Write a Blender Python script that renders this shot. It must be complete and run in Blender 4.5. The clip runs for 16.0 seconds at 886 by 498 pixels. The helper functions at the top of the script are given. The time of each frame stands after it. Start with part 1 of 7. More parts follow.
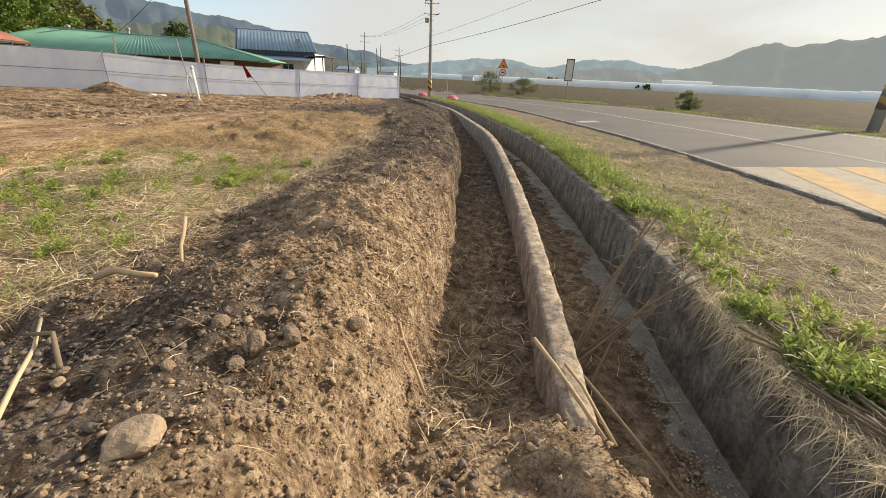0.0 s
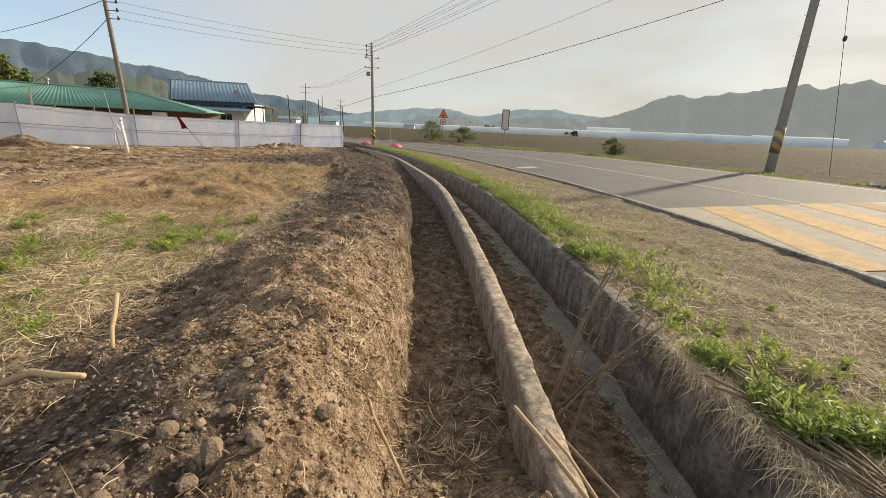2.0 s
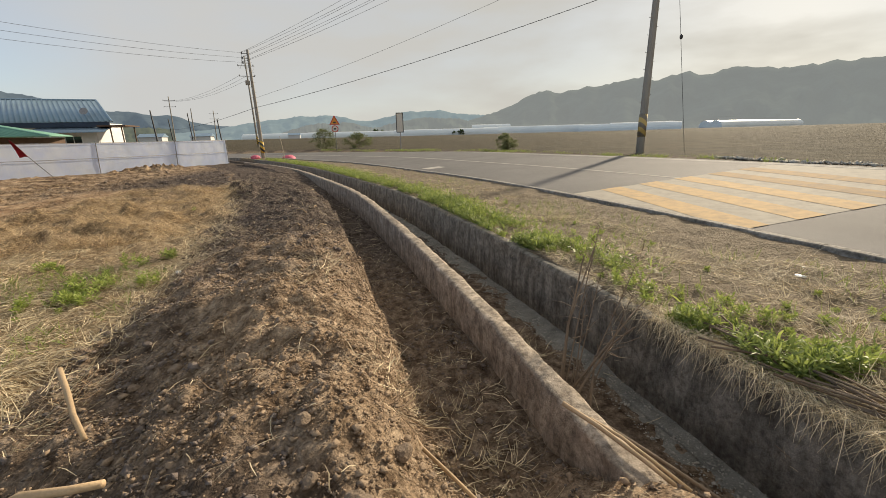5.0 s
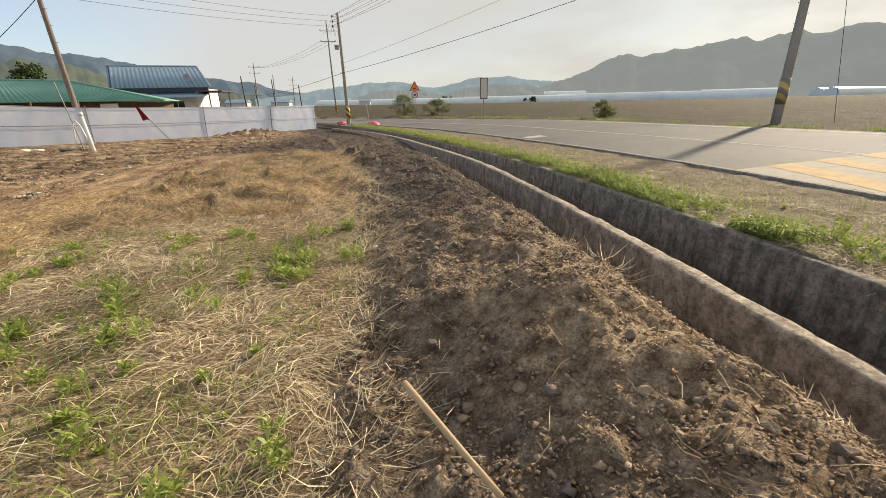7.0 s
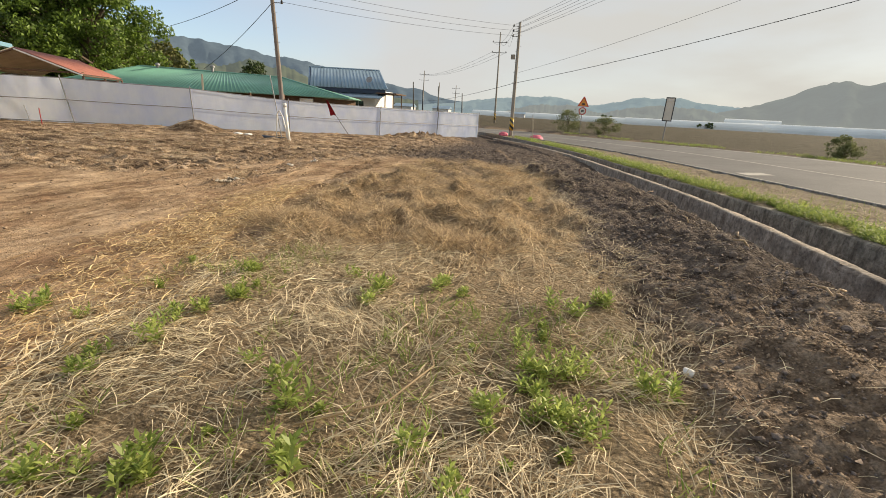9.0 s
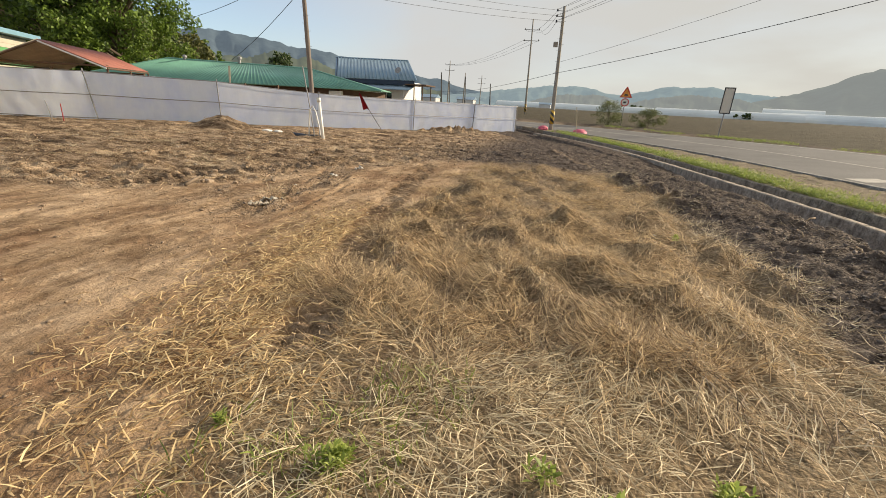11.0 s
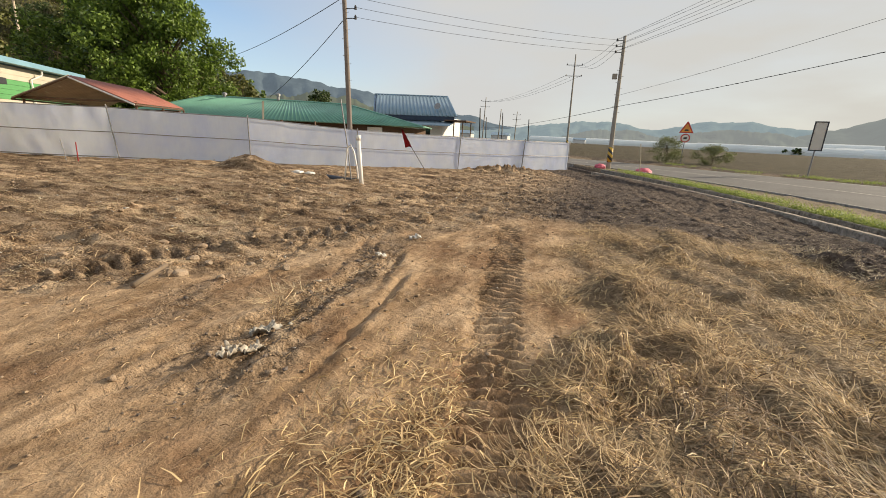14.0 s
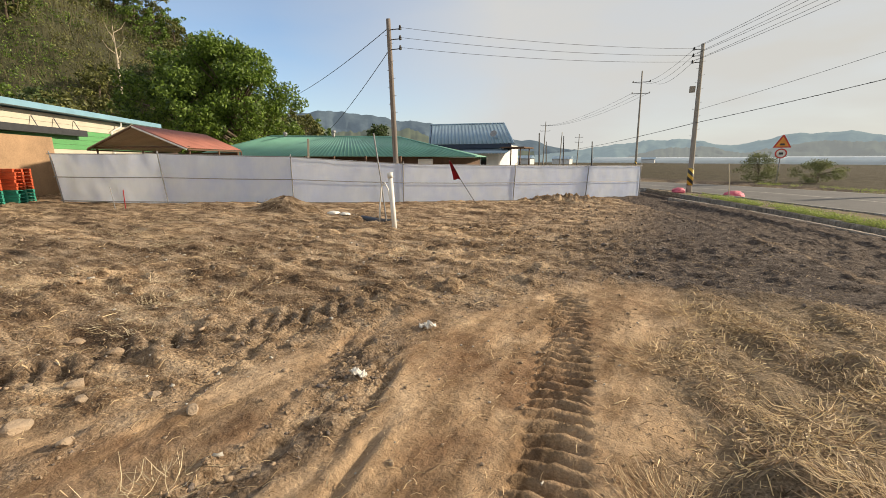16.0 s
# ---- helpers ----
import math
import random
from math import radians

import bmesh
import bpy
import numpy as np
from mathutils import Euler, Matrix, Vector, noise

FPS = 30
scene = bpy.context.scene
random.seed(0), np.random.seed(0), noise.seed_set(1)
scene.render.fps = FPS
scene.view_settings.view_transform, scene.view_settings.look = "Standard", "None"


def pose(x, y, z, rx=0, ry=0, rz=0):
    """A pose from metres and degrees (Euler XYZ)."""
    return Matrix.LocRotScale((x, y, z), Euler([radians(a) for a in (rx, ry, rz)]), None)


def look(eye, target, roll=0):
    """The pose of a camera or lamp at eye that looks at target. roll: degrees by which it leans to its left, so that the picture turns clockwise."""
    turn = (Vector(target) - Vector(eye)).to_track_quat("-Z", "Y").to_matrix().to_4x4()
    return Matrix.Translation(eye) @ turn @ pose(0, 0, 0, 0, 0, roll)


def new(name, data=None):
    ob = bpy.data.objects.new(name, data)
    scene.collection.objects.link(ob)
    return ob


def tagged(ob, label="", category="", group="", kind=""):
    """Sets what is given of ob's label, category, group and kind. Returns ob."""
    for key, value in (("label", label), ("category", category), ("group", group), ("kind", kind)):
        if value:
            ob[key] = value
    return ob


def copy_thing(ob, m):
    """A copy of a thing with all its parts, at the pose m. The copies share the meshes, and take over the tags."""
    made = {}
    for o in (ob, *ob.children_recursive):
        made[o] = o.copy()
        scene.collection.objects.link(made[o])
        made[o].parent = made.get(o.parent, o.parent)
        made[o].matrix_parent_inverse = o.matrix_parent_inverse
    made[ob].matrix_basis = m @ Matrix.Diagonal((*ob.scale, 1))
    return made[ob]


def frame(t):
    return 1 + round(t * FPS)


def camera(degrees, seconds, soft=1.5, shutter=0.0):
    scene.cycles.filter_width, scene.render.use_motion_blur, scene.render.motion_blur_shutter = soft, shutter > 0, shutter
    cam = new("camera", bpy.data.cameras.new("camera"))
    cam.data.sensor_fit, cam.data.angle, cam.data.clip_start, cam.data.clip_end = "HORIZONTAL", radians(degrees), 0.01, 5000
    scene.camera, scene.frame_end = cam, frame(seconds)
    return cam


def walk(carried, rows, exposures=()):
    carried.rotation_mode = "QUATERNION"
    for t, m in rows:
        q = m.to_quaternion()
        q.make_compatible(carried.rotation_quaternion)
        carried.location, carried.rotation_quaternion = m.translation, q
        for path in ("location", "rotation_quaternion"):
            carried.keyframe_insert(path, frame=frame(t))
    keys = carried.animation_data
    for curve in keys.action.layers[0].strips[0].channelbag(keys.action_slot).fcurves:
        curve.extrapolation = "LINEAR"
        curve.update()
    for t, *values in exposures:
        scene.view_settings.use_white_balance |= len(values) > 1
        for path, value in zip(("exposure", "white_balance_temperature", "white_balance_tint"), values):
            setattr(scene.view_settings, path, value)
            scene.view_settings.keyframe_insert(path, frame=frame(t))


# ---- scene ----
cam = camera(93.6, 16.0, soft=0.72)
PATH = [
    (0, (0.267, -0.759, 1.52), (0.034, 1.081, 0.772), 3.1),
    (0.5, (0.21, -0.767, 1.525), (-0.144, 1.069, 0.814), 2.5),
    (1, (0.18, -0.692, 1.528), (-0.186, 1.158, 0.863), 2.6),
    (1.5, (0.18, -0.637, 1.562), (-0.017, 1.26, 0.96), 3.1),
    (2, (0.108, -0.627, 1.627), (0.107, 1.298, 1.085), 2.6),
    (2.5, (0.014, -0.652, 1.669), (0.152, 1.281, 1.171), 1.8),
    (3, (-0.063, -0.675, 1.704), (0.145, 1.255, 1.224), 1.0),
    (3.5, (-0.123, -0.723, 1.706), (0.127, 1.203, 1.228), 0.5),
    (6, (-1.394, -0.051, 1.581), (-0.871, 1.785, 0.984), -1.9),
    (6.5, (-1.89, 0.178, 1.619), (-1.532, 2.038, 0.975), -1.7),
    (7, (-2.362, 0.632, 1.592), (-2.202, 2.515, 0.939), -1.1),
    (7.5, (-2.727, 1.084, 1.575), (-2.757, 2.978, 0.931), -0.3),
    (8, (-3.093, 1.585, 1.55), (-3.284, 3.475, 0.924), 1.1),
    (8.5, (-3.448, 2.101, 1.541), (-3.77, 3.977, 0.927), 2.6),
    (9, (-3.826, 2.655, 1.531), (-4.267, 4.507, 0.917), 3.5),
    (9.5, (-4.226, 3.155, 1.532), (-4.766, 4.976, 0.905), 3.6),
    (12, (-6.451, 5.498, 1.708), (-6.944, 7.32, 1.046), 2.7),
    (12.5, (-6.819, 6.084, 1.697), (-7.275, 7.925, 1.064), 2.6),
    (13, (-7.205, 6.639, 1.706), (-7.715, 8.477, 1.105), 2.6),
    (13.5, (-7.6, 7.18, 1.7), (-8.202, 9.002, 1.138), 2.8),
    (14, (-7.842, 7.766, 1.681), (-8.526, 9.573, 1.164), 3.1),
    (14.5, (-8.06, 8.337, 1.635), (-8.816, 10.126, 1.155), 3.2),
    (15, (-8.185, 8.937, 1.681), (-8.988, 10.712, 1.233), 3.4),
    (15.5, (-8.288, 9.634, 1.815), (-9.184, 11.363, 1.361), 2.2),
    (16, (-8.338, 10.25, 1.897), (-9.304, 11.954, 1.492), 0.4),
]
walk(cam, [(t, look(e, g, r)) for t, e, g, r in PATH], [(0, 0.66), (1.0, 0.70), (1.6, 0.60), (2.4, 0.42), (3.5, 0.36), (6.0, 0.42), (7.0, 0.58), (8.5, 0.56), (12.0, 0.50), (16.0, 0.52)])

# ---- light ----
SUN_AZ, SUN_EL = 52.5, 21.5
world = bpy.data.worlds.new("world")
scene.world = world
world.use_nodes = True
wn, wl = world.node_tree.nodes, world.node_tree.links
wn.clear()
w_out = wn.new("ShaderNodeOutputWorld")
w_bg = wn.new("ShaderNodeBackground")
w_sky = wn.new("ShaderNodeTexSky")
w_sky.sky_type = "NISHITA"
w_sky.sun_disc = False
w_sky.sun_elevation = radians(SUN_EL)
w_sky.sun_rotation = radians(SUN_AZ)
w_sky.air_density, w_sky.dust_density, w_sky.ozone_density = 1.0, 0.6, 1.5
# thin high cloud veils the blue
w_mix = wn.new("ShaderNodeMixRGB")
w_tc = wn.new("ShaderNodeTexCoord")
w_map = wn.new("ShaderNodeMapping")
w_map.inputs["Scale"].default_value = (1.2, 1.2, 4.0)
w_noise = wn.new("ShaderNodeTexNoise")
w_noise.inputs["Scale"].default_value = 2.2
w_noise.inputs["Detail"].default_value = 5.0
w_ramp = wn.new("ShaderNodeMapRange")
w_ramp.inputs["From Min"].default_value, w_ramp.inputs["From Max"].default_value = 0.36, 0.58
w_ramp.inputs["To Min"].default_value, w_ramp.inputs["To Max"].default_value = 0.86, 0.98
w_warm = wn.new("ShaderNodeValToRGB")
w_warm.color_ramp.elements[0].position, w_warm.color_ramp.elements[0].color = 0.25, (0.70, 0.695, 0.68, 1)
w_warm.color_ramp.elements[1].position, w_warm.color_ramp.elements[1].color = 0.85, (0.68, 0.645, 0.56, 1)
w_haze = wn.new("ShaderNodeMixRGB")
w_haze.blend_type = "MULTIPLY"
w_haze.inputs["Fac"].default_value = 1.0
w_haze.inputs["Color2"].default_value = (10.1, 10.1, 10.1, 1)
w_side = wn.new("ShaderNodeMapRange")
w_side.inputs["From Min"].default_value, w_side.inputs["From Max"].default_value = -1.0, 1.0
wl.new(w_tc.outputs["Generated"], w_map.inputs["Vector"])
wl.new(w_map.outputs["Vector"], w_noise.inputs["Vector"])
wl.new(w_noise.outputs["Fac"], w_ramp.inputs["Value"])
w_sep = wn.new("ShaderNodeSeparateXYZ")
wl.new(w_tc.outputs["Generated"], w_sep.inputs[0])
wl.new(w_sep.outputs[0], w_side.inputs["Value"])
wl.new(w_side.outputs["Result"], w_warm.inputs["Fac"])
wl.new(w_warm.outputs["Color"], w_haze.inputs["Color1"])
wl.new(w_haze.outputs["Color"], w_mix.inputs["Color2"])
w_clear = wn.new("ShaderNodeMapRange")
w_clear.inputs["From Min"].default_value, w_clear.inputs["From Max"].default_value = -0.36, -0.74
w_clear.inputs["To Min"].default_value, w_clear.inputs["To Max"].default_value = 0.0, 0.78
wl.new(w_sep.outputs[0], w_clear.inputs["Value"])
w_veil = wn.new("ShaderNodeMath")
w_veil.operation = "SUBTRACT"
w_veil.use_clamp = True
wl.new(w_ramp.outputs["Result"], w_veil.inputs[0])
wl.new(w_clear.outputs["Result"], w_veil.inputs[1])
wl.new(w_veil.outputs[0], w_mix.inputs["Fac"])
w_gain = wn.new("ShaderNodeMixRGB")
w_gain.blend_type = "MULTIPLY"
w_gain.inputs["Fac"].default_value = 1.0
w_gain.inputs["Color2"].default_value = (1.9, 2.0, 2.15, 1)
wl.new(w_sky.outputs["Color"], w_gain.inputs["Color1"])
wl.new(w_gain.outputs["Color"], w_mix.inputs["Color1"])
wl.new(w_mix.outputs["Color"], w_bg.inputs["Color"])
w_bg.inputs["Strength"].default_value = 0.066
wl.new(w_bg.outputs["Background"], w_out.inputs["Surface"])

sun_data = bpy.data.lights.new("sun", "SUN")
sun_data.energy = 4.7
sun_data.angle = radians(2.5)
sun_data.color = (1.0, 0.845, 0.63)
sun = new("sun", sun_data)
_sd = Vector((math.sin(radians(SUN_AZ)) * math.cos(radians(SUN_EL)), math.cos(radians(SUN_AZ)) * math.cos(radians(SUN_EL)), math.sin(radians(SUN_EL))))
sun.matrix_world = look(_sd * 100, (0, 0, 0))

# ---- materials ----
def mat_new(name):
    m = bpy.data.materials.new(name)
    m.use_nodes = True
    nt = m.node_tree
    return m, nt.nodes, nt.links, nt.nodes["Principled BSDF"]


def noise_node(n, l, scale, detail=6.0, rough=0.6, coords=None, stretch=None):
    t = n.new("ShaderNodeTexNoise")
    t.inputs["Scale"].default_value = scale
    t.inputs["Detail"].default_value = detail
    t.inputs["Roughness"].default_value = rough
    if coords is not None:
        if stretch is not None:
            mp = n.new("ShaderNodeMapping")
            mp.inputs["Scale"].default_value = stretch
            l.new(coords, mp.inputs["Vector"])
            coords = mp.outputs["Vector"]
        l.new(coords, t.inputs["Vector"])
    return t.outputs["Fac"]


def ramp(n, l, fac, stops):
    r = n.new("ShaderNodeValToRGB")
    el = r.color_ramp.elements
    while len(el) < len(stops):
        el.new(0.5)
    for e, (p, c) in zip(el, stops):
        e.position, e.color = p, (*c, 1)
    l.new(fac, r.inputs["Fac"])
    return r.outputs["Color"]


def mixc(n, l, fac, a, b, mode="MIX"):
    m = n.new("ShaderNodeMixRGB")
    m.blend_type = mode
    for s, v in (("Fac", fac), ("Color1", a), ("Color2", b)):
        if isinstance(v, (int, float)):
            m.inputs[s].default_value = v
        elif isinstance(v, tuple):
            m.inputs[s].default_value = (*v, 1)
        else:
            l.new(v, m.inputs[s])
    return m.outputs["Color"]


def bump(n, l, p, height, dist, strength=1.0):
    b = n.new("ShaderNodeBump")
    b.inputs["Distance"].default_value = dist
    b.inputs["Strength"].default_value = strength
    l.new(height, b.inputs["Height"])
    l.new(b.outputs["Normal"], p.inputs["Normal"])
    return b


def simple(name, col, rough=0.6, metal=0.0, vary=0.25, scale=6.0, bump_d=0.0, stretch=None, glossy=None):
    """A plain surface with two scales of tone variation, and fine relief if asked for."""
    m, n, l, p = mat_new(name)
    tc = n.new("ShaderNodeTexCoord").outputs["Object"]
    big = noise_node(n, l, scale * 0.35, 4, 0.55, tc, stretch)
    fine = noise_node(n, l, scale * 6, 6, 0.65, tc, stretch)
    lo = tuple(c * (1 - vary) for c in col)
    hi = tuple(min(1, c * (1 + vary)) for c in col)
    c1 = ramp(n, l, big, [(0.3, lo), (0.7, hi)])
    c2 = mixc(n, l, 0.5 * min(1, vary * 2), c1, ramp(n, l, fine, [(0.35, lo), (0.65, hi)]))
    l.new(c2, p.inputs["Base Color"])
    p.inputs["Roughness"].default_value = rough
    p.inputs["Metallic"].default_value = metal
    if bump_d:
        bump(n, l, p, fine, bump_d)
    return m


def leafy(name, lo, hi, translucent=0.35, rough=0.55):
    m, n, l, p = mat_new(name)
    geo = n.new("ShaderNodeNewGeometry")
    oi = n.new("ShaderNodeObjectInfo")
    share = n.new("ShaderNodeMix")
    share.inputs["Factor"].default_value = 0.15
    l.new(geo.outputs["Random Per Island"], share.inputs["A"])
    l.new(oi.outputs["Random"], share.inputs["B"])
    col = ramp(n, l, share.outputs["Result"], [(0.08, lo), (0.92, hi)])
    l.new(col, p.inputs["Base Color"])
    p.inputs["Roughness"].default_value = rough
    tr = n.new("ShaderNodeBsdfTranslucent")
    l.new(col, tr.inputs["Color"])
    mx = n.new("ShaderNodeMixShader")
    mx.inputs["Fac"].default_value = translucent
    out = n["Material Output"]
    l.new(p.outputs["BSDF"], mx.inputs[1])
    l.new(tr.outputs["BSDF"], mx.inputs[2])
    l.new(mx.outputs[0], out.inputs["Surface"])
    return m


def ground_material():
    """Bare field earth: masks in the mesh (dark, straw, clay, verge) say which of the soils lies where; dark also
    paints shade into the trench.
    """
    m, n, l, p = mat_new("field_earth")
    at = n.new("ShaderNodeAttribute")
    at.attribute_name = "soil_kind"
    sep = n.new("ShaderNodeSeparateColor")
    l.new(at.outputs["Color"], sep.inputs["Color"])
    at2 = n.new("ShaderNodeAttribute")
    at2.attribute_name = "soil_kind_b"
    sep2 = n.new("ShaderNodeSeparateColor")
    l.new(at2.outputs["Color"], sep2.inputs["Color"])
    tc = n.new("ShaderNodeTexCoord").outputs["Object"]
    big = noise_node(n, l, 0.9, 5, 0.6, tc)
    mid = noise_node(n, l, 7.0, 6, 0.65, tc)
    fine = noise_node(n, l, 55.0, 6, 0.7, tc)
    fib = noise_node(n, l, 14.0, 7, 0.75, tc, (1.0, 4.5, 1.0))
    base = ramp(n, l, mid, [(0.38, (0.15, 0.10, 0.062)), (0.51, (0.345, 0.25, 0.165)), (0.64, (0.54, 0.415, 0.29))])
    dark = ramp(n, l, mid, [(0.36, (0.058, 0.044, 0.036)), (0.53, (0.118, 0.094, 0.08)), (0.68, (0.22, 0.18, 0.152))])
    straw = ramp(n, l, fib, [(0.34, (0.11, 0.078, 0.046)), (0.5, (0.31, 0.23, 0.14)), (0.66, (0.55, 0.43, 0.275))])
    clay = ramp(n, l, big, [(0.36, (0.25, 0.155, 0.09)), (0.5, (0.37, 0.255, 0.155)), (0.64, (0.49, 0.355, 0.23))])
    smear = noise_node(n, l, 3.2, 7, 0.68, tc, (1.5, 0.55, 1.0))
    clay = mixc(n, l, 0.75, clay, ramp(n, l, smear, [(0.40, (0.62, 0.57, 0.52)), (0.5, (1.0, 1.0, 1.0)), (0.6, (1.25, 1.24, 1.22))]), "MULTIPLY")
    verge = ramp(n, l, mid, [(0.3, (0.16, 0.125, 0.085)), (0.7, (0.34, 0.28, 0.20))])
    far = ramp(n, l, big, [(0.35, (0.055, 0.046, 0.029)), (0.65, (0.10, 0.084, 0.053))])
    c = mixc(n, l, sep.outputs[0], base, dark)
    c = mixc(n, l, sep.outputs[2], c, clay)
    damp = noise_node(n, l, 1.7, 7, 0.68, tc, (0.7, 1.6, 1.0))
    mudc = mixc(n, l, 0.72, base, ramp(n, l, damp, [(0.42, (0.085, 0.052, 0.032)), (0.5, (0.26, 0.178, 0.11)), (0.57, (0.50, 0.38, 0.26))]))
    undark = n.new("ShaderNodeMath")
    undark.operation = "MULTIPLY_ADD"
    l.new(sep.outputs[0], undark.inputs[0])
    undark.inputs[1].default_value = -1.0
    undark.inputs[2].default_value = 1.0
    mud_by = n.new("ShaderNodeMath")
    mud_by.operation = "MULTIPLY"
    l.new(undark.outputs[0], mud_by.inputs[0])
    l.new(sep2.outputs[2], mud_by.inputs[1])
    wide = noise_node(n, l, 0.42, 5, 0.6, tc, (0.6, 1.5, 1.0))
    mudc = mixc(n, l, 0.9, mudc, ramp(n, l, wide, [(0.40, (0.62, 0.58, 0.55)), (0.52, (1.0, 1.0, 1.0)), (0.62, (1.32, 1.28, 1.2))]), "MULTIPLY")
    fleck = noise_node(n, l, 30.0, 3, 0.6, tc, (1.0, 2.2, 1.0))
    mudc = mixc(n, l, ramp(n, l, fleck, [(0.62, (0, 0, 0)), (0.67, (0.8, 0.8, 0.8))]), mudc, (0.52, 0.42, 0.28))
    c = mixc(n, l, mud_by.outputs[0], c, mudc)
    c = mixc(n, l, sep.outputs[1], c, straw)
    c = mixc(n, l, sep2.outputs[0], c, verge)
    c = mixc(n, l, sep2.outputs[1], c, far)
    streak = noise_node(n, l, 1.6, 6, 0.7, tc, (1.9, 0.45, 1.0))
    c = mixc(n, l, sep.outputs[2], c, mixc(n, l, 0.85, c, ramp(n, l, streak, [(0.36, (0.58, 0.56, 0.54)), (0.58, (1.1, 1.1, 1.1))]), "MULTIPLY"))
    grit = ramp(n, l, fine, [(0.38, (0.58, 0.58, 0.58)), (0.62, (1.36, 1.34, 1.32))])
    grit_by = n.new("ShaderNodeMath")
    grit_by.operation = "MULTIPLY_ADD"
    l.new(sep.outputs[2], grit_by.inputs[0])
    grit_by.inputs[1].default_value = -0.5
    grit_by.inputs[2].default_value = 0.8
    c = mixc(n, l, grit_by.outputs[0], c, grit, "MULTIPLY")
    l.new(c, p.inputs["Base Color"])
    p.inputs["Roughness"].default_value = 0.95
    p.inputs["Specular IOR Level"].default_value = 0.15
    vor = n.new("ShaderNodeTexVoronoi")
    vor.inputs["Scale"].default_value = 26.0
    l.new(tc, vor.inputs["Vector"])
    crumb = n.new("ShaderNodeMath")
    crumb.operation = "MULTIPLY_ADD"
    crumb.inputs[1].default_value = -0.55
    crumbly = n.new("ShaderNodeMath")
    crumbly.operation = "SUBTRACT"
    crumbly.inputs[0].default_value = 1.0
    l.new(sep.outputs[2], crumbly.inputs[1])
    crumbed = n.new("ShaderNodeMath")
    crumbed.operation = "MULTIPLY"
    l.new(vor.outputs["Distance"], crumbed.inputs[0])
    l.new(crumbly.outputs[0], crumbed.inputs[1])
    l.new(crumbed.outputs[0], crumb.inputs[0])
    l.new(mid, crumb.inputs[2])
    mixh = n.new("ShaderNodeMath")
    mixh.operation = "MULTIPLY_ADD"
    mixh.inputs[1].default_value = 0.5
    finer = n.new("ShaderNodeMath")
    finer.operation = "MULTIPLY"
    rough_by = n.new("ShaderNodeMath")
    rough_by.operation = "MULTIPLY_ADD"
    l.new(crumbly.outputs[0], rough_by.inputs[0])
    rough_by.inputs[1].default_value = 0.6
    rough_by.inputs[2].default_value = 0.4
    l.new(fine, finer.inputs[0])
    l.new(rough_by.outputs[0], finer.inputs[1])
    l.new(finer.outputs[0], mixh.inputs[0])
    l.new(crumb.outputs[0], mixh.inputs[2])
    bump(n, l, p, mixh.outputs[0], 0.06, 1.0)
    return m


def concrete_material(name, col, moss=(0.10, 0.085, 0.055), moss_amount=0.5):
    m, n, l, p = mat_new(name)
    tc = n.new("ShaderNodeTexCoord").outputs["Object"]
    big = noise_node(n, l, 4.5, 8, 0.7, tc)
    streak = noise_node(n, l, 9.0, 5, 0.6, tc, (1, 1, 0.18))
    fine = noise_node(n, l, 70.0, 6, 0.7, tc)
    c = ramp(n, l, big, [(0.36, tuple(v * 0.5 for v in col)), (0.5, tuple(v * 0.9 for v in col)), (0.64, tuple(v * 1.3 for v in col))])
    f = ramp(n, l, streak, [(0.45, (0, 0, 0)), (0.7, (moss_amount,) * 3)])
    c = mixc(n, l, f, c, moss)
    c = mixc(n, l, 0.6, c, ramp(n, l, fine, [(0.3, (0.6, 0.6, 0.6)), (0.7, (1.3, 1.3, 1.3))]), "MULTIPLY")
    chip = noise_node(n, l, 19.0, 7, 0.7, tc)
    c = mixc(n, l, 0.8, c, ramp(n, l, chip, [(0.38, (0.5, 0.48, 0.46)), (0.5, (1.0, 1.0, 1.0)), (0.62, (1.2, 1.2, 1.2))]), "MULTIPLY")
    l.new(c, p.inputs["Base Color"])
    p.inputs["Roughness"].default_value = 0.9
    both = n.new("ShaderNodeMath")
    both.operation = "ADD"
    l.new(fine, both.inputs[0])
    l.new(chip, both.inputs[1])
    bump(n, l, p, both.outputs[0], 0.016, 0.9)
    return m


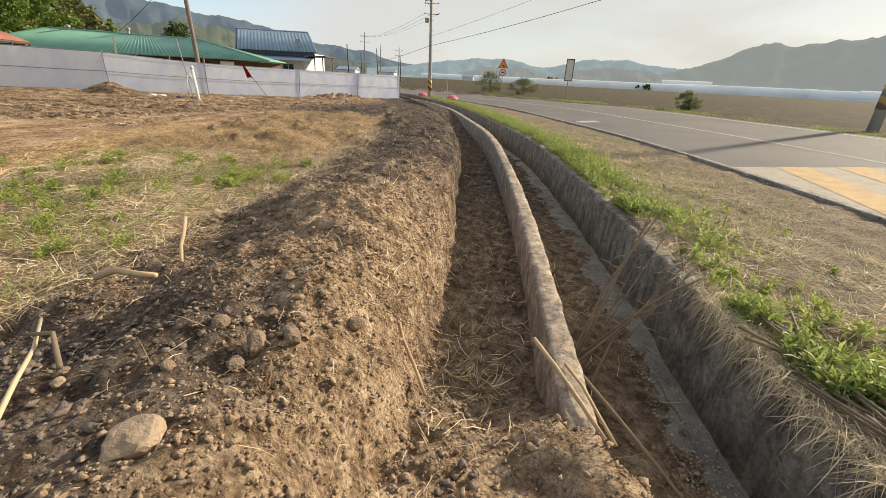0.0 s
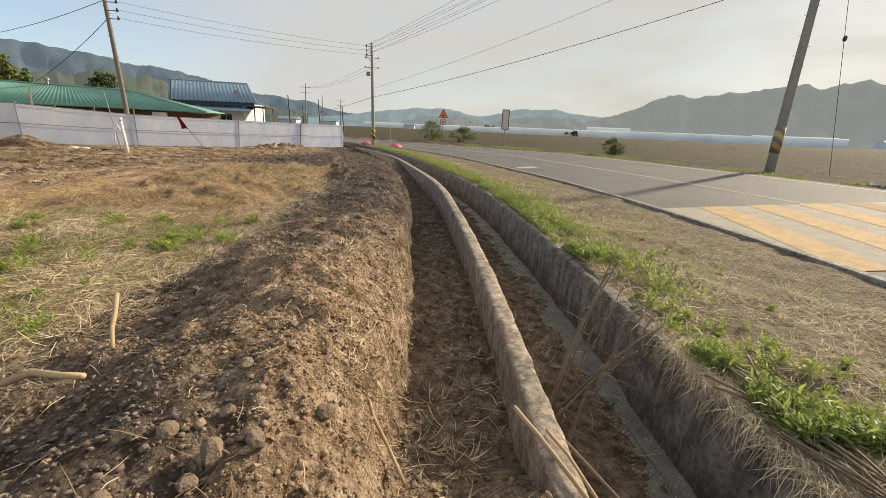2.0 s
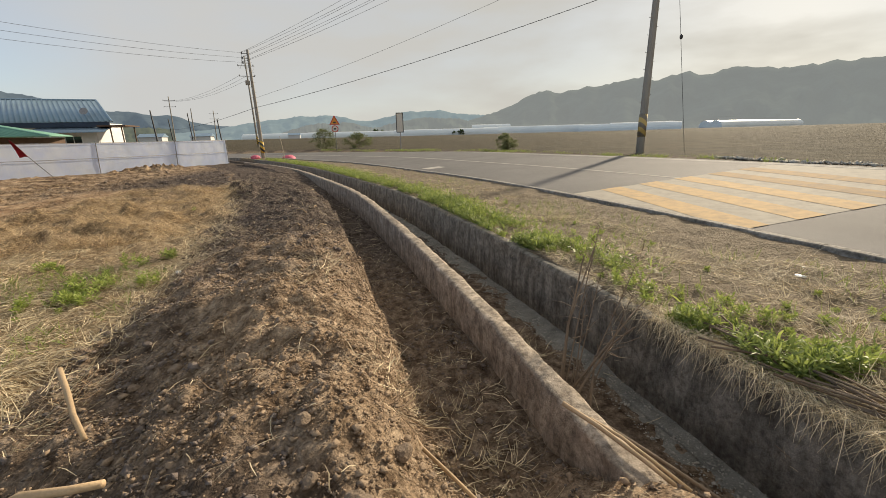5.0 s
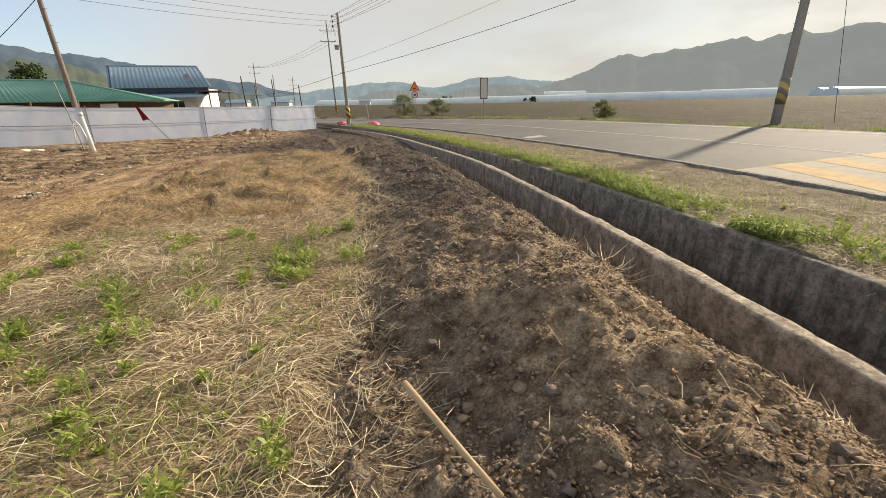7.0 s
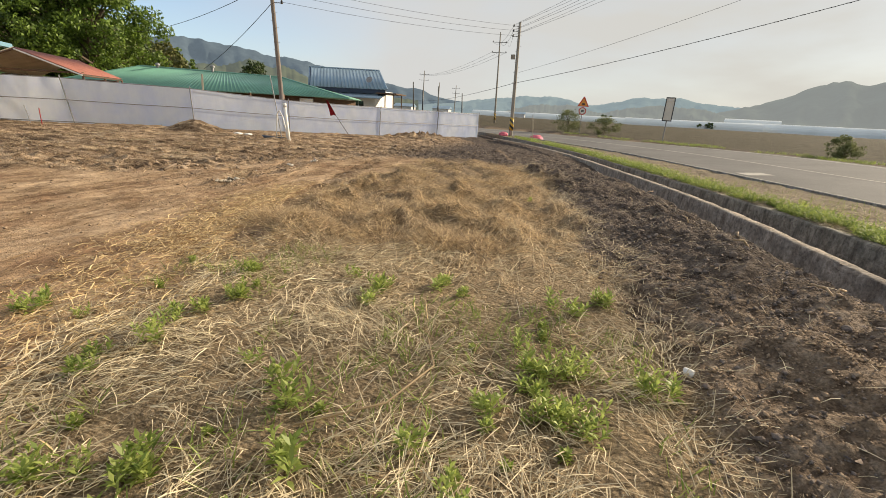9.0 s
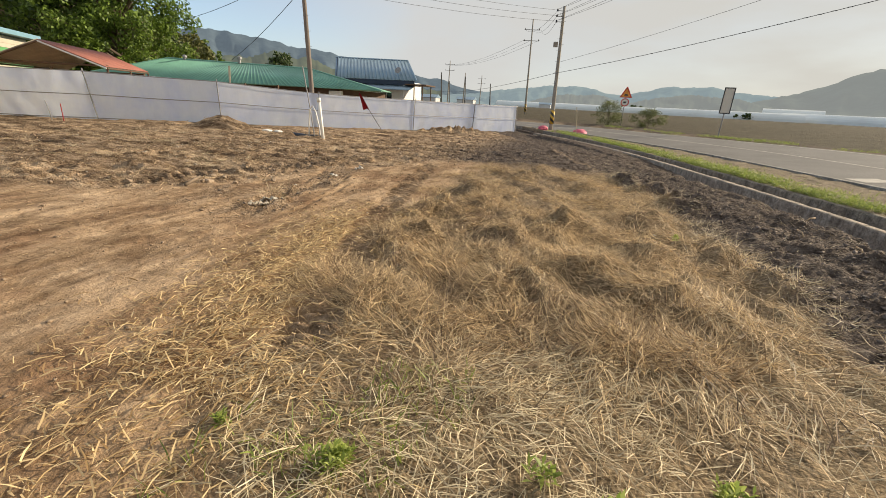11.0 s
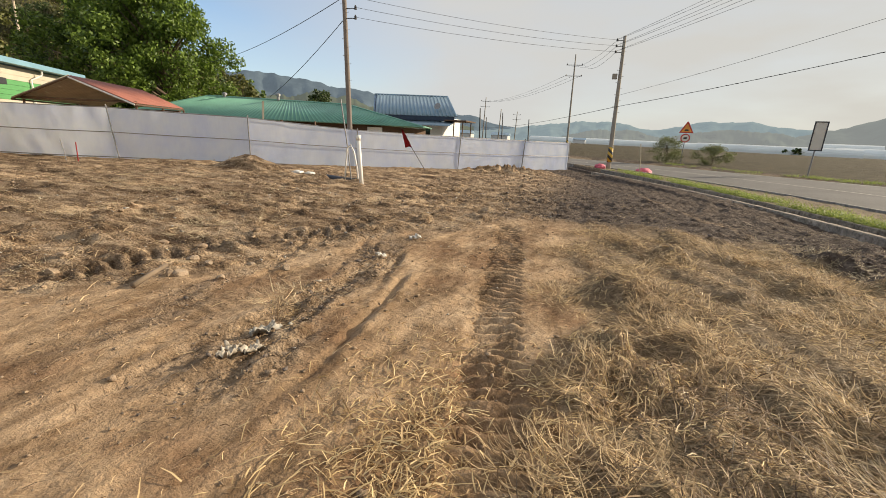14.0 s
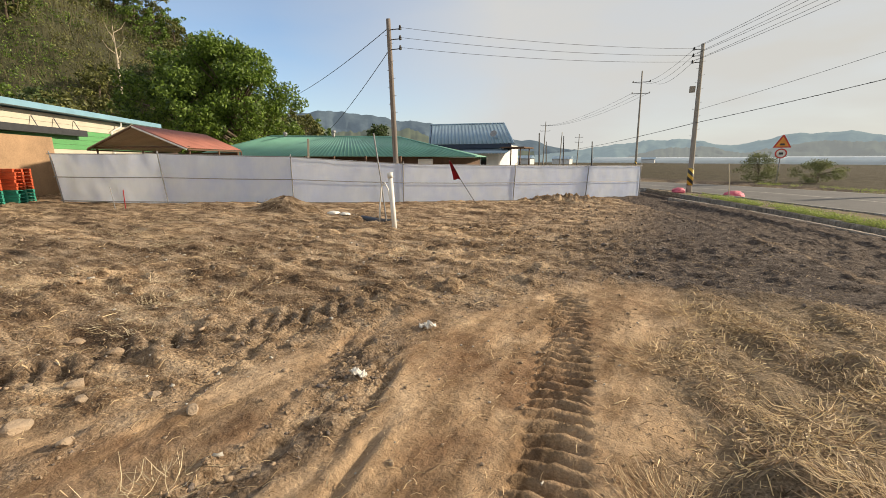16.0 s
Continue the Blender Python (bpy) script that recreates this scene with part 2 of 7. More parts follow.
def striped(name, col_a, col_b, period, width=0.5, axis=2, slant=0.0, rough=0.6):
    """Painted bands along an axis of the object, slanted if asked for."""
    m, n, l, p = mat_new(name)
    tc = n.new("ShaderNodeTexCoord").outputs["Object"]
    sp = n.new("ShaderNodeSeparateXYZ")
    l.new(tc, sp.inputs[0])
    a = n.new("ShaderNodeMath")
    a.operation = "MULTIPLY_ADD"
    l.new(sp.outputs[0], a.inputs[0])
    a.inputs[1].default_value = slant
    l.new(sp.outputs[axis], a.inputs[2])
    d = n.new("ShaderNodeMath")
    d.operation = "DIVIDE"
    l.new(a.outputs[0], d.inputs[0])
    d.inputs[1].default_value = period
    f = n.new("ShaderNodeMath")
    f.operation = "FRACT"
    l.new(d.outputs[0], f.inputs[0])
    g = n.new("ShaderNodeMath")
    g.operation = "GREATER_THAN"
    l.new(f.outputs[0], g.inputs[0])
    g.inputs[1].default_value = width
    c = mixc(n, l, g.outputs[0], col_a, col_b)
    worn = noise_node(n, l, 25, 6, 0.7, tc)
    c = mixc(n, l, 0.7, c, ramp(n, l, worn, [(0.3, (0.7, 0.7, 0.7)), (0.6, (1, 1, 1))]), "MULTIPLY")
    l.new(c, p.inputs["Base Color"])
    p.inputs["Roughness"].default_value = rough
    return m


def road_paint(name, col, wear=0.5):
    m, n, l, p = mat_new(name)
    tc = n.new("ShaderNodeTexCoord").outputs["Object"]
    w = noise_node(n, l, 3.0, 8, 0.75, tc)
    fine = noise_node(n, l, 90.0, 4, 0.6, tc)
    c = mixc(n, l, ramp(n, l, w, [(0.42, (0, 0, 0)), (0.75, (wear,) * 3)]), col, (0.17, 0.155, 0.14))
    c = mixc(n, l, 0.5, c, ramp(n, l, fine, [(0.3, (0.75, 0.75, 0.75)), (0.7, (1.1, 1.1, 1.1))]), "MULTIPLY")
    l.new(c, p.inputs["Base Color"])
    p.inputs["Roughness"].default_value = 0.9
    p.inputs["Specular IOR Level"].default_value = 0.2
    return m


def asphalt_material():
    m, n, l, p = mat_new("asphalt")
    tc = n.new("ShaderNodeTexCoord").outputs["Object"]
    big = noise_node(n, l, 0.35, 5, 0.6, tc)
    fine = noise_node(n, l, 120.0, 3, 0.6, tc)
    c = ramp(n, l, big, [(0.3, (0.115, 0.11, 0.105)), (0.7, (0.165, 0.157, 0.15))])
    c = mixc(n, l, 0.7, c, ramp(n, l, fine, [(0.35, (0.6, 0.6, 0.6)), (0.65, (1.35, 1.35, 1.35))]), "MULTIPLY")
    l.new(c, p.inputs["Base Color"])
    p.inputs["Roughness"].default_value = 0.85
    p.inputs["Specular IOR Level"].default_value = 0.3
    bump(n, l, p, fine, 0.006, 0.6)
    return m


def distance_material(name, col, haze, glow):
    """Wooded ridge far off; its bright haze is painted on as emission."""
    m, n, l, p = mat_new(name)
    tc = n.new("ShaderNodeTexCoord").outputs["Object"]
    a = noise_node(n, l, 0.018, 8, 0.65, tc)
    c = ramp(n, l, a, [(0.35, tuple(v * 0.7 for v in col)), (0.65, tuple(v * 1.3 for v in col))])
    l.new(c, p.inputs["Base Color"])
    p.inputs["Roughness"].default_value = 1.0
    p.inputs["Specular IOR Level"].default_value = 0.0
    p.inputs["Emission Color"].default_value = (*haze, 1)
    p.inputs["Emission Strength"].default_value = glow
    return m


M_EARTH = ground_material()
M_CLOD = simple("dry_clod", (0.33, 0.242, 0.163), 0.95, 0, 0.35, 9, 0.012)
M_CLOD_DARK = simple("moist_clod", (0.19, 0.152, 0.128), 0.95, 0, 0.45, 9, 0.012)
M_LUMP = simple("earth_lump", (0.24, 0.178, 0.125), 0.95, 0, 0.35, 14, 0.012)
M_ROCK = simple("field_stone", (0.33, 0.25, 0.175), 0.9, 0, 0.25, 8, 0.01)
M_STRAW = leafy("straw", (0.15, 0.088, 0.042), (0.90, 0.69, 0.41), 0.32, 0.6)
M_GOLD = leafy("golden_straw", (0.34, 0.22, 0.10), (0.95, 0.75, 0.42), 0.3, 0.55)
M_STRAW_BROWN = leafy("damp_straw", (0.07, 0.045, 0.028), (0.40, 0.27, 0.155), 0.2, 0.65)
M_STRAW_GREY = leafy("weathered_straw", (0.28, 0.215, 0.125), (0.95, 0.81, 0.55), 0.2, 0.7)
M_WEED = leafy("weed_leaf", (0.20, 0.28, 0.055), (0.54, 0.60, 0.17), 0.5, 0.5)
M_VERGE = leafy("verge_leaf", (0.13, 0.185, 0.045), (0.42, 0.48, 0.13), 0.45, 0.55)
M_GRASS = leafy("grass_blade", (0.14, 0.20, 0.04), (0.36, 0.42, 0.10), 0.4, 0.55)
M_STICK = simple("peeled_stick", (0.44, 0.31, 0.18), 0.7, 0, 0.3, 12, 0.003)
M_DEADSTEM = simple("dead_stem", (0.19, 0.14, 0.095), 0.85, 0, 0.35, 12, 0.003)
M_RAIL = concrete_material("weathered_concrete", (0.43, 0.36, 0.285), (0.16, 0.115, 0.08), 0.7)
M_WALL = concrete_material("stained_concrete", (0.25, 0.225, 0.185), (0.07, 0.06, 0.045), 0.85)
M_KERB = concrete_material("kerb_concrete", (0.36, 0.33, 0.29), (0.2, 0.17, 0.13), 0.4)
M_GRAVEL = simple("ditch_silt", (0.25, 0.24, 0.21), 0.9, 0, 0.6, 14, 0.02)
M_ASPHALT = asphalt_material()
M_WHITE = road_paint("white_road_paint", (0.50, 0.47, 0.42), 0.6)
M_YELLOW = road_paint("yellow_road_paint", (0.58, 0.40, 0.20), 0.6)
M_ZONE = road_paint("pale_road_paint", (0.42, 0.38, 0.31), 0.6)
M_YELLOW_WORN = road_paint("worn_yellow_road_paint", (0.42, 0.28, 0.14), 0.9)
M_GRIT = simple("pale_grit", (0.42, 0.39, 0.34), 0.9, 0, 0.35, 20, 0.004)
M_STEEL = simple("galvanised_pipe", (0.26, 0.26, 0.27), 0.5, 0.6, 0.2, 20)
M_POLE = simple("pole_concrete", (0.30, 0.275, 0.24), 0.85, 0, 0.18, 5, 0.004, (1, 1, 0.3))
M_WOODPOLE = simple("weathered_pole_timber", (0.20, 0.17, 0.15), 0.85, 0, 0.35, 5, 0.004, (6, 6, 0.4))
M_DARK = simple("dark_steel", (0.05, 0.05, 0.055), 0.5, 0.3, 0.2, 10)
M_BANDS_YB = striped("yellow_black_bands", (0.60, 0.38, 0.05), (0.03, 0.03, 0.03), 0.5, 0.5, 2, 0.9)
M_BANDS_YW = striped("worn_yellow_bands", (0.52, 0.37, 0.12), (0.20, 0.17, 0.13), 0.55, 0.5, 2, 0.9)
M_WIRE = simple("cable_black", (0.03, 0.03, 0.032), 0.6, 0, 0.1, 10)
M_PVC = simple("white_plastic_pipe", (0.72, 0.71, 0.68), 0.45, 0, 0.08, 8)
M_RED = simple("red_cloth", (0.30, 0.02, 0.03), 0.85, 0, 0.25, 12)
M_PINK = simple("pink_sack", (0.62, 0.13, 0.20), 0.6, 0, 0.3, 8, 0.02)
M_BAG = simple("dull_plastic_film", (0.50, 0.44, 0.36), 0.45, 0, 0.25, 10)
M_LUMBER = simple("pale_timber", (0.52, 0.44, 0.33), 0.75, 0, 0.2, 8, 0.003, (4, 4, 0.5))

# ---- numeric helpers ----
def smooth(a, b, x):
    t = np.clip((x - a) / (b - a), 0, 1)
    return t * t * (3 - 2 * t)


def vnoise(x, y, seed):
    """Smooth lattice noise, -1 to 1."""
    xi, yi = np.floor(x).astype(np.int64), np.floor(y).astype(np.int64)
    fx, fy = x - xi, y - yi

    def hashed(i, j):
        h = (i * 374761393 + j * 668265263 + seed * 974634777) & 0xFFFFFFFF
        h = ((h ^ (h >> 13)) * 1274126177) & 0xFFFFFFFF
        return ((h ^ (h >> 16)) & 0xFFFF) / 32767.5 - 1.0
    ux, uy = fx * fx * (3 - 2 * fx), fy * fy * (3 - 2 * fy)
    a = hashed(xi, yi) * (1 - ux) + hashed(xi + 1, yi) * ux
    b = hashed(xi, yi + 1) * (1 - ux) + hashed(xi + 1, yi + 1) * ux
    return a * (1 - uy) + b * uy


def fbm(x, y, seed, octaves=4, gain=0.5):
    s, amp = 0, 1.0
    for k in range(octaves):
        s = s + amp * vnoise(x * 2 ** k + 17.3 * k, y * 2 ** k - 9.1 * k, seed + k)
        amp *= gain
    return s


def curve_of(pairs):
    """A smooth curve through a few (s, v) pairs."""
    ks, vs = np.array([p[0] for p in pairs], float), np.array([p[1] for p in pairs], float)
    sl = np.gradient(vs, ks)

    def f(s):
        s = np.asarray(s, float)
        i = np.clip(np.searchsorted(ks, s) - 1, 0, len(ks) - 2)
        h = ks[i + 1] - ks[i]
        t = np.clip((s - ks[i]) / h, 0, 1)
        t2, t3 = t * t, t ** 3
        return (2 * t3 - 3 * t2 + 1) * vs[i] + (t3 - 2 * t2 + t) * h * sl[i] + (3 * t2 - 2 * t3) * vs[i + 1] + (t3 - t2) * h * sl[i + 1]
    return f


# centre line of the low concrete wall, as x over y
ditch = curve_of([(-6, 1.0), (1.8, 0.86), (5.2, 0.70), (8.5, 0.42), (13, -0.12), (19, -1.45), (27, -3.5), (36, -6.6), (44, -10.0), (60, -17)])
RAIL_Z = curve_of([(-5, -0.28), (2, -0.24), (8.5, -0.12), (13, -0.04), (20, 0.0), (44, -0.25)])
# kerb line of the road
_kc = [(7.6, -40), (7.0, -14), (6.45, 0), (6.27, 4), (6.08, 7.4), (5.75, 10.7), (4.85, 16.2), (3.3, 22.1), (0.2, 32), (-3.0, 38.2), (-6.7, 45), (-12.5, 50.5), (-20, 54.0), (-45, 58), (-130, 61)]
_kt = np.concatenate([[0], np.cumsum([math.dist(a, b) for a, b in zip(_kc[:-1], _kc[1:])])])
_kx, _ky = curve_of(list(zip(_kt, [p[0] for p in _kc]))), curve_of(list(zip(_kt, [p[1] for p in _kc])))
_ks = np.concatenate([np.arange(0, 110, 0.5), np.arange(110, _kt[-1], 3.0)])
KERB = np.stack([_kx(_ks), _ky(_ks)], 1)
_kd = np.gradient(KERB, axis=0)
_kd /= np.linalg.norm(_kd, axis=1)[:, None]
KERB_N = np.stack([_kd[:, 1], -_kd[:, 0]], 1)


def kerb_offset(x, y):
    """Signed distance to the kerb line, positive on the road's side."""
    shape = np.shape(x)
    q = np.stack([np.ravel(x), np.ravel(y)], 1)
    out = np.empty(len(q))
    for i in range(0, len(q), 20000):
        c = q[i:i + 20000]
        d2 = ((c[:, None, :] - KERB[None, ::2, :]) ** 2).sum(2)
        j = d2.argmin(1) * 2
        r = c - KERB[j]
        side = (r * KERB_N[j]).sum(1)
        dist = np.sqrt(d2.min(1))
        out[i:i + 20000] = np.where(dist < 3, side, np.sign(side) * dist)
    return out.reshape(shape)


def road_z(off, y):
    bank = 0.052 - 0.03 * smooth(30, 55, y)
    return -0.16 + bank * off


ROAD_W = 9.9
straw_left = curve_of([(-4, -6.2), (3.9, -6.5), (6.7, -7.3), (8.4, -7.7), (10, -7.9), (15, -8.15), (18, -8.2)])
mud_edge = curve_of([(-4, -30), (4, -24), (7.5, -17.5), (10, -13.4), (11, -12.5), (13.5, -11.7), (15, -11.1), (17, -9.5)])


def zones(x, y, u):
    """How much of each soil lies at a place: dark, straw, clay, mud, verge."""
    wob = 0.35 * fbm(x * 1.1, y * 1.1, 5, 3)
    right_of_straw = smooth(-3.75, -3.45, u + wob * 0.6)
    top = smooth(17.0, 17.9, y + wob + 0.10 * (x + 8))
    mud = np.maximum(1 - smooth(-0.4, 0.4, x - mud_edge(y) + wob), top) * (1 - right_of_straw)
    straw = smooth(-0.35, 0.35, x - straw_left(y) + wob) * (1 - right_of_straw) * (1 - top)
    clay = np.clip(1 - mud - straw - right_of_straw, 0, 1)
    dark = np.maximum(right_of_straw * smooth(2.0, 9.0, y) * 0.95, mud * smooth(-13, -8, x) * smooth(14.5, 18, y))
    return dark, straw, clay, mud, right_of_straw


TRACKS = [((-7.22, 6.6), (-9.88, 16.6), 0.52, 0.125), ((-11.4, 10.2), (-10.55, 15.8), 0.5, 0.02), ((-13.7, 10.2), (-13.0, 12.9), 0.62, 0.10), ((-12.98, 13.0), (-12.0, 14.7), 0.62, 0.09)]


def track_mask(x, y):
    m = np.zeros(np.shape(x))
    for (ax, ay), (bx, by), w, dep in TRACKS:
        L = math.hypot(bx - ax, by - ay)
        tx, ty = (bx - ax) / L, (by - ay) / L
        s = (x - ax) * tx + (y - ay) * ty
        q = (x - ax) * ty - (y - ay) * tx + 0.18 * np.sin(s * 0.45)
        m = np.maximum(m, smooth(w / 2 + 0.03, w / 2 - 0.09, np.abs(q)) * smooth(-0.3, 0.3, s) * smooth(L + 0.3, L - 0.3, s))
    return m


def rut_strip(x, y):
    """How much of the crumbled strip between the ruts lies at a place."""
    s = y - 8.6
    q = (-9.65 - 0.183 * s) - x
    edge = 0.25 * fbm(x * 1.7, y * 0.8, 101, 3)
    a = smooth(-0.15, 0.2, q + edge) * smooth(1.25, 0.75, q + edge + 0.05 * s)
    b = smooth(1.5, 1.7, q + edge) * smooth(2.3, 1.9, q + edge + 0.05 * s)
    return np.maximum(a, 0.7 * b) * smooth(0.3, 1.6, s) * smooth(6.4, 4.6, s)


HAY_MOUNDS = [(-7.5, 13.0, 0.5, 0.17), (-7.72, 11.15, 0.42, 0.18), (-7.45, 9.8, 0.42, 0.2), (-7.0, 11.7, 0.35, 0.12), (-5.5, 11.0, 0.55, 0.2), (-6.3, 10.0, 0.5, 0.13), (-3.75, 15.2, 0.6, 0.2), (-3.55, 13.3, 0.6, 0.24), (-4.2, 16.3, 0.7, 0.2), (-4.9, 8.8, 0.55, 0.18), (-6.0, 8.3, 0.5, 0.14), (-6.2, 13.6, 0.45, 0.1), (-5.2, 14.2, 0.6, 0.12), (-4.3, 11.8, 0.6, 0.18), (-6.7, 15.3, 0.5, 0.13), (-4.4, 9.9, 0.5, 0.16)]


def height(x, y, off=None):
    x, y = np.asarray(x, float), np.asarray(y, float)
    u = x - ditch(y)
    if off is None:
        off = kerb_offset(x, y)
    dark, straw, clay, mud, rs = zones(x, y, u)
    near = 1 - smooth(30, 70, np.hypot(x + 4, y - 10))
    base = -0.03 - 0.07 * smooth(-6, -10, x) - 0.36 * smooth(17, 40, y) * smooth(-34, -18, x) - 0.1 * smooth(-16, -34, x)
    z = base.copy()
    # heap of dug soil beside the trench
    crest = 0.40 - 0.2 * smooth(2.5, 9, y) - 0.1 * smooth(9, 17, y)
    wob = 0.22 * fbm(x * 0.8, y * 0.8, 31, 3)
    uu = u + wob * smooth(1.2, 3, np.abs(u))
    heap = crest * smooth(-3.6, -2.0, uu) * (1 - 0.9 * smooth(-1.75, -1.0, u + 0.5 * wob))
    heap = heap * (1 - smooth(17, 24, y))
    z = z + heap * (0.85 + 0.35 * fbm(x * 1.3, y * 1.3, 40, 3))
    # trench cut down beside the low wall; its near end is filled with soil
    fill = smooth(2.0, 0.7, y)
    floor_z = -0.66 - 0.05 * smooth(2, 6, y) + 0.62 * smooth(13, 25, y) - 0.12 * smooth(28, 42, y)
    lip = u + 0.10 * fbm(x * 2.2, y * 2.2, 77, 3)
    cut = smooth(-1.25, -1.0, lip) * (1 - smooth(36, 42, y))
    z = z * (1 - cut) + (floor_z + fill * (0.38 + 0.25 * smooth(0.9, -0.6, y))) * cut
    # ditch beyond the low wall
    inside = smooth(0.02, 0.06, u)
    z = np.where(u > 0.02, z * (1 - inside) + inside * (-0.86 + 0.5 * smooth(20, 42, y) + 0.07 * smooth(0.75, 0.15, u)), z)
    # bank of soil over the wall's near end
    bank = np.exp(-((u - 0.1) / 0.42) ** 2) * smooth(1.75, 0.6, y) * smooth(-2.5, 0, y)
    z = z + bank * np.where(u > 0.06, 0.62, 0.28)
    # verge from the ditch's far wall to the kerb
    vz = -0.07 - 0.04 * smooth(1.4, 4, u) + 0.035 * fbm(x * 1.7, y * 1.7, 50, 3)
    vb = smooth(1.27, 1.30, u)
    z = np.where(u > 1.2, z * (1 - vb) + vb * vz, z)
    kz = road_z(np.clip(off, 0, 60), y)
    z = np.where(off > -0.35, z + (kz - 0.14 - z) * smooth(-0.16, -0.03, off), z)
    # shoulder and fields past the road
    d = np.hypot(x, y)
    beyond = road_z(ROAD_W, y) - 0.02 + 0.05 * fbm(x * 0.5, y * 0.5, 60, 3) + 0.009 * np.clip(d - 30, 0, 320)
    bw = smooth(ROAD_W + 0.05, ROAD_W + 0.6, off)
    z = z * (1 - bw) + beyond * bw
    # relief of each soil
    lump = fbm(x * 3.1, y * 3.1, 3, 4, 0.55)
    fine = fbm(x * 11, y * 11, 8, 3, 0.6)
    soil = rs * (u < -0.1) + 0.55 * mud
    flat = (1 - smooth(-0.6, -0.1, off)) * (u < 0.05)
    z = z + flat * near * (soil * (0.046 * lump + 0.03 * np.abs(fine)) + straw * (0.02 * lump + 0.012 * fine) + clay * (0.010 * lump + 0.005 * fine))
    z = z + near * mud * (0.05 * fbm(x * 0.28, y * 1.3, 14, 4) + 0.03 * np.abs(fbm(x * 0.5 - 0.25 * y, y * 2.6, 15, 3)) + 0.075 * np.clip(fbm(x * 2.1, y * 4.4, 16, 4, 0.7) - 0.25, 0, 1)) * (off < -0.6)
    z = z + near * (u > 0.06) * (u < 1.27) * (0.02 * lump + 0.012 * fine) + near * (u > 1.32) * (off < -0.3) * (0.012 * lump + 0.006 * fine)
    # swaths of cut hay
    sw = straw * smooth(6.5, 8.5, y) * smooth(-9, -7.5, x) * (1 - 0.6 * smooth(10.5, 12.5, y))
    z = z + sw * 0.12 * np.clip(np.sin((x * 0.95 + y * 0.36 + 0.5 * fbm(x * .6, y * .6, 91, 2)) * 4.4), -0.3, 1) * (0.6 + 0.6 * fbm(x * 1.2, y * 1.2, 92, 2))
    z = z + sw * (0.13 * np.clip(fbm(x * 1.9, y * 1.35, 93, 3) - 0.05, 0, 0.9) + 0.035 * fbm(x * 6, y * 5, 94, 2))
    # single mounds where the hay lies bunched
    for mx, my, mr, mh in HAY_MOUNDS:
        r = np.hypot((x - mx) * 1.15, y - my) / mr * (1 + 0.35 * fbm(x * 2.4, y * 2.4, 97, 3))
        z = z + mh * smooth(1.0, 0.25, r) * (0.8 + 0.5 * fbm(x * 5, y * 5, 98, 2))
    # wheel and crawler tracks pressed into the earth
    for (ax, ay), (bx, by), w, dep in TRACKS:
        L = math.hypot(bx - ax, by - ay)
        tx, ty = (bx - ax) / L, (by - ay) / L
        s = (x - ax) * tx + (y - ay) * ty
        q = (x - ax) * ty - (y - ay) * tx + 0.18 * np.sin(s * 0.45)
        inn = smooth(w / 2 + 0.03, w / 2 - 0.09, np.abs(q)) * smooth(-0.3, 0.3, s) * smooth(L + 0.3, L - 0.3, s)
        rib = np.clip(np.sin((s + 0.10 * np.abs(q) + 0.03 * vnoise(s * 3.1, q * 6, 56)) * 2 * math.pi / 0.158) * 2.4, -1, 1)
        if ax < -12.5:
            slot = smooth(0.15, 0.6, np.sin((s + 0.3 * q) * 2 * math.pi / 0.24 + 0.9 * vnoise(s * 1.1, q * 2, 57)))
            slot = slot * smooth(0.30, 0.2, np.abs(q)) * np.clip(0.75 + 0.6 * vnoise(s * 1.7, q, 58), 0, 1.2)
            z = z - inn * dep * 0.1 - slot * inn * 0.10
            continue
        z = z - inn * dep * (0.25 - 0.46 * rib * np.clip(0.75 + 0.6 * vnoise(s * 2.3, q * 5, 55), 0.15, 1.3))
    for k in (0, 1, 3, 4, 8):
        a, b = (-9.65 - 0.17 * k, 8.6), (-10.75 - 0.24 * k, 14.6)
        L = math.dist(a, b)
        tx, ty = (b[0] - a[0]) / L, (b[1] - a[1]) / L
        s = (x - a[0]) * tx + (y - a[1]) * ty
        q = (x - a[0]) * ty - (y - a[1]) * tx - 0.22 * np.sin(s * 0.55 + 0.1 * k) + 0.035 * vnoise(s * 2.6, s * 0 + k, 21 + k)
        env = smooth(0.2, 1.6, s) * smooth(L + 0.5, L - 1, s) * np.clip(0.55 + 0.8 * vnoise(s * 0.9, s * 0 + 3.1 * k, 27 + k), 0, 1.2)
        z = z + env * (-0.04 * np.exp(-(q / 0.05) ** 2) + 0.022 * np.exp(-((q - 0.1) / 0.05) ** 2) * (1 + vnoise(s * 7, q * 12, 33 + k)))
    strip = rut_strip(x, y)
    z = z + strip * (0.05 * np.abs(fbm(x * 8, y * 5, 103, 3)) + 0.045 * fbm(x * 5.5, y * 1.8, 104, 3) - 0.03)
    # spoil heap by the fence
    r = np.hypot((x + 22.9) / 1.9, (y - 22.4) / 1.0)
    z = z + 0.75 * np.clip(1 - r, 0, 1) ** 0.8 * (0.85 + 0.3 * lump)
    r = np.hypot((x + 14.5) / 3.6, (y - 37.0) / 2.2)
    z = z + 0.35 * np.clip(1 - r, 0, 1) * (1 + 0.6 * lump)
    r = np.hypot((x + 17.6) / 0.8, (y - 21.8) / 0.6)
    z = z - 0.3 * np.clip(1 - r, 0, 1)
    return z


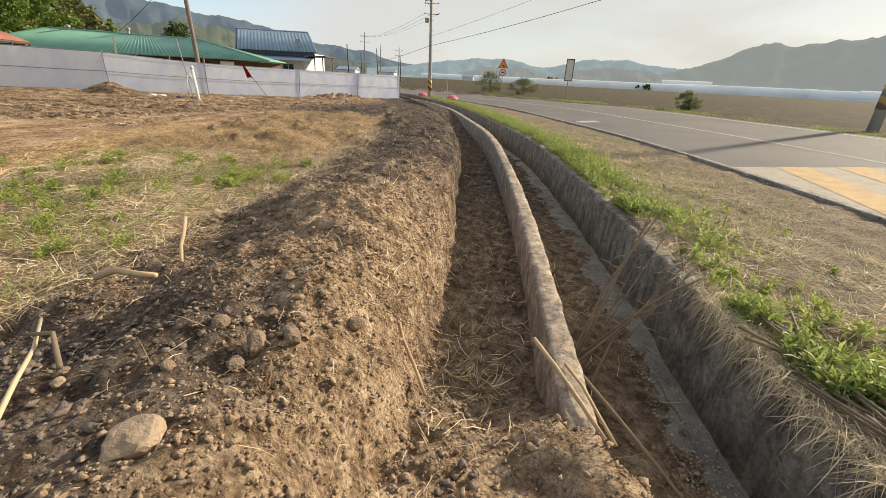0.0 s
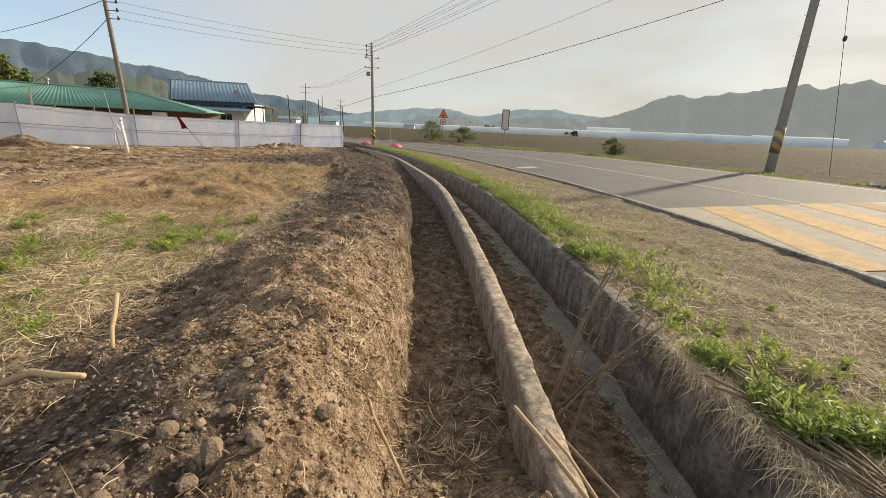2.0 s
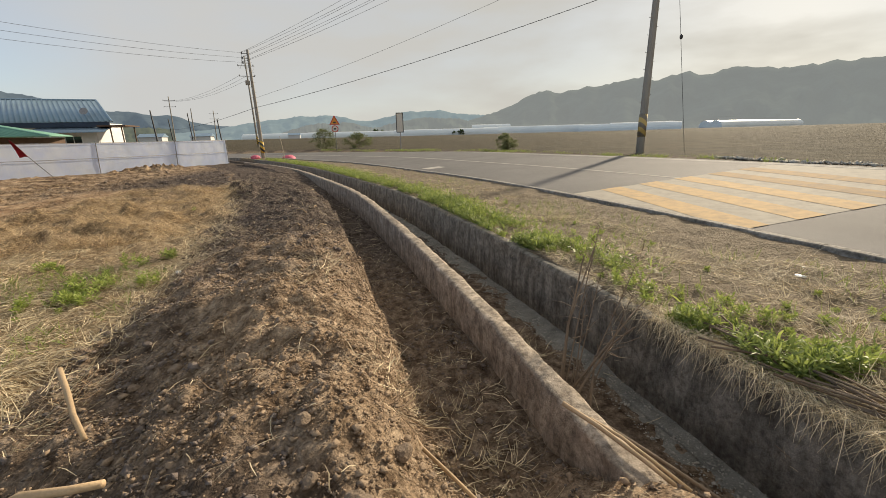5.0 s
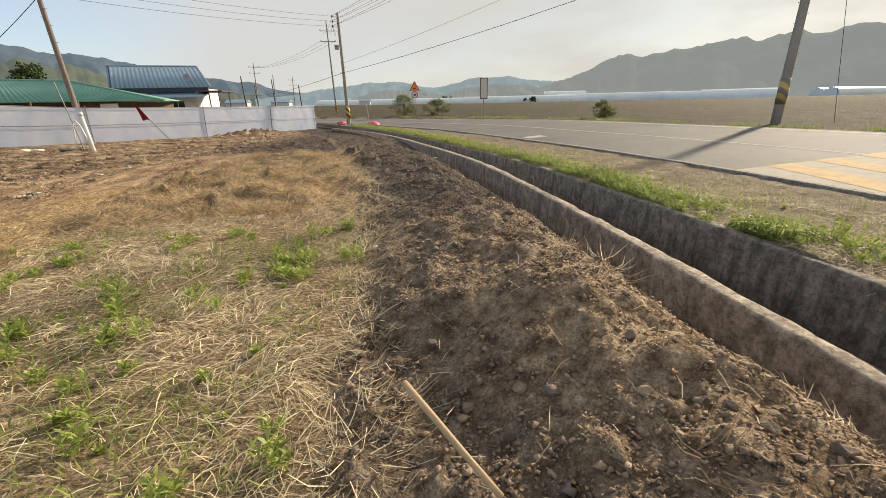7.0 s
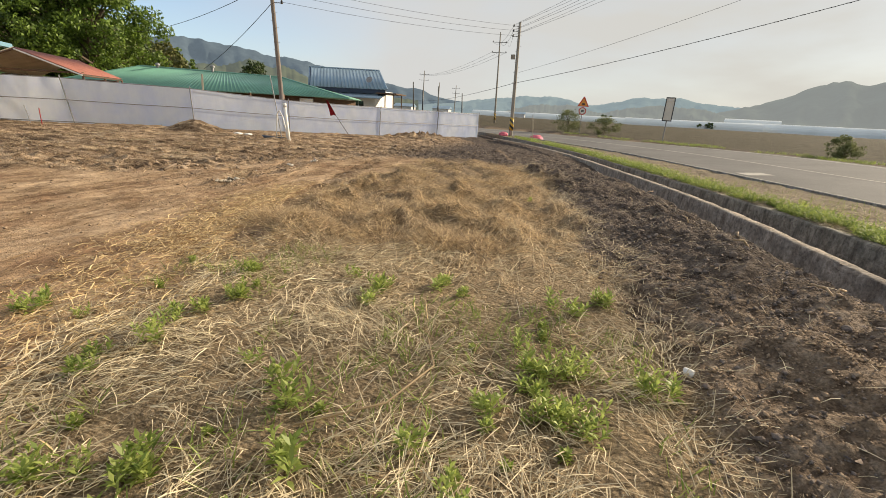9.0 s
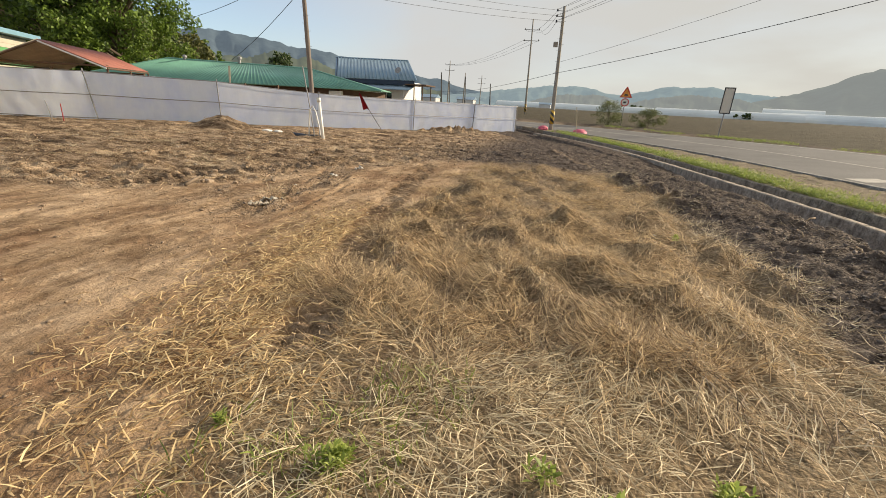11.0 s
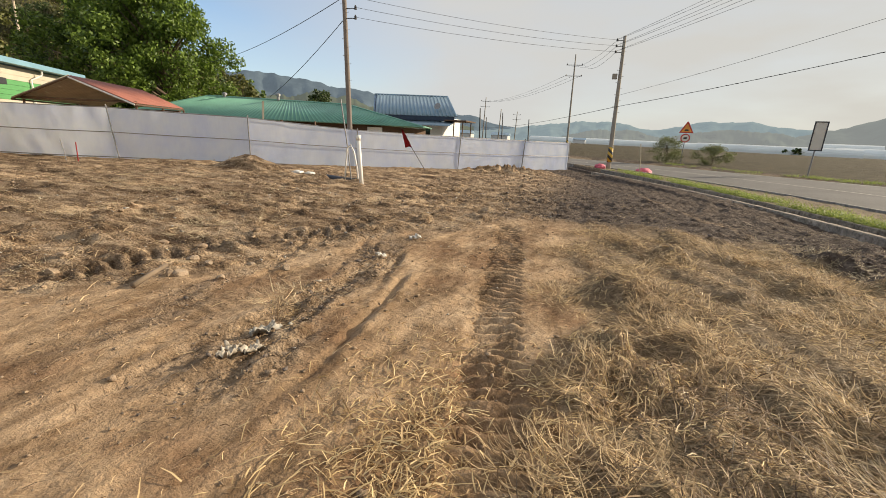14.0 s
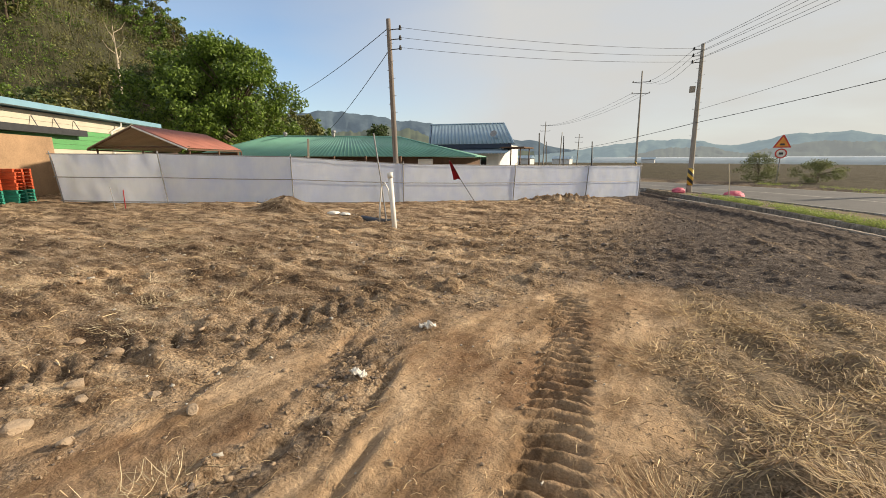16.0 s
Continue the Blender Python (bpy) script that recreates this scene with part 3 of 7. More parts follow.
def mesh_np(name, verts, faces, material=None, smooth_shade=False):
    """A mesh from arrays: faces is an (n, 3) or (n, 4) index array."""
    verts, faces = np.asarray(verts, np.float32), np.asarray(faces, np.int32)
    me = bpy.data.meshes.new(name)
    k = faces.shape[1]
    me.vertices.add(len(verts))
    me.vertices.foreach_set("co", verts.ravel())
    me.loops.add(faces.size)
    me.loops.foreach_set("vertex_index", faces.ravel())
    me.polygons.add(len(faces))
    me.polygons.foreach_set("loop_start", np.arange(0, faces.size, k, dtype=np.int32))
    me.update(calc_edges=True)
    me.validate()
    if smooth_shade:
        me.polygons.foreach_set("use_smooth", np.ones(len(faces), bool))
    if material:
        me.materials.append(material)
    return me


def grid_faces(rows, cols):
    i = np.arange(rows * cols).reshape(rows, cols)
    return np.stack([i[:-1, :-1].ravel(), i[:-1, 1:].ravel(), i[1:, 1:].ravel(), i[1:, :-1].ravel()], 1)


def part(name, bm, material, parent=None, label="", shade=False):
    """Links a bmesh as one mesh object under a thing or a part."""
    me = bpy.data.meshes.new(name)
    bm.to_mesh(me)
    bm.free()
    if shade:
        me.polygons.foreach_set("use_smooth", [True] * len(me.polygons))
    me.materials.append(material)
    ob = new(name, me)
    if parent:
        ob.parent = parent
    if label:
        ob["label"] = label
    return ob


def thing(name, at, label, category, group="", kind="", rz=0.0):
    e = new(name)
    e.matrix_basis = pose(*at, 0, 0, rz)
    return tagged(e, label, category, group, kind)


def add_box(bm, lo, hi, bevel=0.0, m=None):
    c = [(a + b) / 2 for a, b in zip(lo, hi)]
    s = [abs(b - a) for a, b in zip(lo, hi)]
    r = bmesh.ops.create_cube(bm, size=1, matrix=(m or Matrix()) @ Matrix.LocRotScale(c, None, s))
    if bevel:
        es = {e for v in r["verts"] for e in v.link_edges}
        bmesh.ops.bevel(bm, geom=list(es), offset=bevel, segments=2, affect="EDGES", profile=0.5)
    return bm


def box(lo, hi, bevel=0.0):
    return add_box(bmesh.new(), lo, hi, bevel)


def add_tube(bm, pts, radii, sides=8, cap=True):
    """A tube through points; radii is one number or one for each point."""
    pts = [Vector(p) for p in pts]
    if isinstance(radii, (int, float)):
        radii = [radii] * len(pts)
    rings = []
    prev = None
    for i, p in enumerate(pts):
        d = (pts[min(i + 1, len(pts) - 1)] - pts[max(i - 1, 0)]).normalized()
        if prev is None:
            a = d.orthogonal().normalized()
        else:
            a = (prev - d * prev.dot(d)).normalized()
        prev = a
        b = d.cross(a)
        rings.append([bm.verts.new(p + (a * math.cos(2 * math.pi * k / sides) + b * math.sin(2 * math.pi * k / sides)) * radii[i]) for k in range(sides)])
    for r0, r1 in zip(rings[:-1], rings[1:]):
        for k in range(sides):
            bm.faces.new((r0[k], r0[(k + 1) % sides], r1[(k + 1) % sides], r1[k]))
    if cap:
        bm.faces.new(rings[0][::-1])
        bm.faces.new(rings[-1])
    return bm


def tube(pts, radii, sides=8):
    return add_tube(bmesh.new(), pts, radii, sides)


def loft(sections):
    """A solid between like-sided outlines."""
    bm = bmesh.new()
    rings = [[bm.verts.new(p) for p in s] for s in sections]
    n = len(rings[0])
    for r0, r1 in zip(rings[:-1], rings[1:]):
        for k in range(n):
            bm.faces.new((r0[k], r0[(k + 1) % n], r1[(k + 1) % n], r1[k]))
    bm.faces.new(rings[0][::-1])
    bm.faces.new(rings[-1])
    bmesh.ops.recalc_face_normals(bm, faces=bm.faces)
    return bm


def sag(a, b, drop, n=14):
    a, b = Vector(a), Vector(b)
    return [a.lerp(b, i / n) - Vector((0, 0, drop * 4 * (i / n) * (1 - i / n))) for i in range(n + 1)]


def hz(x, y):
    return float(height(np.array([x]), np.array([y]))[0])


# ---- ground: one sheet to the horizon ----
def steps(*spans):
    out = []
    for a, b, d in spans:
        out.append(np.arange(a, b, d))
    return np.concatenate(out)


def fan(start, stop, first, grow):
    v, s, out = start, first, []
    sign = 1 if stop > start else -1
    while (v - stop) * sign < 0:
        v += s * sign
        s *= grow
        out.append(v)
    return np.array(out)


gu = np.concatenate([fan(-17, -4500, 0.14, 1.13)[::-1], steps((-17, -12.2, 0.075), (-12.2, -6.4, 0.042), (-6.4, -3.6, 0.056), (-3.6, -0.95, 0.036), (-0.95, 1.6, 0.05), (1.6, 6, 0.09)), fan(6, 4500, 0.12, 1.13)])
gy = np.concatenate([fan(-1.0, -4000, 0.12, 1.18)[::-1], steps((-1.0, 1, 0.06), (1, 6, 0.042), (6, 16.8, 0.042), (16.8, 24, 0.065), (24, 46, 0.16)), fan(46, 4800, 0.2, 1.12)])
GU, GY = np.meshgrid(gu, gy)
GX = GU + ditch(np.clip(GY, -6, 60)) * (1 - smooth(14, 60, np.abs(GU)))
OFF = np.full(GX.shape, 500.0)
_close = (np.abs(GX) < 260) & (np.abs(GY) < 260)
OFF[_close] = kerb_offset(GX[_close], GY[_close])
_far = ~_close
OFF[_far] = np.where((GX[_far] > 7) | (GY[_far] > 62), 200.0, -200.0)
GZ = height(GX, GY, OFF)
ground_me = mesh_np("ground", np.stack([GX.ravel(), GY.ravel(), GZ.ravel()], 1), grid_faces(*GX.shape), M_EARTH, True)
_u = GX - ditch(GY)
zd, zs, zc, zm, zr = zones(GX, GY, _u)
_nearfield = 1 - smooth(45, 90, np.hypot(GX + 8, GY - 12))
vg = smooth(1.25, 1.3, _u) * (OFF < ROAD_W)
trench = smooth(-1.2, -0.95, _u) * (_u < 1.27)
zd = np.maximum(zd, 0.55 * smooth(-2.2, -2.9, _u + 0.3 * fbm(GX * 1.2, GY * 1.2, 24, 3)) * zr * smooth(7, 4, GY))
zd = np.maximum(zd, 0.85 * smooth(-1.5, -2.2, _u + 0.3 * fbm(GX * 1.2, GY * 1.2, 26, 3)) * zr * smooth(1.9, 0.9, GY))
trk = track_mask(GX, GY)
rstrip = rut_strip(GX, GY)
zs, zc = zs * (1 - 0.95 * trk), zc * (1 - 0.25 * trk) * (1 - 0.92 * rstrip)
thin_hay = zs * smooth(10.5, 12.5, GY) * smooth(-5.0, -6.2, GX)
zs = zs * (1 - 0.5 * thin_hay)
zd = np.maximum(zd, 0.6 * trk * (_u < -4) * smooth(10.0, 12.5, GY))
zd = np.maximum(zd, 0.5 * thin_hay)
zd = np.maximum(zd, 0.6 * rstrip * np.clip(0.55 + fbm(GX * 2.2, GY * 1.1, 105, 3), 0, 1))
# trench and ditch floors: dark brown soil, with some of their shade painted in
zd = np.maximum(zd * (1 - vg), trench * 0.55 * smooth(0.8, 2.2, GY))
zs *= (1 - vg)
farm = np.clip(np.maximum(smooth(ROAD_W + 0.4, ROAD_W + 3, OFF), 1 - _nearfield), 0, 1)
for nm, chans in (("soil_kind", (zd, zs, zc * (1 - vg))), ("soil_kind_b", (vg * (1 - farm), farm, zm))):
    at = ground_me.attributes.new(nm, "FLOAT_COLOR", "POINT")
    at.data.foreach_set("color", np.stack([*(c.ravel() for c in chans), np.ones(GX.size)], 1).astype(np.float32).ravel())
ground = tagged(new("ground", ground_me), "bare earth field with dug soil, straw and wheel tracks", "ground", kind="structure")

# ---- road ----
offs = np.concatenate([[0.0], np.linspace(0.4, ROAD_W, 12)])
RX = KERB[:, 0:1] + KERB_N[:, 0:1] * offs
RY = KERB[:, 1:2] + KERB_N[:, 1:2] * offs
RZ = road_z(offs[None, :], RY)
road = tagged(new("road", mesh_np("road", np.stack([RX.ravel(), RY.ravel(), RZ.ravel()], 1), grid_faces(*RX.shape), M_ASPHALT, True)), "grey asphalt country road on a banked bend", "road", kind="structure")


def strip_on_road(s0, s1, o0, o1, lift=0.005, n=None):
    n = n or max(3, int((s1 - s0) / 0.8))
    s = np.linspace(s0, s1, n)
    x, y = _kx(s), _ky(s)
    dx, dy = np.gradient(x), np.gradient(y)
    ll = np.hypot(dx, dy)
    nx, ny = dy / ll, -dx / ll
    o = np.linspace(o0, o1, 3)
    px, py = x[:, None] + nx[:, None] * o, y[:, None] + ny[:, None] * o
    pz = road_z(o[None, :], py) + lift
    return np.stack([px.ravel(), py.ravel(), pz.ravel()], 1), grid_faces(n, 3)


def marking(name, s0, s1, o0, o1, material, label, lift=0.005):
    v, f = strip_on_road(s0, s1, o0, o1, lift)
    return tagged(new(name, mesh_np(name, v, f, material)), label, "road marking", kind="structure")


S_OF_Y = lambda yy: float(np.interp(yy, _ky(_ks[:230]), _ks[:230]))
marking("centre_line", 5, 150, 4.62, 4.75, M_WHITE, "thin worn white centre line on the asphalt")
marking("edge_line", 5, 150, ROAD_W - 0.55, ROAD_W - 0.40, M_WHITE, "worn white edge line along the far lane")
marking("kerb_line", 5, 110, 0.10, 0.16, M_WHITE, "faint white line beside the kerb")
marking("lane_dash", S_OF_Y(22.2), S_OF_Y(23.0), 0.9, 2.0, M_WHITE, "short worn white mark in the lane")

# ---- kerb in lengths ----
for i in range(75):
    s0, s1 = 33 + i * 1.0, 33 + (i + 1) * 1.0 - 0.012
    sec = []
    for s in (s0, (s0 + s1) / 2, s1):
        x, y = float(_kx(s)), float(_ky(s))
        dx, dy = float(_kx(s + .1)) - x, float(_ky(s + .1)) - y
        L = math.hypot(dx, dy)
        nx, ny = dy / L, -dx / L
        zt = float(road_z(0, y)) + 0.12
        prof = [(-0.20, -0.35), (-0.20, -0.015), (-0.185, 0.0), (-0.03, 0.0), (0.0, -0.03), (0.012, -0.35)]
        sec.append([(x + nx * a, y + ny * a, zt + b) for a, b in prof])
    kb = part("kerb", loft(sec), M_KERB)
    tagged(kb, "weathered grey concrete kerb length along the road", "kerb", "kerb along the road", "structure")

# ---- low concrete wall and the ditch's far wall ----
def wall_run(name, y0, y1, n, prof, topz, material, offset, label, wobble=0.012):
    ys = y0 + (y1 - y0) * np.linspace(0, 1, n) ** 1.7
    xs = ditch(ys) + offset
    dx = np.gradient(xs, ys)
    L = np.hypot(dx, 1)
    v = []
    for k, (a, b) in enumerate(prof):
        jit = wobble * (fbm(ys * 3.0 + 11 * k, ys * 0 + k * 3.7, 60 + k, 3) + 0.25 * fbm(ys * 17.0 + 5 * k, ys * 0 + k * 2.7, 160 + k, 3))
        v.append(np.stack([xs + (a + jit) / L, ys - a * dx / L, topz(ys) + b + 0.6 * jit], 1))
    v = np.stack(v, 1)
    m = len(prof)
    idx = np.arange(n * m).reshape(n, m)
    j2 = (np.arange(m) + 1) % m
    f = np.stack([idx[:-1, :].ravel(), idx[:-1, j2].ravel(), idx[1:, j2].ravel(), idx[1:, :].ravel()], 1)
    me = mesh_np(name, v.reshape(-1, 3), f[:, ::-1], material, False)
    return tagged(new(name, me), label, "concrete wall", kind="structure")


wall_run("wall_low", 0.9, 41.5, 1000, [(-0.125, -0.9), (-0.115, -0.35), (-0.11, -0.2), (-0.105, -0.05), (-0.10, -0.016), (-0.085, -0.002), (-0.03, 0.0), (0.03, 0.003), (0.08, -0.004), (0.095, -0.03), (0.10, -0.2), (0.105, -0.35), (0.11, -1.1)], RAIL_Z, M_RAIL, 0.0, "low weathered brown concrete wall curving along the trench")
WALL_Z = lambda y: -0.06 + 0 * y
wall_run("wall_ditch", -6, 43, 900, [(-0.03, -1.2), (-0.015, -0.4), (0.0, -0.05), (0.015, -0.01), (0.05, 0.0), (0.14, 0.0), (0.17, -0.02), (0.18, -1.2)], WALL_Z, M_WALL, 1.20, "stained dark concrete side wall of the drainage ditch", 0.02)

# ---- fence of white sheet on pipe posts ----
POSTS = [(-11.1, 45.3, -0.56, 1.80), (-14.15, 40.7, -0.52, 1.79), (-17.6, 35.6, -0.46, 1.79), (-21.95, 29.7, -0.34, 1.84), (-25.7, 25.2, -0.22, 2.16), (-30.4, 21.5, -0.16, 2.26), (-35.1, 19.0, -0.14, 2.22)]
LEAN = [-0.05, 0.1, 0.1, 0.0, -0.05, -0.45, -0.75]
M_SHEET, _n, _l, _p = mat_new("white_tarpaulin")
_tc = _n.new("ShaderNodeTexCoord").outputs["Object"]
_a = noise_node(_n, _l, 0.7, 6, 0.6, _tc)
_b = noise_node(_n, _l, 9.0, 5, 0.6, _tc, (1, 1, 0.25))
_c = ramp(_n, _l, _a, [(0.32, (0.74, 0.81, 1.0)), (0.6, (0.86, 0.91, 1.0))])
_c = mixc(_n, _l, 0.15, _c, ramp(_n, _l, _b, [(0.35, (0.8, 0.8, 0.84)), (0.65, (1, 1, 1))]), "MULTIPLY")
_l.new(_c, _p.inputs["Base Color"])
_p.inputs["Roughness"].default_value = 0.5
_t = _n.new("ShaderNodeBsdfTranslucent")
_l.new(_c, _t.inputs["Color"])
_m = _n.new("ShaderNodeMixShader")
_m.inputs["Fac"].default_value = 0.62
_l.new(_p.outputs["BSDF"], _m.inputs[1])
_l.new(_t.outputs["BSDF"], _m.inputs[2])
_l.new(_m.outputs[0], _n["Material Output"].inputs["Surface"])
bump(_n, _l, _p, _a, 0.03, 0.5)

fence = thing("fence", (0, 0, 0), "white tarpaulin fence on galvanised pipe posts and rails", "fence")
for i, (x, y, z0, z1) in enumerate(POSTS):
    ln = LEAN[i] / (z1 - z0)
    part("post", tube([(x - 0.4 * ln, y, z0 - 0.4), (x + LEAN[i] + 0.12 * ln, y, z1 + 0.12)], 0.03, 8), M_STEEL, fence)
for i, (a, b) in enumerate(zip(POSTS[:-1], POSTS[1:])):
    A0, A1, B0, B1 = (Vector((p[0] + (LEAN[i + j] if k == 3 else 0), p[1], p[k])) for j, p in enumerate((a, b)) for k in (2, 3))
    d = (B0 - A0).normalized()
    nrm = Vector((d.y, -d.x, 0)).normalized()
    if nrm.y > 0:
        nrm = -nrm
    for f in (0.995, 0.52, 0.03):
        off = nrm * 0.045
        p0, p1 = A0.lerp(A1, f) + off - d * 0.08, B0.lerp(B1, f) + off + d * 0.08
        part("rail", tube([p0, p0.lerp(p1, 0.5) - Vector((0, 0, 0.02)), p1], 0.022, 6), M_STEEL, fence)
    nu, nv = 60, 26
    U, V = np.meshgrid(np.linspace(0, 1, nu), np.linspace(0, 1, nv))
    L = (B0 - A0).length
    wr = 0.02 * fbm(U * L * 0.9 + 9 * i, V * 1.2, 70 + i, 4) + 0.012 * np.sin((U * L + V * 0.7) * 5 + 2 * fbm(U * 3, V * 2, 80 + i, 2)) * (0.3 + np.abs(V - 0.5))
    lo = np.array(A0)[None, None] * (1 - U[..., None]) + np.array(B0)[None, None] * U[..., None]
    hi = np.array(A1)[None, None] * (1 - U[..., None]) + np.array(B1)[None, None] * U[..., None]
    P = lo * (1 - V[..., None]) + hi * V[..., None]
    P = P + np.array(nrm)[None, None] * (wr[..., None] - 0.06)
    P[..., 2] += 0.03 * (V < 0.02) * fbm(U * 7, V, 90 + i, 2)
    ob = new("sheet", mesh_np("sheet", P.reshape(-1, 3), grid_faces(nv, nu), M_SHEET, True))
    ob.parent = fence

# ---- pipes, stakes and flag by the fence ----
wp = thing("plastic_pipe", (-16.0, 20.6, hz(-16, 20.6)), "upright white plastic pipe standing in the dug soil", "pipe")
part("barrel", tube([(0.1, 0, -0.3), (0.02, 0, 0.6), (-0.08, 0.02, 1.62)], 0.075, 14), M_PVC, wp, shade=True)
part("socket", tube([(-0.075, 0.02, 1.55), (-0.085, 0.02, 1.72)], 0.088, 14), M_PVC, wp, shade=True)
hose = thing("bent_pipe", (-17.0, 21.6, hz(-17, 21.6)), "thin white plastic pipe bent over in an arch", "pipe")
part("loop", tube([(0.32, 0, -0.2), (0.25, 0, 0.5), (0.1, 0, 1.15), (-0.05, 0, 1.4), (-0.2, 0, 1.25), (-0.28, 0, 0.5), (-0.3, 0, -0.1)], 0.03, 8), M_PVC, hose, shade=True)
for at, top, r, mt, nm, lb in (((-17.05, 21.75), (-0.38, -0.2, 3.05), 0.024, M_STEEL, "steel_stake", "thin grey steel stake leaning beside the bent pipe"), ((-26.9, 27.3), (0.12, 0.1, 3.4), 0.06, M_LUMBER, "timber_post", "pale bare timber post behind the white fence"), ((-29.8, 19.0), (-0.25, 0, 0.95), 0.016, M_STEEL, "marker_stake", "thin grey marker stake in front of the fence"), ((-29.4, 19.2), (0.03, 0, 0.8), 0.02, M_RED, "marker_stake", "thin marker stake with a red tip by the fence")):
    z = hz(*at)
    e = thing(nm, (*at, z), lb, "stake")
    part("shaft", tube([(0, 0, -0.4), (top[0] * 0.5, top[1] * 0.5, top[2] * 0.5), top], r, 8), mt, e)
fl = thing("flag", (-18.2, 31.6, hz(-18.2, 31.6)), "drooping red cloth flag on a thin leaning stick", "flag")
part("stick", tube([(0, 0, -0.2), (-0.75, -1.0, 1.5), (-1.05, -1.5, 2.35)], 0.018, 6), M_DARK, fl)
bm = bmesh.new()
rows = []
for i in range(13):
    t = i / 12
    w = 0.04 + 0.5 * t ** 0.8
    rows.append([bm.verts.new((-1.05 + 0.30 * t + (j / 8 - 0.4) * w, -1.5 + 0.07 * math.sin(j * 1.9 + t * 2) * (0.4 + t) + 0.3 * t, 2.33 - 1.0 * t - 0.04 * math.sin(j * 1.1) * t)) for j in range(9)])
for r0, r1 in zip(rows[:-1], rows[1:]):
    for j in range(8):
        bm.faces.new((r0[j], r0[j + 1], r1[j + 1], r1[j]))
bmesh.ops.solidify(bm, geom=bm.faces[:], thickness=0.01)
part("cloth", bm, M_RED, fl, "folded red cloth", True)

# ---- utility poles ----
def pole(name, at, top_z, r0, r1, material, label, lean=(0, 0), bands=None, band_mat=None, steps_from=None, group="utility poles"):
    z = hz(*at)
    e = thing(name, (*at, z), label, "utility pole", group)
    h = top_z - z
    n = 9
    part("shaft", tube([(lean[0] * k / n, lean[1] * k / n, -0.6 + (h + 0.6) * k / n) for k in range(n + 1)], [r0 + (r1 - r0) * k / n for k in range(n + 1)], 18), material, e, shade=True)
    if bands:
        b0, b1 = bands
        rr = r0 + 0.006
        part("warning_band", tube([(lean[0] * b0 / h, lean[1] * b0 / h, b0), (lean[0] * b1 / h, lean[1] * b1 / h, b1)], rr, 18), band_mat, e, "painted slanting warning stripes", True)
    if steps_from:
        k = 0
        zz = steps_from
        while zz < h - 0.5:
            f = zz / h
            s = 1 if k % 2 else -1
            rr = r0 + (r1 - r0) * f
            bm = tube([(lean[0] * f + s * rr * 0.8, lean[1] * f, zz), (lean[0] * f + s * (rr + 0.13), lean[1] * f, zz), (lean[0] * f + s * (rr + 0.13), lean[1] * f, zz + 0.03)], 0.01, 5)
            part("step_bolt", bm, M_STEEL, e)
            zz += 0.45
            k += 1
    return e, z, h


def insulator(e, x, y, z, s=1.0):
    bm = bmesh.new()
    add_tube(bm, [(x, y, z), (x, y, z + 0.05 * s), (x, y, z + 0.052 * s), (x, y, z + 0.1 * s), (x, y, z + 0.102 * s), (x, y, z + 0.16 * s)], [0.06 * s, 0.06 * s, 0.035 * s, 0.06 * s, 0.035 * s, 0.03 * s], 8)
    return part("insulator", bm, M_DARK, e)


def crossarm(e, x, y, z, half, az=0.0):
    dx, dy = math.cos(az), math.sin(az)
    a = part("crossarm", tube([(x - dx * half, y - dy * half, z), (x + dx * half, y + dy * half, z)], 0.05, 6), M_DARK, e)
    for t in (-0.92, 0.0, 0.92):
        insulator(a, x + dx * half * t, y + dy * half * t, z + 0.04, 1.5)
    return a


sp, spz, sph = pole("utility_pole", (-7.85, 45.2), 9.98, 0.19, 0.11, M_POLE, "grey concrete utility pole with black and yellow stripes", (-0.25, 0.4), (0.55, 1.75), M_BANDS_YB, 2.2)
for k in range(3):
    zz = sph - 0.35 - k * 0.42
    bk = part("bracket", tube([(-0.25, 0.35, zz), (-0.75, 0.2, zz)], 0.025, 6), M_DARK, sp)
    insulator(bk, -0.75, 0.2, zz - 0.05, 1.3)
part("junction_box", box((-0.75, 0.05, sph - 3.15), (-0.38, 0.35, sph - 2.75), 0.03), M_POLE, sp, "grey metal box strapped to the pole")
wd, wdz, wdh = pole("utility_pole", (-22.75, 30.3), 9.5, 0.17, 0.12, M_WOODPOLE, "weathered brown timber utility pole behind the white fence", (-0.35, -0.2), None, None, 4.5)
for k in range(3):
    zz = wdh - 0.55 - k * 0.5
    bk = part("bracket", tube([(-0.3, -0.2, zz), (0.35, -0.1, zz)], 0.025, 6), M_DARK, wd)
    insulator(bk, 0.35, -0.1, zz - 0.05, 1.4)
rp, rpz, rph = pole("utility_pole", (17.0, 21.7), 17.6, 0.23, 0.13, M_POLE, "tall grey concrete utility pole with worn yellow stripes", (0.35, 0.1), (0.98, 2.25), M_BANDS_YW, 2.9)
ap, apz, aph = pole("utility_pole", (-15.6, 90.0), 17.0, 0.2, 0.1, M_POLE, "slim grey utility pole with two crossarms", (-0.4, 0), (0.5, 1.9), M_BANDS_YB)
crossarm(ap, -0.35, 0, aph - 1.75, 1.4, 0.15)
crossarm(ap, -0.35, 0, aph - 3.55, 1.4, 0.15)
for at, top, half in (((-49.5, 150), 15.4, 1.6), ((-44.5, 152), 12.0, 0), ((-44.5, 178), 13.0, 1.5)):
    e, z, h = pole("utility_pole", at, top, 0.22, 0.12, M_POLE, "distant grey utility pole with crossarms", (0.3, 0))
    if half:
        crossarm(e, 0.25, 0, h - 1.2, half, 0.2)
        crossarm(e, 0.25, 0, h - 3.0, half, 0.2)
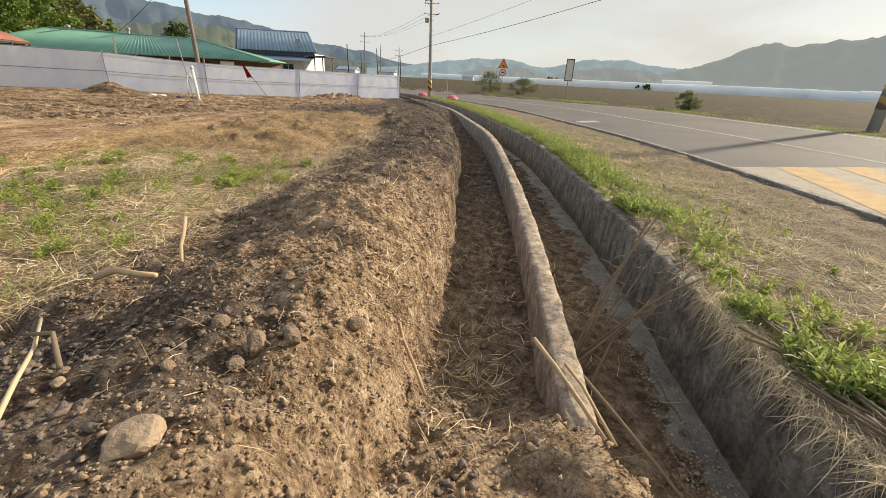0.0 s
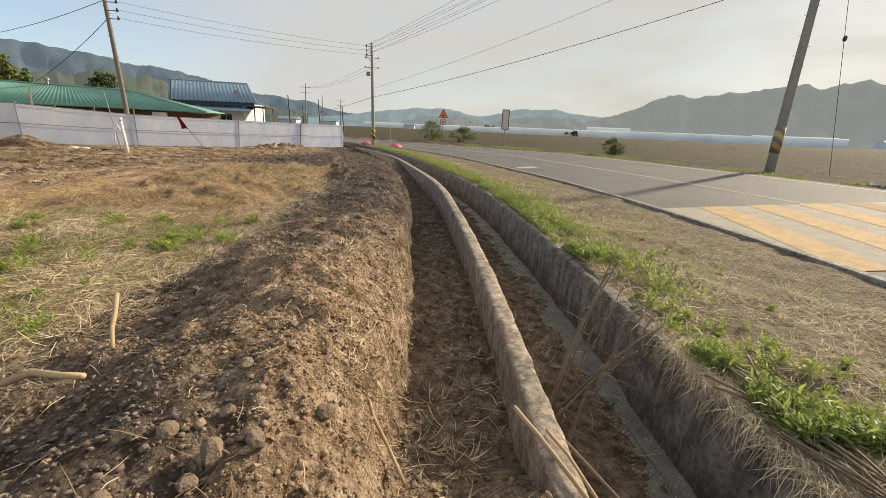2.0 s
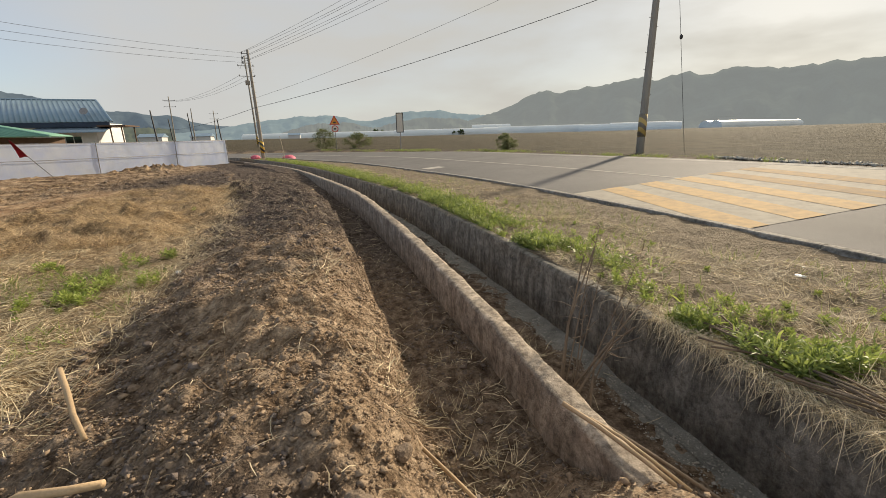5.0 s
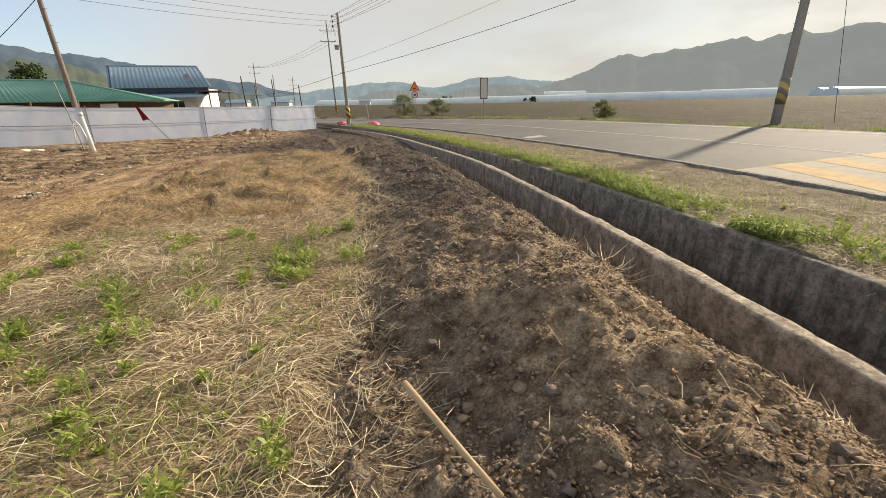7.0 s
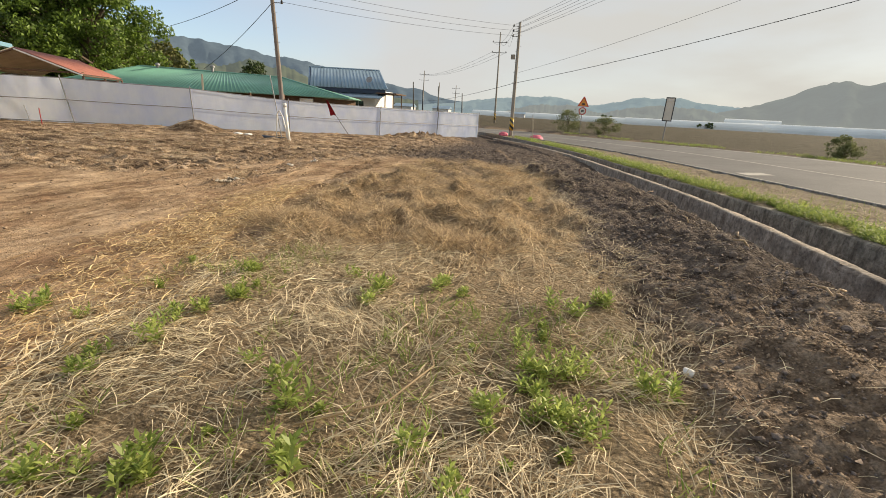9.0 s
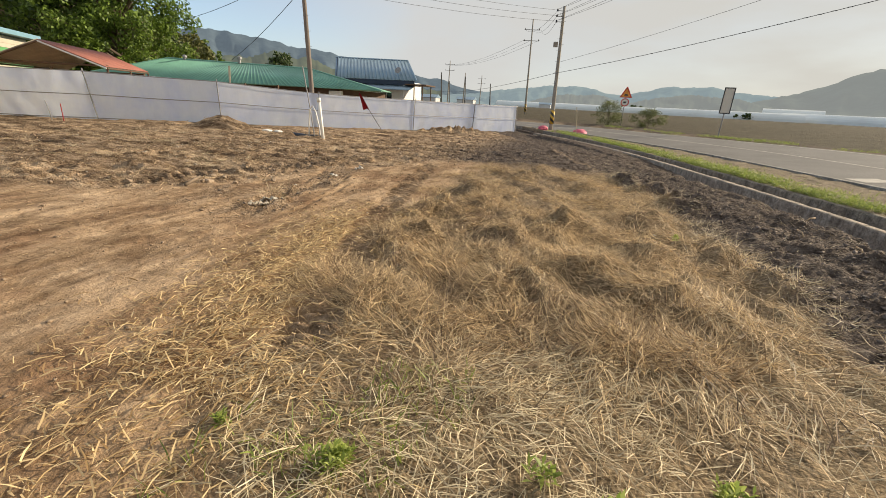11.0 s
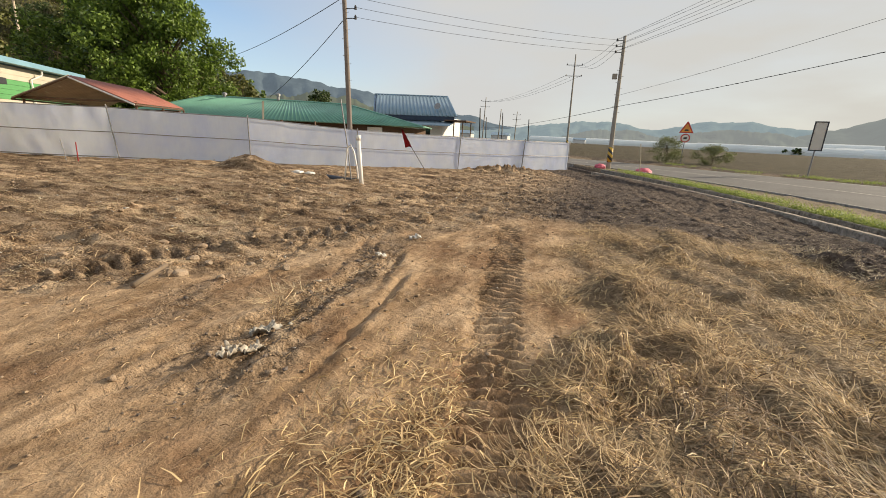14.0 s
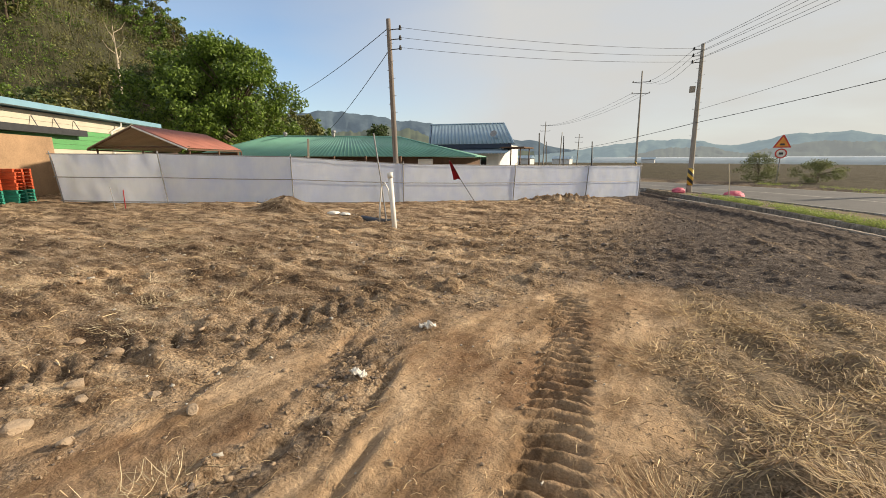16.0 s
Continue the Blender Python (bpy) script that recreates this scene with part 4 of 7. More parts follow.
for at, top in (((-30.0, 82), 7.0), ((-36.8, 110), 7.0), ((-33.3, 112), 8.3), ((-25.5, 105), 6.6)):
    z = hz(*at)
    e = thing("short_pole", (*at, z), "dark slender pole leaning beside the farm road", "pole", "short poles")
    part("shaft", tube([(0, 0, -0.5), (-0.2, 0, (top - z) * 0.5), (-0.35, 0, top - z)], [0.16, 0.13, 0.1], 8), M_DARK, e)

# ---- cables ----
def cable(a, b, drop, r, label, n=18):
    c = part("cable", tube(sag(a, b, drop, n), r, 5), M_WIRE)
    return tagged(c, label, "cable", "overhead cables")


for k in range(3):
    zz = spz + sph - 0.3 - k * 0.42
    cable((-8.7, 45.4, zz), (17.0 - 0.5, 21.8, 17.3 - 0.8 * k), 0.5, 0.011, "thin dark overhead wire strung between utility poles")
    cable((-8.4, 45.5, zz + 0.1), (17.0 + 0.3, 21.8, 17.0 - 0.8 * k), 0.6, 0.011, "thin dark overhead wire strung between utility poles")
    cable((-22.35, 30.2, wdz + wdh - 0.5 - 0.5 * k), (-8.6, 45.4, zz), 0.25, 0.010, "thin dark overhead wire strung between utility poles")
    cable((-8.6, 45.5, zz), (-17.2 + 1.4 * k, 90, 15.3), 0.9, 0.013, "thin dark overhead wire strung between utility poles")
    cable((-17.2 + 1.4 * k, 90, 13.6), (-50.6 + 1.5 * k, 150, 14.0), 1.2, 0.02, "thin dark overhead wire strung between utility poles")
bead = cable((-8.05, 45.3, 4.75), (16.9, 21.7, 9.6), 0.4, 0.016, "black spiral-bound overhead cable")
for p in sag((-8.05, 45.3, 4.75), (16.9, 21.7, 9.6), 0.4, 60)[1:-1]:
    part("cable_clip", tube([p - Vector((0.07, -0.07, 0)), p + Vector((0.07, -0.07, 0.0))], 0.02, 5), M_WIRE, bead)
cable((-8.05, 45.3, 4.75), (-60, 160, 7.0), 1.5, 0.02, "black overhead cable leading away from the pole")
cable((-8.0, 45.2, 5.6), (17.0, 21.7, 12.2), 0.5, 0.010, "thin pale overhead wire strung along the road")
cable((-23.1, 30.1, wdz + wdh - 0.45), (-54, 47, 8.8), 0.6, 0.02, "black service cable sagging from the timber pole")
cable((-23.1, 30.1, wdz + wdh - 1.6), (-39.5, 41.5, 4.6), 0.25, 0.02, "black service cable sagging from the timber pole")

# ---- road signs ----
M_SIGN_Y = simple("orange_sign_face", (0.75, 0.30, 0.05), 0.5, 0, 0.1, 5)
M_SIGN_R = simple("red_sign_rim", (0.55, 0.05, 0.03), 0.5, 0, 0.1, 5)
M_SIGN_W = simple("white_sign_face", (0.70, 0.66, 0.60), 0.5, 0, 0.12, 5)
sg = thing("road_sign", (-0.7, 60.0, hz(-0.7, 60.0)), "orange warning triangle above a round sign on a post", "road sign", rz=-4)
part("post", tube([(0, 0, -0.4), (0, 0, 4.0)], 0.045, 8), M_STEEL, sg)


def flat_shape(pts, y, thick):
    return loft([[(x, y, z) for x, z in pts], [(x, y + thick, z) for x, z in pts]])


zc0 = 3.15
part("triangle_rim", flat_shape([(-0.68, zc0), (0.68, zc0), (0.06, zc0 + 1.15), (-0.06, zc0 + 1.15)], -0.08, 0.03), M_SIGN_R, sg, "red rim of the warning triangle")
part("triangle_face", flat_shape([(-0.50, zc0 + 0.10), (0.50, zc0 + 0.10), (0.0, zc0 + 0.97)], -0.092, 0.01), M_SIGN_Y, sg)
part("symbol", flat_shape([(-0.2, zc0 + 0.2), (0.2, zc0 + 0.2), (0.14, zc0 + 0.38), (-0.14, zc0 + 0.38)], -0.1, 0.006), M_DARK, sg)
circ = [(0.45 * math.cos(a * math.pi / 12), 2.62 + 0.45 * math.sin(a * math.pi / 12)) for a in range(24)]
part("disc_rim", flat_shape(circ, -0.08, 0.03), M_SIGN_R, sg)
part("disc_face", flat_shape([(x * 0.76, 2.62 + (z - 2.62) * 0.76) for x, z in circ], -0.092, 0.01), M_SIGN_W, sg)
part("figure_bar", flat_shape([(-0.16, 2.52), (0.16, 2.52), (0.16, 2.72), (-0.16, 2.72)], -0.1, 0.006), M_DARK, sg)
bd = thing("notice_board", (6.4, 48.0, hz(6.4, 48.0)), "tall pale notice board in a dark frame on a post", "sign", rz=-14)
part("post", tube([(0, 0.05, -0.4), (0, 0.05, 2.3)], 0.05, 8), M_STEEL, bd)
part("panel", box((-0.33, -0.03, 2.0), (0.33, 0.03, 3.98), 0.01), simple("pale_board", (0.62, 0.57, 0.50), 0.6, 0, 0.1, 3), bd)
bm = bmesh.new()
for lo, hi in (((-0.41, -0.05, 1.92), (-0.33, 0.05, 4.06)), ((0.33, -0.05, 1.92), (0.41, 0.05, 4.06)), ((-0.33, -0.05, 3.98), (0.33, 0.05, 4.06)), ((-0.33, -0.05, 1.92), (0.33, 0.05, 2.0))):
    add_box(bm, lo, hi, 0.01)
part("frame", bm, M_DARK, bd, "dark steel frame")
guy = cable((17.2, 21.7, 16.5), (19.2, 20.6, hz(19.2, 20.6)), 0.0, 0.012, "thin steel guy wire with a ball insulator")
bm = bmesh.new()
bmesh.ops.create_uvsphere(bm, u_segments=10, v_segments=8, radius=0.09, matrix=Matrix.Translation(Vector((17.2, 21.7, 16.5)).lerp(Vector((19.2, 20.6, 0.6)), 0.62)) @ Matrix.Diagonal((1, 1, 1.5, 1)))
part("ball_insulator", bm, M_DARK, guy)

# ---- pink sacks by the striped pole ----
for at, s in (((-5.3, 43.6), 1.0), ((-8.5, 44.6), 0.7)):
    bm = bmesh.new()
    bmesh.ops.create_icosphere(bm, subdivisions=4, radius=1)
    for v in bm.verts:
        p = v.co.copy()
        n1 = noise.fractal(p * 2.2 + Vector((at[0], 0, 0)), 0.8, 2.0, 4)
        v.co = Vector((p.x * 0.62, p.y * 0.45, max(p.z, -0.55) * 0.36)) * s * (1 + 0.16 * n1)
    b = part("sack", bm, M_PINK, None, "", True)
    b.matrix_basis = pose(at[0], at[1], hz(*at) + 0.17 * s, 0, 0, 20)
    tagged(b, "crumpled pink plastic sack lying by the roadside", "sack", "pink sacks")
st = thing("marker_stick", (-5.6, 43.0, hz(-5.6, 43.0)), "thin pale wooden marker stick standing by the roadside", "stick")
part("shaft", tube([(0, 0, -0.2), (-0.1, 0, 1.0), (-0.25, 0, 2.1)], 0.03, 6), M_LUMBER, st)

# ---- houses behind the fence ----
def corrugated(name, p00, p10, p01, p11, pitch, depth, material, parent, thick=0.04, label=""):
    """A ribbed sheet between four corners: ribs run from the 0 edge to the 1 edge, pitch apart."""
    p00, p10, p01, p11 = map(Vector, (p00, p10, p01, p11))
    L = max((p10 - p00).length, (p11 - p01).length)
    n = int(L / pitch)
    up = (p10 - p00).cross(p01 - p00).normalized()
    if up.z < 0:
        up = -up
    verts, faces = [], []
    prof = ((0.0, 0.0), (0.62, 0.0), (0.72, 1.0), (0.9, 1.0))
    ts = [((i + a) / n, b) for i in range(n) for a, b in prof] + [(1.0, 0.0)]
    for t, b in ts:
        for a, c in ((p00, p10), (p01, p11)):
            q = a.lerp(c, t) + up * depth * b
            verts += [q, q - up * thick]
    m = len(ts)
    for i in range(m - 1):
        k = 4 * i
        faces += [(k, k + 4, k + 6, k + 2), (k + 1, k + 3, k + 7, k + 5), (k, k + 1, k + 5, k + 4), (k + 2, k + 6, k + 7, k + 3)]
    faces += [(0, 2, 3, 1), (4 * m - 4, 4 * m - 3, 4 * m - 1, 4 * m - 2)]
    ob = new(name, mesh_np(name, [tuple(v) for v in verts], faces, material))
    ob.parent = parent
    if label:
        ob["label"] = label
    return ob


M_ROOF_G = simple("green_roof_metal", (0.15, 0.33, 0.25), 0.5, 0.2, 0.14, 1.5)
M_ROOF_B = simple("blue_grey_roof_metal", (0.24, 0.34, 0.44), 0.35, 0.2, 0.12, 1.5)
M_ROOF_R = simple("rusty_red_roof_metal", (0.30, 0.115, 0.085), 0.6, 0.1, 0.3, 2.5)
M_ROOF_TAN = simple("tan_roof_metal", (0.42, 0.36, 0.28), 0.6, 0.1, 0.25, 2.5)
M_NAVY = simple("navy_fascia", (0.02, 0.035, 0.07), 0.5, 0.1, 0.15, 3)
M_PLASTER = simple("white_plaster", (0.78, 0.77, 0.74), 0.85, 0, 0.08, 3)
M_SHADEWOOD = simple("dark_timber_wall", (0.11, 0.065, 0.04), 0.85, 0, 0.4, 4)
M_GLASS = simple("dark_window_glass", (0.02, 0.022, 0.025), 0.08, 0, 0.1, 2)
M_BEIGE = simple("beige_siding", (0.50, 0.45, 0.36), 0.6, 0, 0.1, 2)
M_SIDEGREEN = simple("green_siding", (0.10, 0.30, 0.11), 0.55, 0, 0.12, 2)
M_EAVEBLUE = simple("light_blue_eave", (0.20, 0.36, 0.46), 0.45, 0.1, 0.12, 2)
M_RUST = simple("rusty_sheet", (0.33, 0.215, 0.125), 0.8, 0.1, 0.35, 2)

# long low house with a hipped green roof
gh = thing("farmhouse", (0, 0, 0), "long low farmhouse with a green metal hipped roof", "house")
R0, R1 = Vector((-48.4, 42.2, 4.68)), Vector((-31.0, 42.2, 4.15))
EL, ER = Vector((-53.5, 36.2, 2.45)), Vector((-21.2, 37.6, 2.36))
BL, BR = Vector((-54.0, 48.0, 2.45)), Vector((-25.0, 48.0, 2.5))
corrugated("roof", EL, ER, R0, R1, 0.45, 0.03, M_ROOF_G, gh)
corrugated("roof", BR, BL, R1, R0, 0.45, 0.03, M_ROOF_G, gh)
corrugated("roof", ER, BR, R1, R1 + Vector((0, 0.05, 0)), 0.45, 0.03, M_ROOF_G, gh)
corrugated("roof", BL, EL, R0 + Vector((0, 0.05, 0)), R0, 0.45, 0.03, M_ROOF_G, gh)
part("ridge_cap", tube([R0, R1], 0.09, 8), M_ROOF_G, gh)
part("hip_cap", tube([R1, ER], 0.08, 8), M_ROOF_G, gh)
part("hip_cap", tube([R0, EL], 0.08, 8), M_ROOF_G, gh)
part("wall", box((-52.5, 38.2, -0.5), (-25.2, 47.0, 2.35), 0.02), M_SHADEWOOD, gh, "dark timber wall under the eaves")
part("wall_panel", box((-26.4, 38.05, -0.5), (-25.1, 38.2, 2.2), 0.02), M_PLASTER, gh, "white plastered end of the wall")
for x in (-46, -39.0):
    v = part("roof_vent", tube([(x, 42.1, 4.3), (x, 42.1, 4.75), (x, 42.1, 4.78), (x, 42.1, 4.95), (x, 42.1, 5.05)], [0.13, 0.13, 0.24, 0.24, 0.05], 10), M_STEEL, gh, "round metal roof vent")
for x in np.arange(-51, -24, 3.4):
    part("eave_post", box((x, 36.7, -0.5), (x + 0.14, 36.84, 2.4), 0.01), M_SHADEWOOD, gh)

# taller house with a blue ribbed roof
bh = thing("house", (0, 0, 0), "white house with a blue-grey ribbed metal roof", "house")
A0, A1 = Vector((-41.35, 64.5, 7.35)), Vector((-29.85, 64.5, 7.15))
E0, E1 = Vector((-39.3, 60.6, 4.35)), Vector((-26.9, 60.6, 4.35))
K0, K1 = Vector((-43.4, 68.6, 4.5)), Vector((-32.0, 68.6, 4.5))
corrugated("roof", E0, E1, A0, A1, 0.55, 0.06, M_ROOF_B, bh)
corrugated("roof", K1, K0, A1, A0, 0.55, 0.06, M_ROOF_B, bh)
part("gable", loft([[tuple(E1), tuple(A1), tuple(K1)], [(E1.x - 0.2, E1.y, E1.z), (A1.x - 0.2, A1.y, A1.z), (K1.x - 0.2, K1.y, K1.z)]]), M_NAVY, bh)
part("gable", loft([[(E0.x + .2, E0.y, E0.z), (A0.x + .2, A0.y, A0.z), (K0.x + .2, K0.y, K0.z)], [(E0.x + 0.4, E0.y, E0.z), (A0.x + 0.4, A0.y, A0.z), (K0.x + 0.4, K0.y, K0.z)]]), M_NAVY, bh)
part("ridge_cap", tube([A0, A1], 0.10, 8), M_ROOF_B, bh)
part("verge_trim", tube([E1, A1], 0.09, 6), M_ROOF_B, bh)
part("fascia", box((-39.2, 60.65, 3.75), (-27.3, 60.85, 4.34), 0.02), M_NAVY, bh, "navy metal fascia under the roof")
part("wall", box((-38.9, 61.0, -0.6), (-29.0, 68.0, 4.3), 0.02), M_PLASTER, bh)
corrugated("canopy", (-35.0, 58.6, 3.1), (-27.2, 58.6, 3.1), (-35.0, 61.0, 3.75), (-27.2, 61.0, 3.75), 0.42, 0.06, M_ROOF_B, bh, 0.04, "small ribbed canopy roof")
wdw = part("window", box((-32.4, 60.93, 1.55), (-30.6, 61.0, 2.75), 0.02), M_PLASTER, bh)
for x in (-32.3, -31.45):
    part("pane", box((x, 60.90, 1.62), (x + 0.75, 60.925, 2.68)), M_GLASS, wdw)
part("porch_roof", box((-28.4, 60.0, 3.75), (-25.4, 64.0, 3.92), 0.02), M_SHADEWOOD, bh)
for x, y in ((-26.0, 60.2), (-27.2, 60.2), (-26.0, 63.6)):
    part("porch_post", box((x, y, -0.5), (x + 0.12, y + 0.12, 3.8), 0.01), M_SHADEWOOD, bh)
dish = tube([(-29.9, 61.4, 5.5), (-29.9, 61.25, 5.55), (-29.9, 61.1, 5.62)], [0.08, 0.32, 0.45], 14)
part("satellite_dish", dish, M_STEEL, bh, "pale round satellite dish on the roof")

# open shed with a rusty red roof
sh = thing("shed", (0, 0, 0), "open shed with a rusty red metal gable roof", "shed")
P0, P1 = Vector((-36.2, 23.0, 3.92)), Vector((-41.6, 30.6, 3.95))
ER0, ER1 = Vector((-31.96, 23.6, 2.62)), Vector((-37.9, 31.0, 2.74))
EL0, EL1 = Vector((-41.2, 22.6, 2.65)), Vector((-46.6, 31.0, 2.65))
corrugated("roof", ER0, ER1, P0, P1, 0.3, 0.03, M_ROOF_R, sh)
corrugated("roof", EL1, EL0, P1, P0, 0.3, 0.03, M_ROOF_TAN, sh, 0.04, "tan weathered metal roof slope")
for a, b in ((P0, ER0), (P0, EL0), (ER0, ER1), (EL0, EL1), (P0, P1)):
    part("purlin", tube([a - Vector((0, 0, .1)), b - Vector((0, 0, .1))], 0.05, 6), M_PVC if a is P0 and b is ER0 else M_SHADEWOOD, sh)
part("tie_beam", tube([EL0 + Vector((.3, .3, .05)), ER0 + Vector((-.3, .3, .05))], 0.06, 6), M_SHADEWOOD, sh)
for p in (ER0 + Vector((-.5, .4, 0)), ER0.lerp(ER1, .5), ER1, EL0 + Vector((.6, .3, 0)), EL1, P0 + Vector((0, 0.4, -1.4))):
    part("post", tube([(p.x, p.y, -0.5), (p.x, p.y, p.z - 0.05)], 0.06, 6), M_SHADEWOOD, sh)
part("back_wall", box((-45.5, 31.1, -0.5), (-38.5, 31.25, 2.6), 0.01), M_SHADEWOOD, sh)

# workshop with green and beige siding
fx = thing("workshop", (0, 0, 0), "long workshop with beige and green siding and blue eaves", "workshop")
F0, F1 = Vector((-50.8, 31.07, 0)), Vector((-31.0, 6.0, 0))
dF = (F1 - F0).normalized()
nF = Vector((-dF.y, dF.x, 0))
if nF.x < 0:
    nF = -nF


def on_front(s, out, z):
    q = F0 + dF * s + nF * out
    return (q.x, q.y, z)


LF = (F1 - F0).length


def slab(s0, s1, o0, o1, z0, z1):
    return loft([[on_front(s0, o0, z0), on_front(s1, o0, z0), on_front(s1, o1, z0), on_front(s0, o1, z0)], [on_front(s0, o0, z1), on_front(s1, o0, z1), on_front(s1, o1, z1), on_front(s0, o1, z1)]])


part("wall", slab(0, LF, -12, -0.06, -0.5, 4.78), M_BEIGE, fx)
for k in range(15):
    z0 = -0.3 + k * 0.325
    mt = M_SIDEGREEN if 8 < k < 13 else M_BEIGE
    part("siding", slab(0, LF, -0.05, 0.0, z0, z0 + 0.31), mt, fx)
part("eave", slab(-0.6, LF + 0.5, -0.4, 0.75, 4.86, 5.2), M_EAVEBLUE, fx, "light blue metal eave gutter")
part("roof", loft([[on_front(-0.5, 0.7, 5.21), on_front(LF, 0.7, 5.21), on_front(LF, -12.4, 5.21), on_front(-0.5, -12.4, 5.21)], [on_front(-0.5, -5.8, 5.6), on_front(LF, -5.8, 5.6), on_front(LF, -6.2, 5.6), on_front(-0.5, -6.2, 5.6)]]), M_EAVEBLUE, fx)
part("downpipe", tube([on_front(5.2, 0.5, 4.9), on_front(5.2, 0.45, 4.5), on_front(5.9, 0.12, 4.1), on_front(5.9, 0.12, 0)], 0.06, 8), M_PVC, fx)
part("shutter_box", slab(9.5, 19.0, 0.0, 0.6, 3.5, 3.9), M_DARK, fx, "dark roller shutter housing")
for s in (9.8, 11.6, 13.4):
    part("bracket", tube([on_front(s, 0.05, 4.5), on_front(s + .3, 0.5, 3.9)], 0.03, 5), M_STEEL, fx)
rs_ = thing("rusty_panel", (0, 0, 0), "large rusty brown sheet leaning on the workshop", "metal sheet")
part("sheet", slab(12.5, 19.0, 0.3, 0.36, -0.2, 3.3), M_RUST, rs_)

# plastic pallets
def pallet(at, rz, mt, label):
    e = thing("pallet", at, label, "pallet", "stacked pallets", rz=rz)
    for k in range(5):
        part("deck_board", box((-0.55, -0.55 + k * 0.235, 0.12), (0.55, -0.55 + k * 0.235 + 0.17, 0.15), 0.005), mt, e)
    for y in (-0.5, 0, 0.5):
        part("bearer", box((-0.55, y - 0.05, 0.0), (0.55, y + 0.05, 0.12), 0.01), mt, e)
    return e


M_PAL_O = simple("orange_plastic", (0.50, 0.085, 0.03), 0.5, 0, 0.12, 4)
M_PAL_G = simple("teal_plastic", (0.03, 0.24, 0.18), 0.5, 0, 0.12, 4)
for sx in (0, 1.3):
    for k in range(10):
        pallet((-36.8 + sx * 0.45, 17.7 - sx, -0.2 + k * 0.17), 38 + 2 * (k % 3), M_PAL_G if k < 4 else M_PAL_O, "teal plastic pallet low in a stack" if k < 4 else "orange plastic pallet high in a stack")

# ---- hills and distance ----
def ridge(name, dist, prof, material, label, depth=500, rough=0.06, seed=1, n=220, m=10):
    """A wooded ridge: its crest's elevation in degrees over compass angle, seen from the field."""
    f = curve_of(prof)
    az = np.linspace(prof[0][0], prof[-1][0], n)
    crest = np.tan(np.radians(np.maximum(f(az), 0.05))) * dist
    crest = crest * (1 + rough * fbm(az * 0.45, az * 0 + seed, seed, 5, 0.55)) + 2.5 * np.abs(fbm(az * 4.0, az * 0 + 2 * seed, seed + 9, 3))
    rows = []
    for k in range(m + 1):
        t = k / m
        r = dist - depth * 0.55 * (1 - t) ** 1.0
        wobble = 1 + 0.10 * fbm(az * 0.5, az * 0 + t * 3.1, seed + 20, 4) * (1 - t)
        rr = r * wobble
        z = 3 + crest * (t ** 1.15) * (1 + 0.18 * fbm(az * 0.9, az * 0 + t * 2.3, seed + 30, 4) * (1 - t) * 2 * t)
        rows.append(np.stack([np.sin(np.radians(az)) * rr, np.cos(np.radians(az)) * rr, z], 1))
    rr = dist + depth * 0.5
    rows.append(np.stack([np.sin(np.radians(az)) * rr, np.cos(np.radians(az)) * rr, crest * 0.1], 1))
    P = np.stack(rows)
    return tagged(new(name, mesh_np(name, P.reshape(-1, 3), grid_faces(m + 2, n)[:, ::-1], material, True)), label, "hills", kind="structure")


# haze over each ridge is an emission tint in its material, stronger or bluer by distance
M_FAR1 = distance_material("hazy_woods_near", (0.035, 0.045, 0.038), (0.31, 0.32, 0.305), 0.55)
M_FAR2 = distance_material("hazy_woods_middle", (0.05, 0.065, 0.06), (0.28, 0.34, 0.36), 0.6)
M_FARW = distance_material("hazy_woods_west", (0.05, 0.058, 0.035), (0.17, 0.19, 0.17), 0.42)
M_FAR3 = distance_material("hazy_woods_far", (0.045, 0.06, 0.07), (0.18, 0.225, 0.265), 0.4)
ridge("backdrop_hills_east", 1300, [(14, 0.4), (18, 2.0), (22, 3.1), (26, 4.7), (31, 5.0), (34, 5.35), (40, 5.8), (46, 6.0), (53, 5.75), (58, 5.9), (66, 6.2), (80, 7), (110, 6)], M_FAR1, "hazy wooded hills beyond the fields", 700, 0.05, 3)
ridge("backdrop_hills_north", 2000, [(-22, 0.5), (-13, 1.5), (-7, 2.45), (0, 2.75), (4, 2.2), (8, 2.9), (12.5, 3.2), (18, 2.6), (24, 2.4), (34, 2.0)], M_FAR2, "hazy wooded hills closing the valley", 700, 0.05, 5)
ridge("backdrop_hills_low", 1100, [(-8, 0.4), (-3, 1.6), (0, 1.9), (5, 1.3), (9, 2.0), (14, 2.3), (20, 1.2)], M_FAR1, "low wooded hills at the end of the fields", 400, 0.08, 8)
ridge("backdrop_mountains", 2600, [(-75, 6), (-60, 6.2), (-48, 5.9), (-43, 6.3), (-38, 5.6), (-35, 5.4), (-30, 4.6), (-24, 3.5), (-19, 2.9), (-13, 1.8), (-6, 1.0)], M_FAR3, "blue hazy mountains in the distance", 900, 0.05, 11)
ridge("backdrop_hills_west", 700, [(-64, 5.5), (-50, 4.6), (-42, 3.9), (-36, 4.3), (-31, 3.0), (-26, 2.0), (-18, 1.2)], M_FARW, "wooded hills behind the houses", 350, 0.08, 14)

